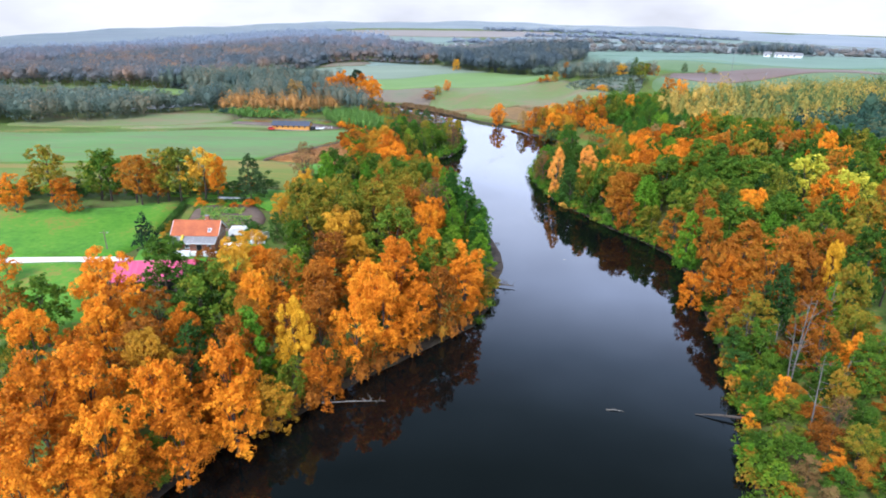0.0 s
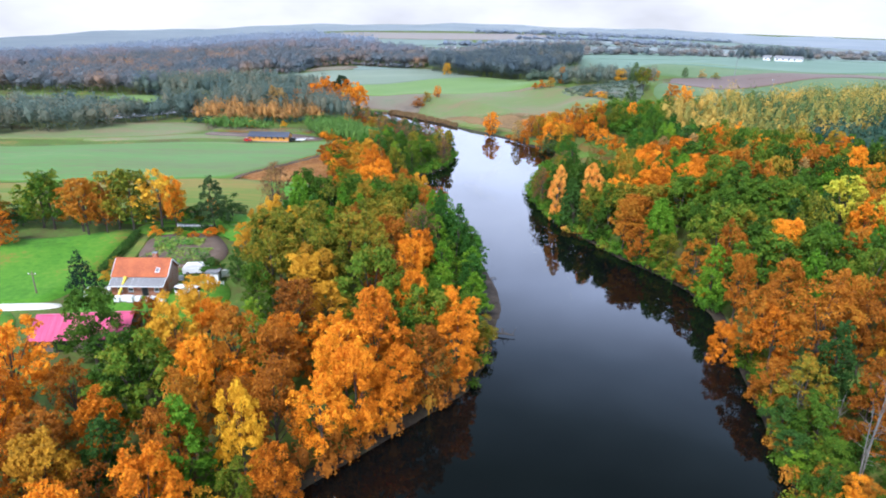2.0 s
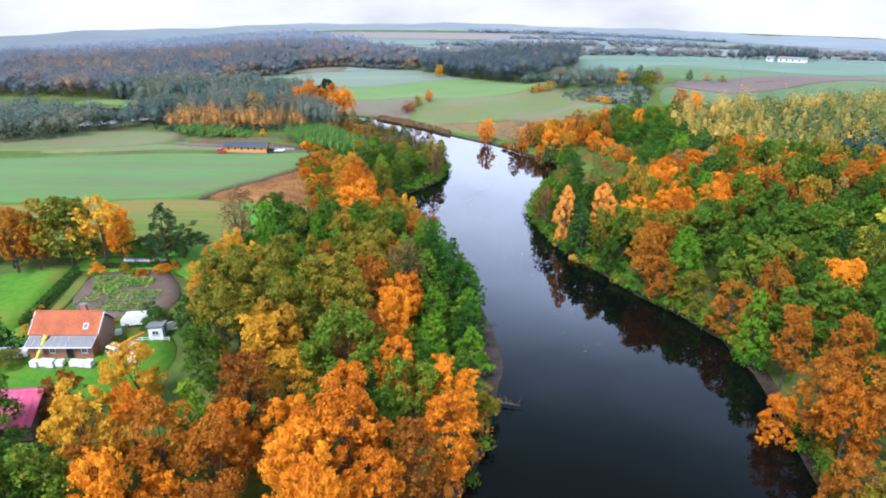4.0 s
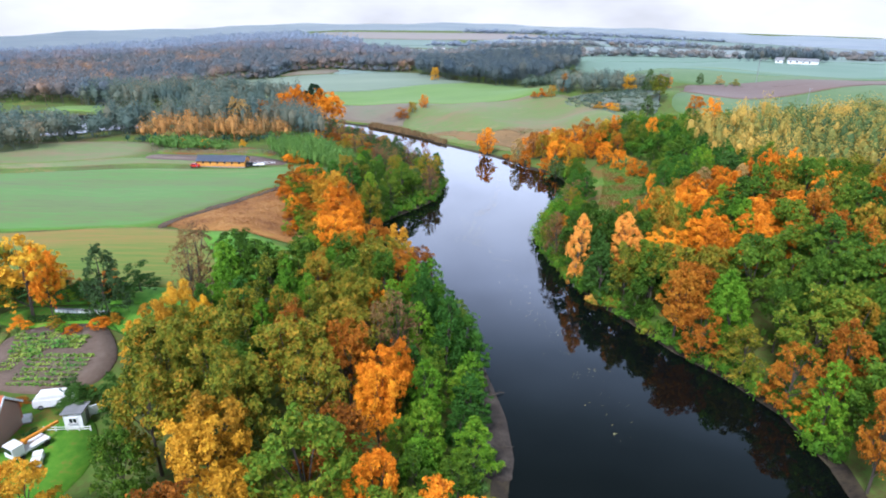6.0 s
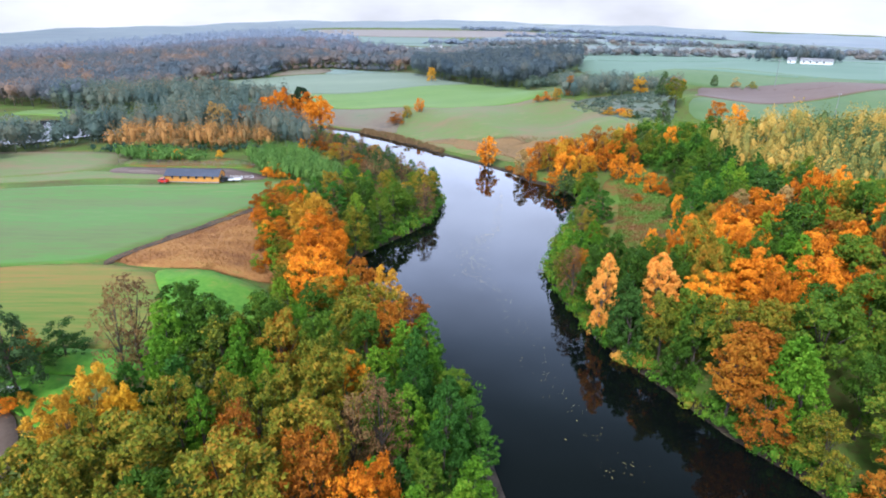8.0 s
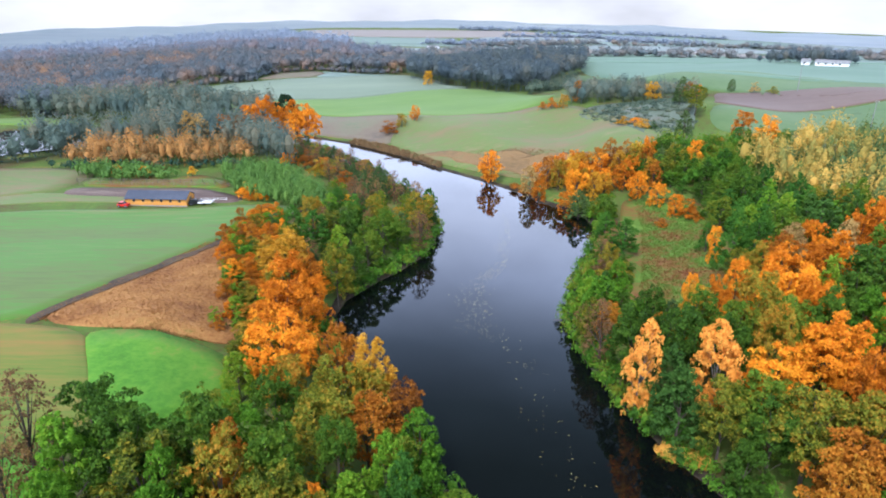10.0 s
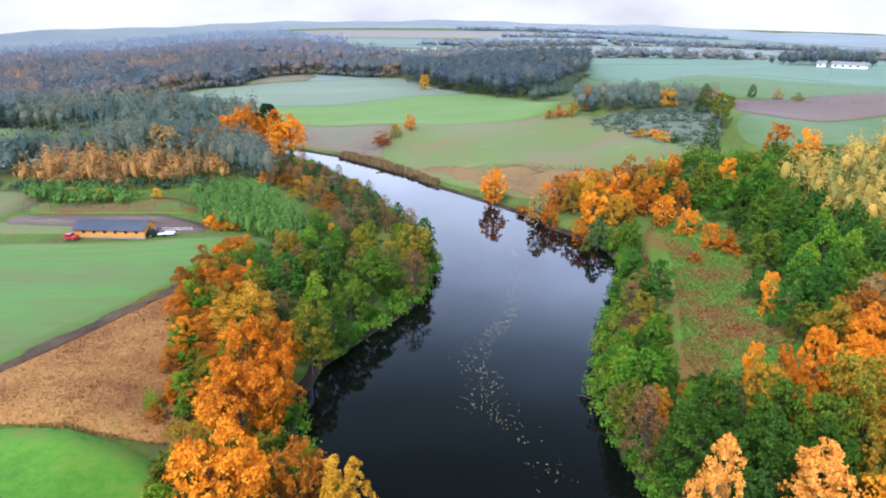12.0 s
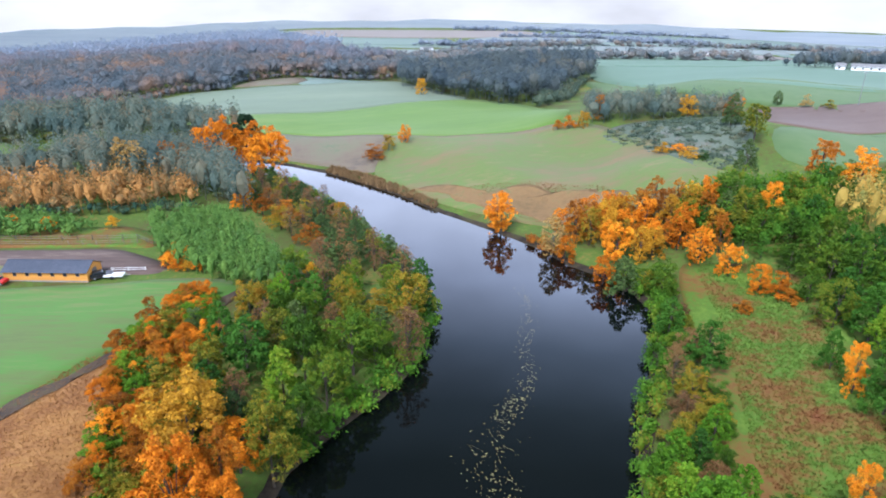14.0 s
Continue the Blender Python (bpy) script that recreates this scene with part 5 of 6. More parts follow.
# ---- distant woods ----
def wood(name, points, mat, spacing, low, high, label, seed, leaves=64, slender=0.42, size=0.75, bank=1.5, core=0.5):
    """Many small trees too far off to tell apart, in one mesh, each with its own tone."""
    rng = np.random.RandomState(seed)
    xs, ys = [p[0] for p in points], [p[1] for p in points]
    span = spacing * 0.86
    spots = []
    for j, y in enumerate(np.arange(min(ys), max(ys), span)):
        for x in np.arange(min(xs), max(xs), spacing):
            px, py = x + (j % 2) * spacing / 2 + rng.uniform(-0.4, 0.4) * spacing, y + rng.uniform(-0.4, 0.4) * span
            if within(points, px, py):
                spots.append((px, py))
    spots = np.array(spots)
    off = shore_distance(spots[:, 0], spots[:, 1])
    spots = spots[off > bank]
    z = height(spots[:, 0], spots[:, 1])
    verts, faces, tones, count = [], [], [], 0
    for (x, y), g in zip(spots, z):
        tall = rng.uniform(low, high)
        r = spacing * rng.uniform(0.5, 0.72)
        way = rng.normal(0, 1, (leaves, 3))
        way[:, 2] = np.abs(way[:, 2]) * 0.9 - 0.25 if core < 0.55 else way[:, 2] + 0.2
        way /= np.linalg.norm(way, axis=1)[:, None]
        knob = (1 + 0.25 * np.sin(way[:, 0] * 5 + x) * np.sin(way[:, 1] * 5 + y)) * rng.uniform(0.72, 1.06, leaves)
        spot = np.column_stack([way[:, 0] * r * knob, way[:, 1] * r * knob, tall * (1 - slender) + way[:, 2] * tall * slender * knob])
        v, f = tilted_leaves(rng, spot + (x, y, g), way, size * spacing * 0.26)
        verts.append(v)
        faces += (f + count).tolist()
        count += len(v)
        tone = rng.uniform(0, 1)
        tones += [tone] * len(v)
        w, t = ball((x, y, g + tall * (1 - slender)), (r * core, r * core, tall * slender * (core + 0.05)), rng)
        verts.append(w)
        faces += [tuple(i + count for i in tri) for tri in t]
        count += 12
        tones += [tone] * 12
        stem = np.array([(-0.16, 0, -0.3), (0.14, 0.1, -0.3), (0.02, -0.16, -0.3), (0, 0, tall * 0.6)]) + (x, y, g)
        verts.append(stem)
        faces += [(count, count + 1, count + 3), (count + 1, count + 2, count + 3), (count + 2, count, count + 3)]
        count += 4
        tones += [tone] * 4
    mesh = bpy.data.meshes.new(name)
    mesh.from_pydata(np.concatenate(verts).tolist(), [], faces)
    mesh.attributes.new("tone", "FLOAT", "POINT").data.foreach_set("value", tones)
    mesh.materials.append(mat)
    return tagged(new(name, mesh), label, "wood", kind="stuff")


wood("larch_row", [(-105, 292), (-92, 292), (-77, 296), (-51, 301), (-54, 312), (-64, 316), (-105, 312)], WOODLAND["larch"], 3.4, 4, 11, "row of slender orange-brown larches", 21, 110, 0.48, 0.36)
wood("larch_undergrowth", [(-108, 289), (-92, 289), (-77, 292.5), (-51, 297.5), (-51, 300), (-77, 295), (-108, 292)], WOODLAND["pinewood"], 2.2, 2, 4.5, "dark green undergrowth along the larches", 48, 40, 0.5, 0.6)
wood("green_scrub", [(-96, 280), (-84, 277), (-70, 277), (-67, 283), (-80, 289), (-96, 288)], WOODLAND["young"], 2.6, 3, 5.5, "clump of green scrub beyond the paddock fence", 40, 60, 0.5, 0.5)
wood("young_plantation", [(-55, 284), (-48, 291), (-37, 287), (-27, 271), (-16, 255), (-19, 248), (-31, 252), (-41, 259), (-49, 270)], WOODLAND["young"], 2.2, 4, 6.4, "dense plantation of young green alders", 22, 90, 0.49, 0.36)
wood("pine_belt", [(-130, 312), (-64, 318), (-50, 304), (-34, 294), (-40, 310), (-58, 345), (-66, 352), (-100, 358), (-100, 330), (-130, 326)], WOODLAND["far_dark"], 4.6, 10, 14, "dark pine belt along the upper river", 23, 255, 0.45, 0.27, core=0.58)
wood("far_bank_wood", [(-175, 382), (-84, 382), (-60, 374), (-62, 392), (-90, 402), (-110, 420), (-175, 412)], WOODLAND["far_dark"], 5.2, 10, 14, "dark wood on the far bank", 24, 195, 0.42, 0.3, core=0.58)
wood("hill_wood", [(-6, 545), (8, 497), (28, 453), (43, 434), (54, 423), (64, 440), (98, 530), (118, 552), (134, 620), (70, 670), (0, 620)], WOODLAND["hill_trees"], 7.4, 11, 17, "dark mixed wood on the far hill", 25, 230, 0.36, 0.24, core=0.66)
wood("hill_wood_skirt", [(53, 419), (58, 428), (96, 530), (112, 546), (100, 510), (66, 428)], WOODLAND["far_green"], 4.5, 4, 7, "olive bushes along the hill wood", 61, 60, 0.5, 0.4, core=0.66)
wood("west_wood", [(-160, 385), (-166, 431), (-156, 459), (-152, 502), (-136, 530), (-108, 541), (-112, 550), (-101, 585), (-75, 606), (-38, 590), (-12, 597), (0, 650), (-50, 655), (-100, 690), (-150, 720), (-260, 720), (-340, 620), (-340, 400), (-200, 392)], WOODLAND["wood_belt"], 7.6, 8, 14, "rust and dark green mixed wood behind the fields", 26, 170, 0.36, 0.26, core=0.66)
wood("far_ridge_wood", [(-340, 420), (-340, 625), (-260, 725), (-150, 725), (-100, 695), (-50, 660), (-10, 700), (-60, 800), (-150, 880), (-560, 900), (-620, 480)], WOODLAND["wood_ridge"], 11, 11, 18, "mixed wood to the west, coloured bluish for haze", 27, 84, 0.38, 0.28, core=0.66)
wood("horizon_wood", [(-560, 905), (-150, 885), (-80, 830), (-90, 980), (-240, 1290), (-1000, 1200), (-950, 560), (-640, 500)], WOODLAND["wood_rim"], 22, 12, 20, "horizon woods, coloured pale blue for haze", 60, 60, 0.5, 0.3, core=0.66)
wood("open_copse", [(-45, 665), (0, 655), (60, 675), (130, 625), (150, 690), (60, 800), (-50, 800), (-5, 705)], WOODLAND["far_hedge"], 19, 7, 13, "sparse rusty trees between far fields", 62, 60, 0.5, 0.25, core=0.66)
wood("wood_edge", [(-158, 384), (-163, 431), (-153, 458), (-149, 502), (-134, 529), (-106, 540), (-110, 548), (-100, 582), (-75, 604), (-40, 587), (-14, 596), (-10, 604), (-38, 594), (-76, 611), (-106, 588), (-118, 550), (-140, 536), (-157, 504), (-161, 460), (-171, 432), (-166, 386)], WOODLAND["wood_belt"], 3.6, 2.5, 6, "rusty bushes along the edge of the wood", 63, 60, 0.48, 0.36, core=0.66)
wood("pond_trees", [(-172, 292), (-135, 296), (-108, 309), (-103, 322), (-111, 323), (-131, 308), (-172, 302)], WOODLAND["far_dark"], 6.4, 6, 11, "dark trees before the pond", 64, 225, 0.45, 0.28, core=0.58)
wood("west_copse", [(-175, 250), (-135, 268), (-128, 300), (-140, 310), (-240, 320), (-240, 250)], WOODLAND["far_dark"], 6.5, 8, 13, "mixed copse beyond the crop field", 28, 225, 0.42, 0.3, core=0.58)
wood("birch_wood", [(87, 264), (97, 240), (104, 218), (150, 215), (260, 240), (260, 300), (190, 290), (137, 274), (105, 270)], WOODLAND["birchwood"], 3.7, 8, 12.5, "yellow birch wood on the eastern slope", 29, 120, 0.47, 0.3)
wood("pine_wood", [(110, 205), (150, 215), (195, 225), (195, 120), (125, 60), (125, 180)], WOODLAND["pinewood"], 6.0, 12, 17, "dark green pine wood on the eastern plateau", 30, 150, 0.42, 0.32, core=0.66)
wood("young_oaks", [(60, 270), (76, 258), (92, 262), (96, 278), (80, 284), (64, 280)], WOODLAND["leafy"], 3.2, 4.5, 6.5, "young green oaks below the hill", 31, 170, 0.42, 0.32)
wood("hill_thicket", [(64, 353), (82, 358), (97, 365), (108, 359), (112, 352), (120, 366), (106, 386), (84, 386), (66, 374)], WOODLAND["far_dark"], 4.2, 6, 10, "thicket along the crest of the hill", 32, 220, 0.42, 0.26, core=0.66)
wood("hill_scrub", [(66, 346), (82, 355), (97, 361), (108, 340), (100, 325), (95, 308), (86, 293), (77, 296), (74, 312), (72, 328)], WOODLAND["far_green"], 3.4, 0.5, 1.3, "low grey-green scrub on the knoll", 33, 30, 0.5, 0.5, core=0.66)


def far_hedges():
    """Lines of trees along the edges of the far fields, coloured for haze."""
    rng = np.random.RandomState(15)
    for n, (y0, y1) in enumerate(FAR_ROWS):
        for k in range(3 + n):
            x0 = rng.uniform(-0.02 if n > 1 else 0.16, 0.7) * y1
            x1 = x0 + rng.uniform(0.06, 0.22) * y1
            if n == 0 and k == 0:
                x0, x1 = 132, 300
            y = y1 - 0.12 * (y1 - y0) * 0.5
            deep = 4 + 0.012 * y
            wood("far_hedge", [(x0, y), (x1, y - 0.10 * (x1 - x0)), (x1, y + deep - 0.10 * (x1 - x0)), (x0, y + deep)], WOODLAND["far_hedge"] if n < 4 else WOODLAND["wood_rim"], 6.5 + 0.004 * y, 2.5, 8 + 0.003 * y, "hedge trees between far fields, greyed for haze", 70 + 10 * n + k, 40, 0.5, 0.36, core=0.66)


far_hedges()
wood("house_grove", [(244, 537), (260, 529), (272, 521), (286, 513), (296, 525), (270, 550), (248, 562)], WOODLAND["hill_trees"], 5, 7, 12, "grove round the white farmhouse", 36, 90, 0.45, 0.3, core=0.66)
wood("edge_thicket", [(-36, 246), (-33, 251), (-30, 250), (-24, 215), (-20, 188), (-25, 190), (-31, 206), (-37, 226)], WOODLAND["thicket"], 2.4, 1.2, 3.4, "tangled thicket of green and orange bushes", 37, 90, 0.5, 0.4)
wood("bank_thicket", [(6, 112), (9, 112), (9.8, 128), (10.5, 140), (8.8, 150), (6, 150), (7, 130)], WOODLAND["young"], 1.6, 0.7, 1.8, "green and rusty bushes above the mud", 39, 110, 0.5, 0.4)


def bank_strip(line, first, last, side, wide):
    """The strip of land along a stretch of the shore."""
    edge = [(x - side * 0.8, y) for x, y in line if first <= y <= last]
    return edge + [(x + side * wide, y + 0.5) for x, y in edge[::-1]]


wood("bank_bushes", bank_strip(SHORE_LEFT, 30, 96, -1, 4.5), WOODLAND["ember"], 2.1, 2.4, 5.8, "low orange and brown bushes hanging over water", 41, 170, 0.56, 0.34, bank=-0.9)
wood("bank_bushes", bank_strip(SHORE_LEFT, 93, 113, -1, 3.5), WOODLAND["thicket"], 2.0, 1.2, 3.5, "low green and rusty bushes at the water", 42, 130, 0.52, 0.36, bank=-0.3)
wood("bank_bushes", bank_strip(SHORE_LEFT, 148, 200, -1, 4), WOODLAND["leafy"], 2.3, 1.5, 4.5, "low green bushes hanging over the water", 43, 130, 0.52, 0.36, bank=-0.7)
wood("bank_bushes", bank_strip(SHORE_LEFT, 200, 350, -1, 4), WOODLAND["leafy"], 2.6, 1.5, 4.0, "low green bushes hanging over the water", 44, 110, 0.52, 0.38, bank=-0.7)
wood("bank_bushes", bank_strip(SHORE_RIGHT, 30, 110, 1, 4.5), WOODLAND["thicket"], 2.2, 1.2, 3.6, "low mixed bushes along the water", 45, 170, 0.54, 0.34, bank=-0.6)
wood("bank_bushes", bank_strip(SHORE_RIGHT, 110, 260, 1, 4), WOODLAND["leafy"], 2.0, 1.3, 4.0, "low green bushes hanging over the water", 46, 140, 0.52, 0.36, bank=-0.7)
wood("bank_bushes", bank_strip(SHORE_RIGHT, 262, 286, 1, 3), WOODLAND["ember"], 2.4, 1.0, 2.6, "low orange bushes along the water", 47, 110, 0.52, 0.38, bank=0.0)


# ---- the farmhouse and its yard ----
def base(x, y, turn=0.0):
    return pose(x, y, ground(x, y) + 0.2, 0, 0, turn)


def roof_slope(length, foot, ridge, thick=0.14, sheets=0):
    """A roof slope between (across, up) of foot and ridge, along x; standing seams lie proud of it."""
    bm = bmesh.new()
    (fy, fz), (ry, rz) = foot, ridge
    away = Vector((0, -(rz - fz), ry - fy)).normalized() * (1 if ry > fy else -1)
    dy, dz = away.y * thick, away.z * thick
    prism(bm, [(fy, fz), (ry, rz), (ry + dy, rz + dz), (fy + dy, fz + dz)], length)
    for i in range(sheets + 1 if sheets else 0):
        x = -length / 2 + length * i / sheets
        box(bm, (0.06, math.hypot(ry - fy, rz - fz), 0.06), (x * 0.996, (fy + ry) / 2 + dy, (fz + rz) / 2 + dz), 0, math.degrees(math.atan2(rz - fz, ry - fy)))
    return bm


def window(parent, x, y, z, wide, high, faces=-1, along_y=False):
    """A window set into a wall: frame, two panes and a sill."""
    d = 0.05 * faces
    spec = lambda size, at: (size, at) if not along_y else ((size[1], size[0], size[2]), (at[1], at[0], at[2]))
    if along_y:
        x, y = y, x
    f = part("window", boxes(spec((wide, 0.08, 0.07), (x, y + d, z + high / 2)), spec((wide, 0.08, 0.07), (x, y + d, z - high / 2)), spec((0.07, 0.08, high - 0.07), (x - wide / 2 + 0.035, y + d, z)),
                              spec((0.07, 0.08, high - 0.07), (x + wide / 2 - 0.035, y + d, z)), spec((0.05, 0.06, high - 0.07), (x, y + d, z))), WHITE, parent)
    for s in (-1, 1):
        part("pane", boxes(spec((wide / 2 - 0.1, 0.03, high - 0.1), (x + s * (wide / 4 - 0.01), y + d * 0.4, z))), GLASS, f)
    part("sill", boxes(spec((wide + 0.16, 0.16, 0.05), (x, y + d * 1.6, z - high / 2 - 0.06))), GREY, f)
    return f


def farmhouse():
    h = thing("farmhouse", base(-49.3, 120.0), "red brick farmhouse with orange tiled roof and lean-to", "house")
    part("wall", boxes(((9.0, 0.3, 3.4), (0, -2.95, 1.4))), BRICK, h)
    part("wall", boxes(((9.0, 0.3, 3.4), (0, 1.65, 1.4))), BRICK, h)
    for s in (-1, 1):
        part("gable", prism(bmesh.new(), [(-2.8, -0.3), (1.5, -0.3), (1.5, 2.95), (-0.65, 5.0), (-2.8, 2.95)], 0.3), BRICK, h).location.x = s * 4.35
    for foot, label in ((-3.3, "orange clay tile roof with mossy patches"), (2.0, "orange clay tile roof")):
        slope = part("roof", roof_slope(9.6, (foot, 2.88), (-0.65, 5.2), 0.12), TILE, h, label)
        lean = math.degrees(math.atan2(2.32, abs(-0.65 - foot))) * (1 if foot < 0 else -1)
        for i in range(12):
            k = (i + 0.5) / 12
            part("roof_strip", boxes(((9.56, 0.31, 0.05), (0, foot + (-0.65 - foot) * k, 2.88 + 2.32 * k + 0.17), 0, lean * 1.06), bevel=0.015), TILE, slope)
    part("ridge", rod(bmesh.new(), (-4.8, -0.65, 5.36), (4.8, -0.65, 5.36), 0.13, 0.13, 8), TILE, h)
    for s in (-1, 1):
        part("bargeboard", boxes(((0.08, 3.5, 0.24), (s * 4.84, -1.98, 4.1), 0, 41.2), ((0.08, 3.5, 0.24), (s * 4.84, 0.68, 4.1), 0, -41.2)), WHITE, h, "white bargeboards")
    chimney = part("chimney", boxes(((0.75, 0.6, 1.5), (1.9, -0.3, 5.5))), BRICK, h)
    part("cap", boxes(((0.9, 0.74, 0.12), (1.9, -0.3, 6.3)), bevel=0.02), GREY, chimney)
    skylight = part("roof_window", boxes(((0.7, 0.9, 0.1), (2.9, -2.45, 3.9), 0, 41.2), bevel=0.02), WHITE, h, "white roof window")
    part("pane", boxes(((0.5, 0.68, 0.03), (2.9, -2.5, 3.96), 0, 41.2)), GREY, skylight)
    # the lean-to with its glazed grey roof
    lean = part("lean_to", boxes(((8.8, 0.2, 2.1), (-0.1, -4.35, 0.95)), ((0.2, 1.3, 2.2), (-4.4, -3.7, 1.0)), ((0.2, 1.3, 2.2), (4.2, -3.7, 1.0))), BRICK, h, "low brick lean-to")
    for i in range(10):
        part("panel", roof_slope(0.88, (-5.1, 1.98), (-3.3, 2.82), 0.05), GREY, lean).location.x = -4.15 + i * 0.92
    part("rafters", roof_slope(9.3, (-5.12, 1.92), (-3.3, 2.76), 0.05, 10), WHITE, lean)
    for x in (-3.0, -1.2, 3.2):
        window(h, x, -4.46, 1.15, 0.8, 0.8)
    door = part("door", boxes(((0.95, 0.1, 1.9), (1.2, -4.48, 0.9))), DARK, h, "solid dark panel painted as a shaded doorway")
    part("frame", boxes(((0.1, 0.14, 2.0), (0.68, -4.5, 0.95)), ((0.1, 0.14, 2.0), (1.72, -4.5, 0.95)), ((1.14, 0.14, 0.1), (1.2, -4.5, 1.95))), OLDWOOD, door)
    for y, z in ((-1.7, 1.2), (0.5, 1.2), (-0.65, 3.3)):
        window(h, y, 4.5, z, 0.8, 0.9, 1, True)
    part("gutter", rod(bmesh.new(), (-4.75, -5.2, 1.95), (4.55, -5.2, 1.95), 0.07, 0.07, 6), WHITE, h)


def pink_barn():
    b = thing("barn", base(-49.8, 100.8, 6), "old barn with a bright pink sheet-metal roof", "barn")
    part("wall", boxes(((12.6, 0.25, 2.6), (0, -3.3, 1.0))), OLDWOOD, b)
    part("wall", boxes(((12.6, 0.25, 2.6), (0, 3.3, 1.0))), OLDWOOD, b)
    for s in (-1, 1):
        part("gable", prism(bmesh.new(), [(-3.2, -0.3), (3.2, -0.3), (3.2, 2.25), (0, 3.95), (-3.2, 2.25)], 0.2), OLDWOOD, b).location.x = s * 6.2
    part("roof", roof_slope(13.6, (-4.1, 1.95), (0, 4.1), 0.07, 17), PINK, b)
    part("roof", roof_slope(13.6, (4.1, 1.95), (0, 4.1), 0.07, 17), PINK, b)
    part("ridge", boxes(((13.6, 0.36, 0.07), (0, 0, 4.2)), bevel=0.02), PINK, b)
    for x in (-2.6, 2.4):
        part("door", boxes(((2.2, 0.12, 1.9), (x, -3.46, 0.9))), DARK, b, "solid dark panel painted as a shaded barn doorway")


def garden_shed():
    s = thing("garden_shed", base(-38.6, 121.9, 8), "small white garden shed with a grey roof", "shed")
    part("body", boxes(((2.0, 2.3, 1.9), (0, 0, 0.85)), bevel=0.03), WHITE, s)
    part("roof", boxes(((2.4, 2.8, 0.12), (0, 0, 1.98), 0, -6), bevel=0.02), GREY, s, "weathered grey flat roof")
    window(s, 0.0, -1.18, 1.1, 0.9, 0.7)
    part("door", boxes(((0.06, 0.8, 1.6), (1.03, 0.3, 0.75))), GREY, s)
    b = thing("white_board", base(-36.9, 123.2, 30), "large white board leaning beside the shed", "board")
    part("panel", boxes(((1.5, 0.08, 1.7), (0, 0, 1.0), 0, 20), bevel=0.01), WHITE, b)
    part("prop", rod(bmesh.new(), (0, 0.75, -0.2), (0, 0.2, 1.3), 0.04, 0.04), OLDWOOD, b)


def rail_fence(name, a, b, gap, label, mat, high=1.0):
    (ax, ay), (bx, by) = a, b
    n = max(2, int(math.hypot(bx - ax, by - ay) / gap))
    f = thing(name, pose(ax, ay, ground(ax, ay)), label, "fence")
    spots = [(ax + (bx - ax) * i / n, ay + (by - ay) * i / n) for i in range(n + 1)]
    level = [ground(x, y) - ground(ax, ay) for x, y in spots]
    for (x, y), z in zip(spots, level):
        part("post", rod(bmesh.new(), (x - ax, y - ay, z - 0.3), (x - ax, y - ay, z + high + 0.2), 0.07, 0.06, 6), mat, f)
    for share in (0.5, 0.95):
        for i in range(n):
            (x0, y0), (x1, y1) = spots[i], spots[i + 1]
            part("rail", rod(bmesh.new(), (x0 - ax, y0 - ay, level[i] + high * share + 0.1), (x1 - ax, y1 - ay, level[i + 1] + high * share + 0.1), 0.045, 0.045, 5), mat, f)


def car_shape(long, wide, tall):
    """A car body with bonnet, raked screens and cabin, nose along +x."""
    h, l = tall, long / 2
    bm = bmesh.new()
    prism(bm, [(-l, 0.25), (l, 0.25), (l, 0.62 * h), (l * 0.5, 0.68 * h), (-l * 0.95, 0.7 * h), (-l, 0.6 * h)], wide)
    bmesh.ops.rotate(bm, verts=bm.verts, cent=(0, 0, 0), matrix=Matrix.Rotation(radians(-90), 3, "Z"))
    bmesh.ops.bevel(bm, geom=list(bm.edges), offset=0.07, segments=2, affect="EDGES")
    return bm


def car(x, y, turn, mat, label, long=4.1, tall=1.5, van=False):
    c = thing("car", base(x, y, turn), label, "car")
    part("body", car_shape(long, 1.7, tall), mat, c)
    cabin = bmesh.new()
    l = long / 2
    prism(cabin, [(-l * 0.9, 0.66 * tall), (l * (0.75 if van else 0.42), 0.66 * tall), (l * (0.6 if van else 0.12), tall), (-l * 0.72, tall)], 1.5)
    bmesh.ops.rotate(cabin, verts=cabin.verts, cent=(0, 0, 0), matrix=Matrix.Rotation(radians(-90), 3, "Z"))
    bmesh.ops.bevel(cabin, geom=list(cabin.edges), offset=0.08, segments=2, affect="EDGES")
    part("cabin", cabin, GLASS if not van else mat, c)
    part("roof_panel", boxes(((long * 0.4, 1.35, 0.05), (-l * 0.3, 0, tall + 0.005)), bevel=0.015), mat, c)
    for sx in (-1, 1):
        for sy in (-1, 1):
            w = part("wheel", rod(bmesh.new(), (sx * l * 0.62, sy * 0.72, 0.3), (sx * l * 0.62, sy * 0.88, 0.3), 0.31, 0.31, 14), RUBBER, c)
            part("rim", rod(bmesh.new(), (sx * l * 0.62, sy * 0.86, 0.3), (sx * l * 0.62, sy * 0.9, 0.3), 0.18, 0.18, 10), GREY, w)


def wrapped_pallet(x, y, turn, tall):
    p = thing("wrapped_pallet", base(x, y, turn), "white wrapped pallet of building blocks", "pallet", "pallets in front of the house")
    part("load", boxes(((1.0, 0.9, tall), (0, 0, 0.14 + tall / 2)), bevel=0.06), WHITE, p)
    part("pallet_base", boxes(*[((1.1, 0.12, 0.12), (0, d, 0.06)) for d in (-0.4, 0, 0.4)]), OLDWOOD, p)


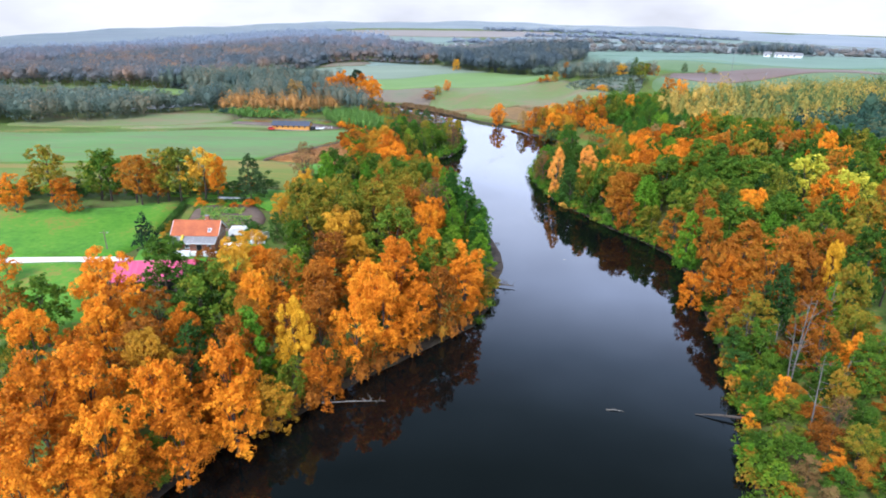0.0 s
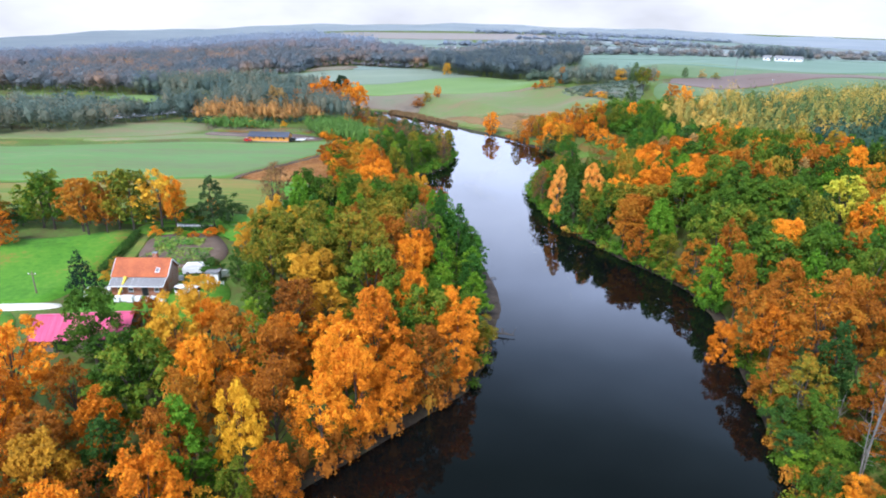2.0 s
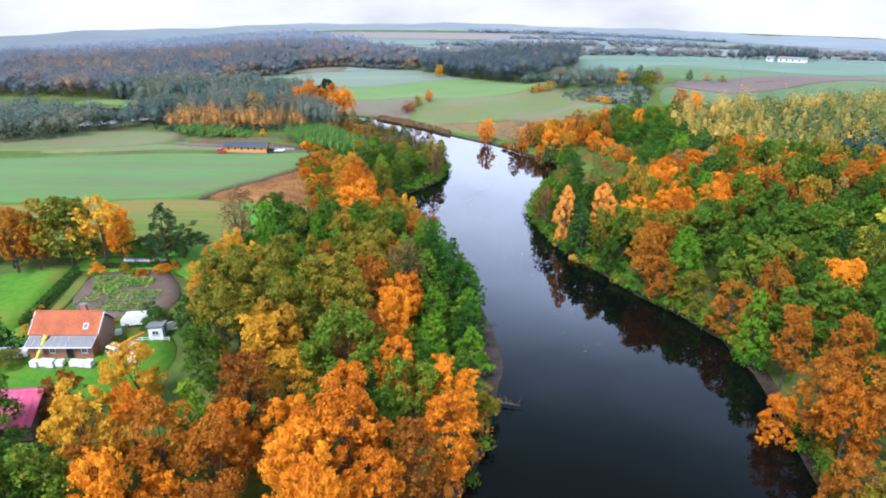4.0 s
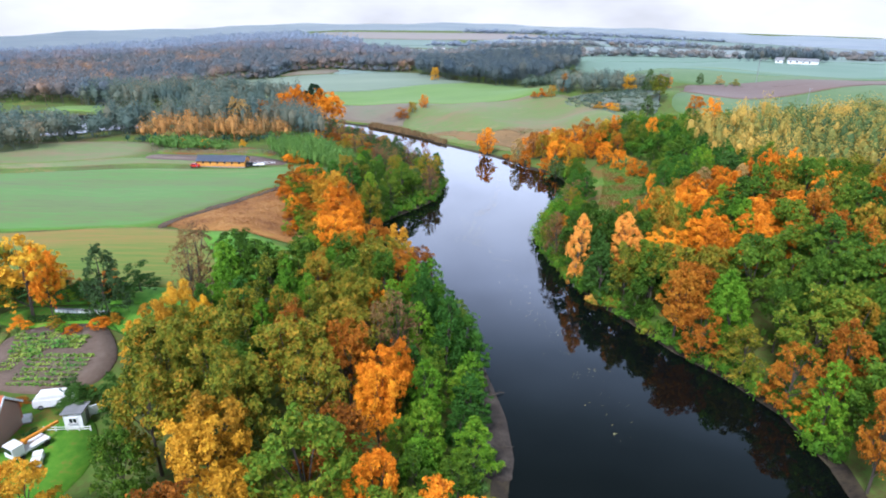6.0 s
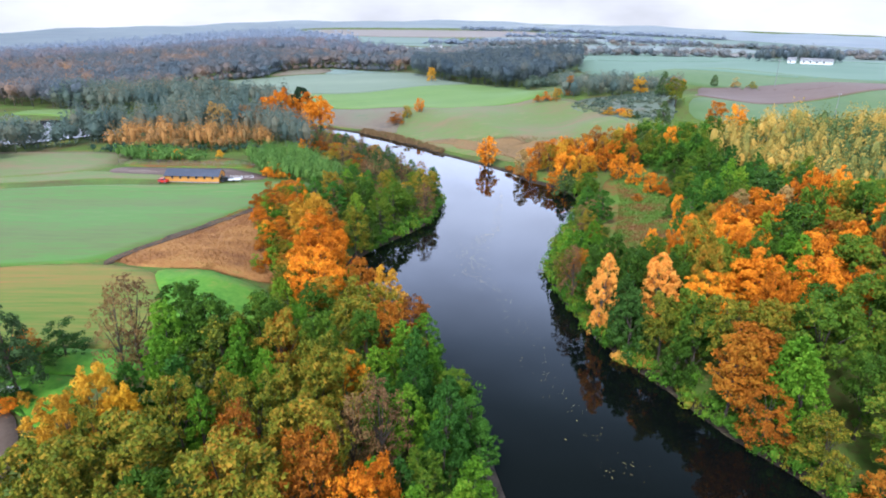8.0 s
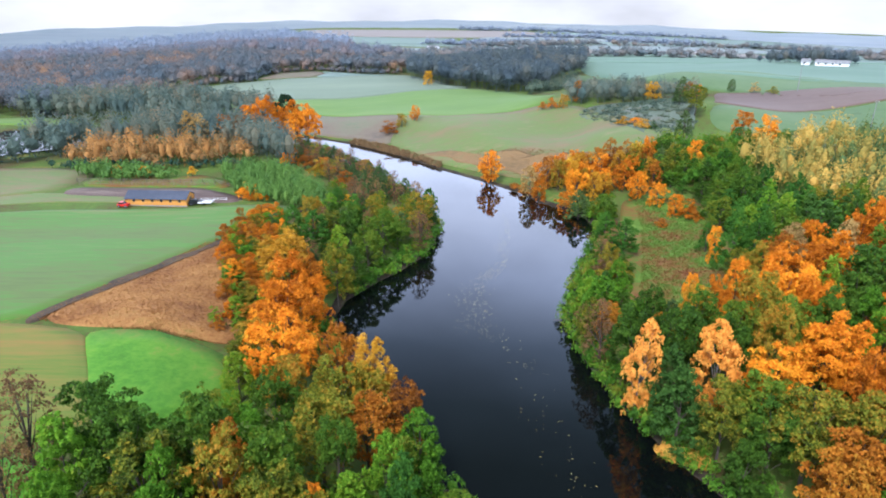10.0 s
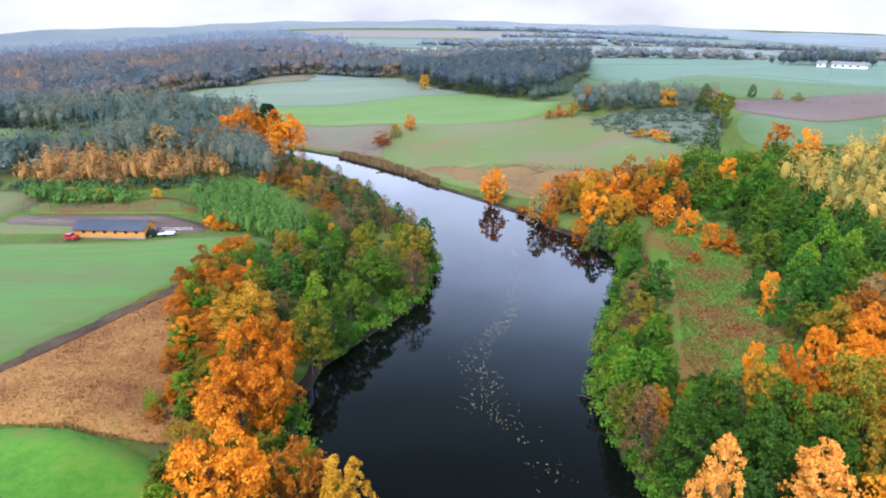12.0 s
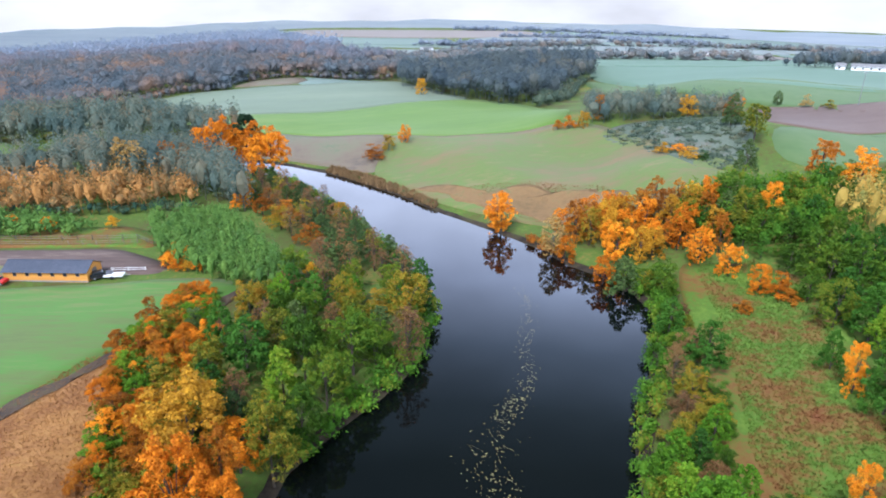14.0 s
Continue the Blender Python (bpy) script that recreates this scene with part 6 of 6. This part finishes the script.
def beehive(x, y, turn):
    h = thing("beehive", base(x, y, turn), "small white box beehive in a row", "beehive", "beehives at the garden end")
    part("box", boxes(((0.5, 0.5, 0.5), (0, 0, 0.42)), bevel=0.02), WHITE, h)
    part("lid", boxes(((0.58, 0.58, 0.1), (0, 0, 0.73)), bevel=0.02), GREY, h)
    part("stand", boxes(((0.46, 0.46, 0.3), (0, 0, 0.02))), OLDWOOD, h)


def flatbed():
    t = thing("lift_truck", base(-41.0, 117.4, 62), "white lift truck with an orange folding arm", "truck")
    part("bed", boxes(((3.4, 1.7, 0.25), (-0.4, 0, 0.75)), bevel=0.03), WHITE, t)
    part("cab", boxes(((1.3, 1.7, 1.5), (-2.1, 0, 1.2)), bevel=0.1), WHITE, t)
    part("windscreen", boxes(((0.05, 1.4, 0.6), (-2.77, 0, 1.5))), GLASS, t)
    arm = part("arm", boxes(((4.2, 0.28, 0.3), (0.9, 0.2, 1.5), 0, 0)), ORANGE_PAINT, t, "orange folding arm")
    part("joint", rod(bmesh.new(), (-0.9, -0.1, 1.4), (-0.9, 0.5, 1.4), 0.24, 0.24, 10), ORANGE_PAINT, arm)
    for sx in (-1.9, 0.8):
        for sy in (-0.75, 0.75):
            part("wheel", rod(bmesh.new(), (sx, sy - 0.1, 0.38), (sx, sy + 0.1, 0.38), 0.38, 0.38, 14), RUBBER, t)


farmhouse()
pink_barn()
garden_shed()
flatbed()
rail_fence("garden_fence", (-41.6, 120.2), (-36.4, 120.4), 1.2, "low white rail fence before the shed", WHITE, 0.7)
rng = np.random.RandomState(11)
for i in range(7):
    wrapped_pallet(-51.7 + i * 1.08 + (0.8 if i > 3 else 0), 113.3 + rng.uniform(-0.2, 0.2), rng.uniform(-8, 8), rng.uniform(0.7, 1.0))
for x, y in ((-39.6, 115.6), (-39.2, 114.5), (-44.6, 122.0)):
    wrapped_pallet(x, y, 20, 0.7)
for i in range(12):
    beehive(-55.4 + i * 0.76, 148.6 - i * 0.08, rng.uniform(-6, 6))
car(-56.2, 115.4, 20, WHITE, "white car parked beside the farmhouse")
car(-43.0, 125.3, 10, WHITE, "white van parked behind the farmhouse", 4.6, 1.9, True)
hose = thing("yellow_chute", base(-51.9, 115.2), "long yellow rubble chute hanging from the roof", "chute")
part("tube", rod(bmesh.new(), (0.5, 1.0, 3.1), (-0.2, -1.2, 0.4), 0.22, 0.22, 10), YELLOW, hose)
part("collar", rod(bmesh.new(), (0.52, 1.06, 3.18), (0.45, 0.84, 2.9), 0.3, 0.3, 10), YELLOW, hose)


def utility_pole(x, y, tall, mat, label):
    p = thing("utility_pole", pose(x, y, ground(x, y)), label, "pole")
    part("shaft", rod(bmesh.new(), (0, 0, -0.5), (0, 0, tall), 0.14, 0.09, 8), mat, p)
    part("crossarm", boxes(((1.4, 0.1, 0.1), (0, 0, tall - 0.5))), mat, p)
    for s in (-0.6, 0.6):
        part("insulator", rod(bmesh.new(), (s, 0, tall - 0.45), (s, 0, tall - 0.25), 0.05, 0.04, 6), WHITE, p)


utility_pole(-66.8, 115.8, 4.2, OLDWOOD, "grey wooden utility pole by the drive")
utility_pole(163, 366, 12, GREY, "thin pale utility pole on the plateau")
utility_pole(150, 300, 10, GREY, "thin pale utility pole beyond the wood")


# ---- the garden ----
def leafy_rows(name, rows_at, mat, label, seed, per=46, size=0.2, tall=0.35, category="vegetables"):
    """Rows of small leafy plants between two ends."""
    rng = np.random.RandomState(seed)
    verts, faces, count = [], [], 0
    for (ax, ay), (bx, by) in rows_at:
        k = rng.uniform(0, 1, per)
        x = ax + (bx - ax) * k + rng.normal(0, 0.14, per)
        y = ay + (by - ay) * k + rng.normal(0, 0.14, per)
        z = height(x, y) + 0.36 + rng.uniform(0, tall, per)
        v, f = tilted_leaves(rng, np.column_stack([x, y, z]), np.tile((0, -0.2, 1.0), (per, 1)), size)
        verts.append(v)
        faces += (f + count).tolist()
        count += len(v)
    return tagged(mesh_object(name, np.concatenate(verts), faces, mat), label, category, kind="stuff")


leafy_rows("vegetable_rows", [((-56 + 0.9 * i, 131 + 0.5 * i), (-52.5 + 0.9 * i, 139.5 + 0.3 * i)) for i in range(4)], CABBAGE, "dark green leek rows in brown soil", 51, 90, 0.2)
leafy_rows("vegetable_rows", [((-51.5, 129.2 + 1.1 * i), (-43.5, 129.0 + 1.15 * i)) for i in range(7)], CABBAGE, "green and yellow vegetable beds", 52, 150, 0.2)
leafy_rows("vegetable_rows", [((-57.5 + 0.5 * i, 141.2 - 1.1 * i), (-51.5, 141.8 - 1.1 * i)) for i in range(6)], CABBAGE, "weedy green garden beds", 54, 120, 0.22)
leafy_rows("vegetable_rows", [((-50.5, 138 + 1.2 * i), (-46.5, 138.2 + 1.2 * i)) for i in range(3)], CABBAGE, "ragged green vegetable beds", 53, 110, 0.26, 0.6)


def clipped_hedge(a, b, label, seed, wide=1.1, tall=1.3):
    """A clipped hedge: a dense box of leaves along a line."""
    rng = np.random.RandomState(seed)
    (ax, ay), (bx, by) = a, b
    long = math.hypot(bx - ax, by - ay)
    n = int(long * 150)
    k = rng.uniform(0, 1, n)
    face = rng.randint(0, 3, n)
    across = np.where(face == 0, rng.uniform(-0.5, 0.5, n), np.where(face == 1, -0.5, 0.5)) * wide + rng.normal(0, 0.06, n)
    up = np.where(face == 0, tall, rng.uniform(0, tall, n)) + rng.normal(0, 0.07, n)
    nx, ny = -(by - ay) / long, (bx - ax) / long
    x, y = ax + (bx - ax) * k + nx * across, ay + (by - ay) * k + ny * across
    normal = np.column_stack([nx * across, ny * across, np.where(face == 0, 1.0, 0.15)])
    v, f = tilted_leaves(rng, np.column_stack([x, y, height(x, y) + up]), normal, 0.16)
    ob = tagged(mesh_object("hedge", v, f, LEAVES["dark"]), label, "hedge")
    return ob


clipped_hedge((-62.0, 144.0), (-60.2, 124.5), "clipped dark green hedge along the garden", 55)
clipped_hedge((-58.0, 145.6), (-45.0, 147.0), "low clipped hedge before the beehives", 56, 1.0, 1.0)
GARDEN = [("orange", -58.2, 143.8, 2.4, 1.6), ("orange", -49.8, 142.2, 2.2, 1.4), ("orange", -46.8, 144.0, 2.6, 1.8), ("amber", -45.0, 145.6, 2.2, 1.3),
          ("olive", -53.5, 144.4, 1.8, 1.7), ("lime", -51.6, 143.2, 1.6, 1.3), ("rust", -55.6, 125.6, 2.4, 2.0), ("orange", -53.4, 126.2, 2.0, 1.5),
          ("dark", -41.6, 126.6, 3.4, 2.0), ("dark", -43.4, 125.6, 2.6, 1.5), ("amber", -39.8, 127.4, 1.8, 1.0), ("dark", -42.2, 118.8, 2.0, 1.3),
          ("olive", -58.4, 126.5, 2.6, 1.6), ("amber", -57.8, 121.6, 2.2, 1.3), ("rust", -47.4, 125.2, 1.8, 1.4)]
for kind, x, y, tall, radius in GARDEN:
    tree(kind, x, y, tall, radius, rng, False)
for i in range(16):
    x = -112 + 4.3 * i + rng.uniform(-0.8, 0.8)
    tree(("dark", "olive", "rust", "lime", "olive")[i % 5], x, 152.5 + 0.05 * (x + 60) + rng.uniform(-0.8, 0.8), rng.uniform(2.2, 4.2), rng.uniform(1.6, 2.4), rng, False)


# ---- the long barn ----
def long_barn():
    b = thing("long_barn", base(-62.6, 257.4, -3) @ Matrix.Diagonal((0.84, 0.92, 0.95, 1)), "long orange timber stable with dark roof", "stable")
    part("wall", boxes(((18.4, 0.2, 2.3), (0, -2.6, 0.9))), TIMBER, b)
    part("wall", boxes(((18.4, 0.2, 2.3), (0, 2.6, 0.9))), TIMBER, b)
    for s in (-1, 1):
        part("gable", prism(bmesh.new(), [(-2.5, -0.2), (2.5, -0.2), (2.5, 2.05), (0, 3.2), (-2.5, 2.05)], 0.2), TIMBER, b).location.x = s * 9.1
    part("roof", roof_slope(18.9, (-3.1, 1.82), (0, 3.3), 0.1), SLATE, b)
    part("roof", roof_slope(18.9, (3.1, 1.82), (0, 3.3), 0.1), SLATE, b)
    part("ridge", boxes(((18.9, 0.3, 0.08), (0, 0, 3.42)), bevel=0.02), SLATE, b)
    for i in range(6):
        x = -6.6 + i * 2.75
        w = part("window", boxes(((0.8, 0.08, 0.07), (x, -2.72, 1.7)), ((0.8, 0.08, 0.07), (x, -2.72, 1.04)), ((0.07, 0.08, 0.6), (x - 0.37, -2.72, 1.37)), ((0.07, 0.08, 0.6), (x + 0.37, -2.72, 1.37))), OLDWOOD, b)
        part("pane", boxes(((0.66, 0.04, 0.58), (x, -2.71, 1.37))), DARK, w, "dark stable window")
    part("door", boxes(((0.06, 1.6, 2.0), (9.23, 0, 0.9))), OLDWOOD, b)
    part("plinth", boxes(((18.5, 0.26, 0.3), (0, -2.62, 0.0))), GREY, b)


long_barn()
car(-70.2, 253.6, -5, RED, "red car parked at the stable", 2.6, 1.2)
car(-53.4, 256.4, 25, DARK, "dark car parked at the stable gable", 3.8, 1.4)
trailer = thing("trailer", base(-51.0, 256.3, 5), "low white trailer parked beside the stable", "trailer")
part("bed", boxes(((3.4, 1.7, 0.3), (0, 0, 0.6)), bevel=0.04), WHITE, trailer)
part("drawbar", boxes(((1.2, 0.1, 0.1), (2.2, 0, 0.5))), GREY, trailer)
for s in (-0.8, 0.8):
    part("wheel", rod(bmesh.new(), (-0.2, s - 0.1, 0.32), (-0.2, s + 0.1, 0.32), 0.32, 0.32, 12), RUBBER, trailer)
rail_fence("paddock_fence", (-90, 271.5), (-54, 274), 2.6, "grey wooden paddock fence behind the stable", OLDWOOD)
rail_fence("yard_rail", (-53, 259.5), (-46.5, 259.3), 2.2, "white rail beside the stable", WHITE, 0.8)


# ---- the white farm on the plateau ----
def white_farm(x, y, turn, long, label):
    f = thing("farm_building", base(x, y, turn), label, "house")
    for s in (-1, 1):
        part("wall", boxes(((long, 0.3, 2.8), (0, s * 3.6, 1.1))), WHITE, f)
        part("gable", prism(bmesh.new(), [(-3.4, -0.3), (3.4, -0.3), (3.4, 2.4), (0, 3.7), (-3.4, 2.4)], 0.3), WHITE, f).location.x = s * (long / 2 - 0.15)
        part("roof", roof_slope(long + 0.8, (s * 4.1, 2.15), (0, 3.85), 0.12), GREY, f)
    for i in range(int(long / 4)):
        wx = -long / 2 + 2 + i * 4
        w = part("window", boxes(((1.3, 0.08, 0.1), (wx, -3.78, 2.0)), ((1.3, 0.08, 0.1), (wx, -3.78, 0.9)), ((0.1, 0.08, 1.0), (wx - 0.6, -3.78, 1.45)), ((0.1, 0.08, 1.0), (wx + 0.6, -3.78, 1.45))), WHITE, f)
        part("pane", boxes(((1.1, 0.06, 1.0), (wx, -3.77, 1.45))), DARK, w)


white_farm(270, 511, -36, 19, "long white farm building with a grey roof")
white_farm(258, 520, -36, 5, "small white farm outbuilding")
white_farm(60, 905, 0, 16, "distant white farmhouse on the plain")
white_farm(20, 930, 20, 14, "distant white farmhouse on the plain")
white_farm(330, 840, -20, 18, "distant white farmhouse on the plain")


# ---- the water's edge ----
def branches(name, a, b, mat, label, seed, twigs=7, thick=0.16, category="fallen tree", twig=1.6):
    (ax, ay, az), (bx, by, bz) = a, b
    rng = np.random.RandomState(seed)
    t = thing(name, pose(ax, ay, az), label, category)
    end = Vector((bx - ax, by - ay, bz - az))
    part("stem", rod(rod(bmesh.new(), (0, 0, 0), end * 0.55 + Vector((0, 0.1, 0.1)), thick, thick * 0.7, 7), end * 0.55 + Vector((0, 0.1, 0.1)), end, thick * 0.7, thick * 0.25, 6), mat, t)
    for i in range(twigs):
        k = rng.uniform(0.25, 0.95)
        s = end * k + Vector((0, 0.1, 0.1))
        e = s + Vector((rng.uniform(-1, 1), rng.uniform(-1, 1), rng.uniform(0.1, 1.0))).normalized() * twig * rng.uniform(0.5, 1.2)
        part("branch", rod(bmesh.new(), s, e, thick * 0.35, thick * 0.1, 5), mat, t)


branches("fallen_tree", (-17.5, 70.2, 0.7), (-7.0, 71.9, 0.2), PALE_BARK, "pale fallen tree reaching into the water", 61, 9, 0.11, "fallen tree", 1.1)
branches("driftwood", (11.0, 110.4, 0.4), (14.6, 109.6, 0.35), BARK, "dark tangle of driftwood at the bank", 62, 11, 0.16, "driftwood", 1.3)
branches("driftwood", (11.2, 121.6, 0.3), (13.6, 122.0, 0.2), BARK, "dark stick lying in the mud", 63, 4, 0.1, "driftwood", 0.7)
branches("driftwood", (12.0, 133.0, 0.2), (13.8, 133.8, 0.1), BARK, "dark stick lying in the mud", 64, 4, 0.1, "driftwood", 0.7)
branches("fallen_tree", (40.6, 68.3, 0.7), (34.8, 69.9, 0.05), BARK, "dark fallen trunk sloping into the river", 65, 3, 0.2, "fallen tree", 0.8)
branches("driftwood", (23.0, 70.7, 0.04), (25.4, 70.3, 0.04), PALE_BARK, "pale stick floating on the river", 66, 2, 0.09, "driftwood", 0.4)
branches("driftwood", (28.3, 196.6, 0.4), (26.6, 197.8, 0.2), BARK, "dark branch sticking out of the water", 67, 4, 0.1, "driftwood", 0.8)
for x, y, tall, lean, seed in ((49.5, 74.5, 14, 0.3, 71), (47.5, 65.4, 10.5, -0.3, 72), (52.2, 69.8, 8, 2.0, 73), (49.9, 75.6, 13, 1.5, 74), (49.6, 80.5, 7, 0.4, 75), (48.9, 86.3, 6, -0.8, 76), (48.2, 73.0, 11, -0.6, 77), (57.2, 82.0, 12, 0.6, 78)):
    branches("dead_birch", (x, y, ground(x, y) - 0.3), (x + lean, y + 0.4, ground(x, y) + tall), PALE_BARK, "bare pale dead birch trunk", seed, 14, 0.10, "dead tree", 2.2)


def tufts(name, spots, mat, label, seed, tall, wide, category="grass"):
    """Upright blades in bunches of three."""
    rng = np.random.RandomState(seed)
    n = len(spots)
    z = height(spots[:, 0], spots[:, 1])
    z = np.maximum(z, 0.0)
    verts, faces = [], []
    for b in range(3):
        a = rng.uniform(0, 6.28, n)
        h = tall * rng.uniform(0.5, 1.3, n)
        w = wide * rng.uniform(0.6, 1.3, n)
        side = np.column_stack([np.cos(a), np.sin(a), np.zeros(n)])
        root = np.column_stack([spots, z + 0.1])
        tip = root + np.column_stack([rng.normal(0, 0.35, n) * tall, rng.normal(0, 0.35, n) * tall, h])
        quad = np.stack([root - side * w[:, None], root + side * w[:, None], tip + side * w[:, None] * 0.5, tip - side * w[:, None] * 0.3], 1).reshape(-1, 3)
        faces += (np.arange(4 * n).reshape(-1, 4) + 4 * n * b).tolist()
        verts.append(quad)
    return tagged(mesh_object(name, np.concatenate(verts), faces, mat), label, category, kind="stuff")


def spots_in(points, n, seed):
    rng = np.random.RandomState(seed)
    xs, ys = [p[0] for p in points], [p[1] for p in points]
    found = []
    while len(found) < n:
        x, y = rng.uniform(min(xs), max(xs)), rng.uniform(min(ys), max(ys))
        if within(points, x, y):
            found.append((x, y))
    return np.array(found)


tufts("reed_tussocks", spots_in([(32.4, 163.4), (33.6, 164.2), (38.0, 161.4), (37.4, 159.8), (33.6, 161.8)], 1100, 81), REED, "pale orange reed clump at the bank", 81, 0.8, 0.1, "reeds")
tufts("dry_reeds", spots_in([(-55, 188), (-47.5, 207), (-41, 226), (-37, 226), (-31, 205), (-24, 187), (-25, 185), (-37, 184.5), (-47, 186)], 13000, 82), DRY, "flattened dry brown reeds", 82, 0.3, 0.06, "reeds")
tufts("clearing_grass", spots_in([(61, 260), (57, 243), (50, 221), (44, 205), (43, 188), (54, 184), (62, 210), (70, 232), (75, 248), (71, 257)], 8000, 83), CLEARING, "coarse green and brown grass tussocks", 83, 0.42, 0.14)
tufts("bank_reeds", spots_in([(-24, 345.5), (-12, 333), (0, 320), (10, 306), (12, 308), (2, 323), (-9, 337), (-22, 349)], 900, 84), RUSTY, "rusty reeds along the far bank", 84, 0.9, 0.25, "reeds")


tufts("sedge_tussocks", spots_in([(56, 290), (44, 285), (34, 290), (26, 299), (12, 314), (22, 316), (40, 310), (54, 302)], 2600, 85), RUSTY, "rusty sedge tussocks on the river slope", 85, 0.5, 0.14, "sedge")


def flecks(name, spots, mat, label, seed, size):
    rng = np.random.RandomState(seed)
    n = len(spots)
    centres = np.column_stack([spots, np.full(n, 0.012)])
    a = rng.uniform(0, 6.28, n)
    s = size * rng.uniform(0.4, 1.5, n)
    u, v = np.column_stack([np.cos(a), np.sin(a), np.zeros(n)]) * s[:, None], np.column_stack([-np.sin(a), np.cos(a), np.zeros(n)]) * (s * 0.6)[:, None]
    quads = np.stack([centres + u, centres + v, centres - u, centres - v], 1).reshape(-1, 3)
    return tagged(mesh_object(name, quads, np.arange(4 * n).reshape(-1, 4), mat), label, "leaves", kind="stuff")


drift = []
DRIFT_LINE = [(25.7, 257), (24.6, 243), (22.2, 234), (21.6, 225), (19.4, 219.4), (16.9, 217.3), (15.1, 212.5), (13.3, 206.8), (14.4, 202.5), (13.1, 197.8), (16, 192), (20, 184), (19.2, 172), (21, 160), (24, 150), (27, 138), (28, 124)]
for (ax, ay), (bx, by) in zip(DRIFT_LINE, DRIFT_LINE[1:]):
    for _ in range(70 if ay > 195 else 26):
        k = rng.uniform(0, 1)
        drift.append((ax + (bx - ax) * k + rng.normal(0, 0.7 if ay > 216 else 1.7), ay + (by - ay) * k + rng.normal(0, 1.2)))
flecks("drifting_leaves", np.array(drift), FLOATING, "drift of fallen leaves floating on the river", 91, 0.085)
float_white = thing("float", pose(36.3, 219.1, 0.05), "small white float lying on the river", "float")
part("body", boxes(((0.6, 0.3, 0.16), (0, 0, 0)), bevel=0.06), WHITE, float_white)


def paddock_fence(ax, ay, bx, by, count):
    """Posts with two rails, following the ground."""
    f = thing("fence", pose(ax, ay, ground(ax, ay)), "weathered post-and-rail fence round the paddock", "fence")
    spots = [(ax + (bx - ax) * i / count, ay + (by - ay) * i / count) for i in range(count + 1)]
    z0 = ground(ax, ay)
    local = [Vector((x - ax, y - ay, ground(x, y) - z0 + 0.2)) for x, y in spots]
    for p in local:
        part("post", rod(bmesh.new(), p - Vector((0, 0, 0.6)), p + Vector((0, 0, 1.25)), 0.08, 0.07, 6), BARK, f)
    for p, q in zip(local, local[1:]):
        for up in (0.55, 1.05):
            part("rail", rod(bmesh.new(), p + Vector((0, -0.09, up)), q + Vector((0, -0.09, up)), 0.05, 0.05, 5), PALE_BARK, f)


paddock_fence(-92, 274.4, -55, 276.5, 12)
paddock_fence(-54.6, 276.4, -45, 268, 4)
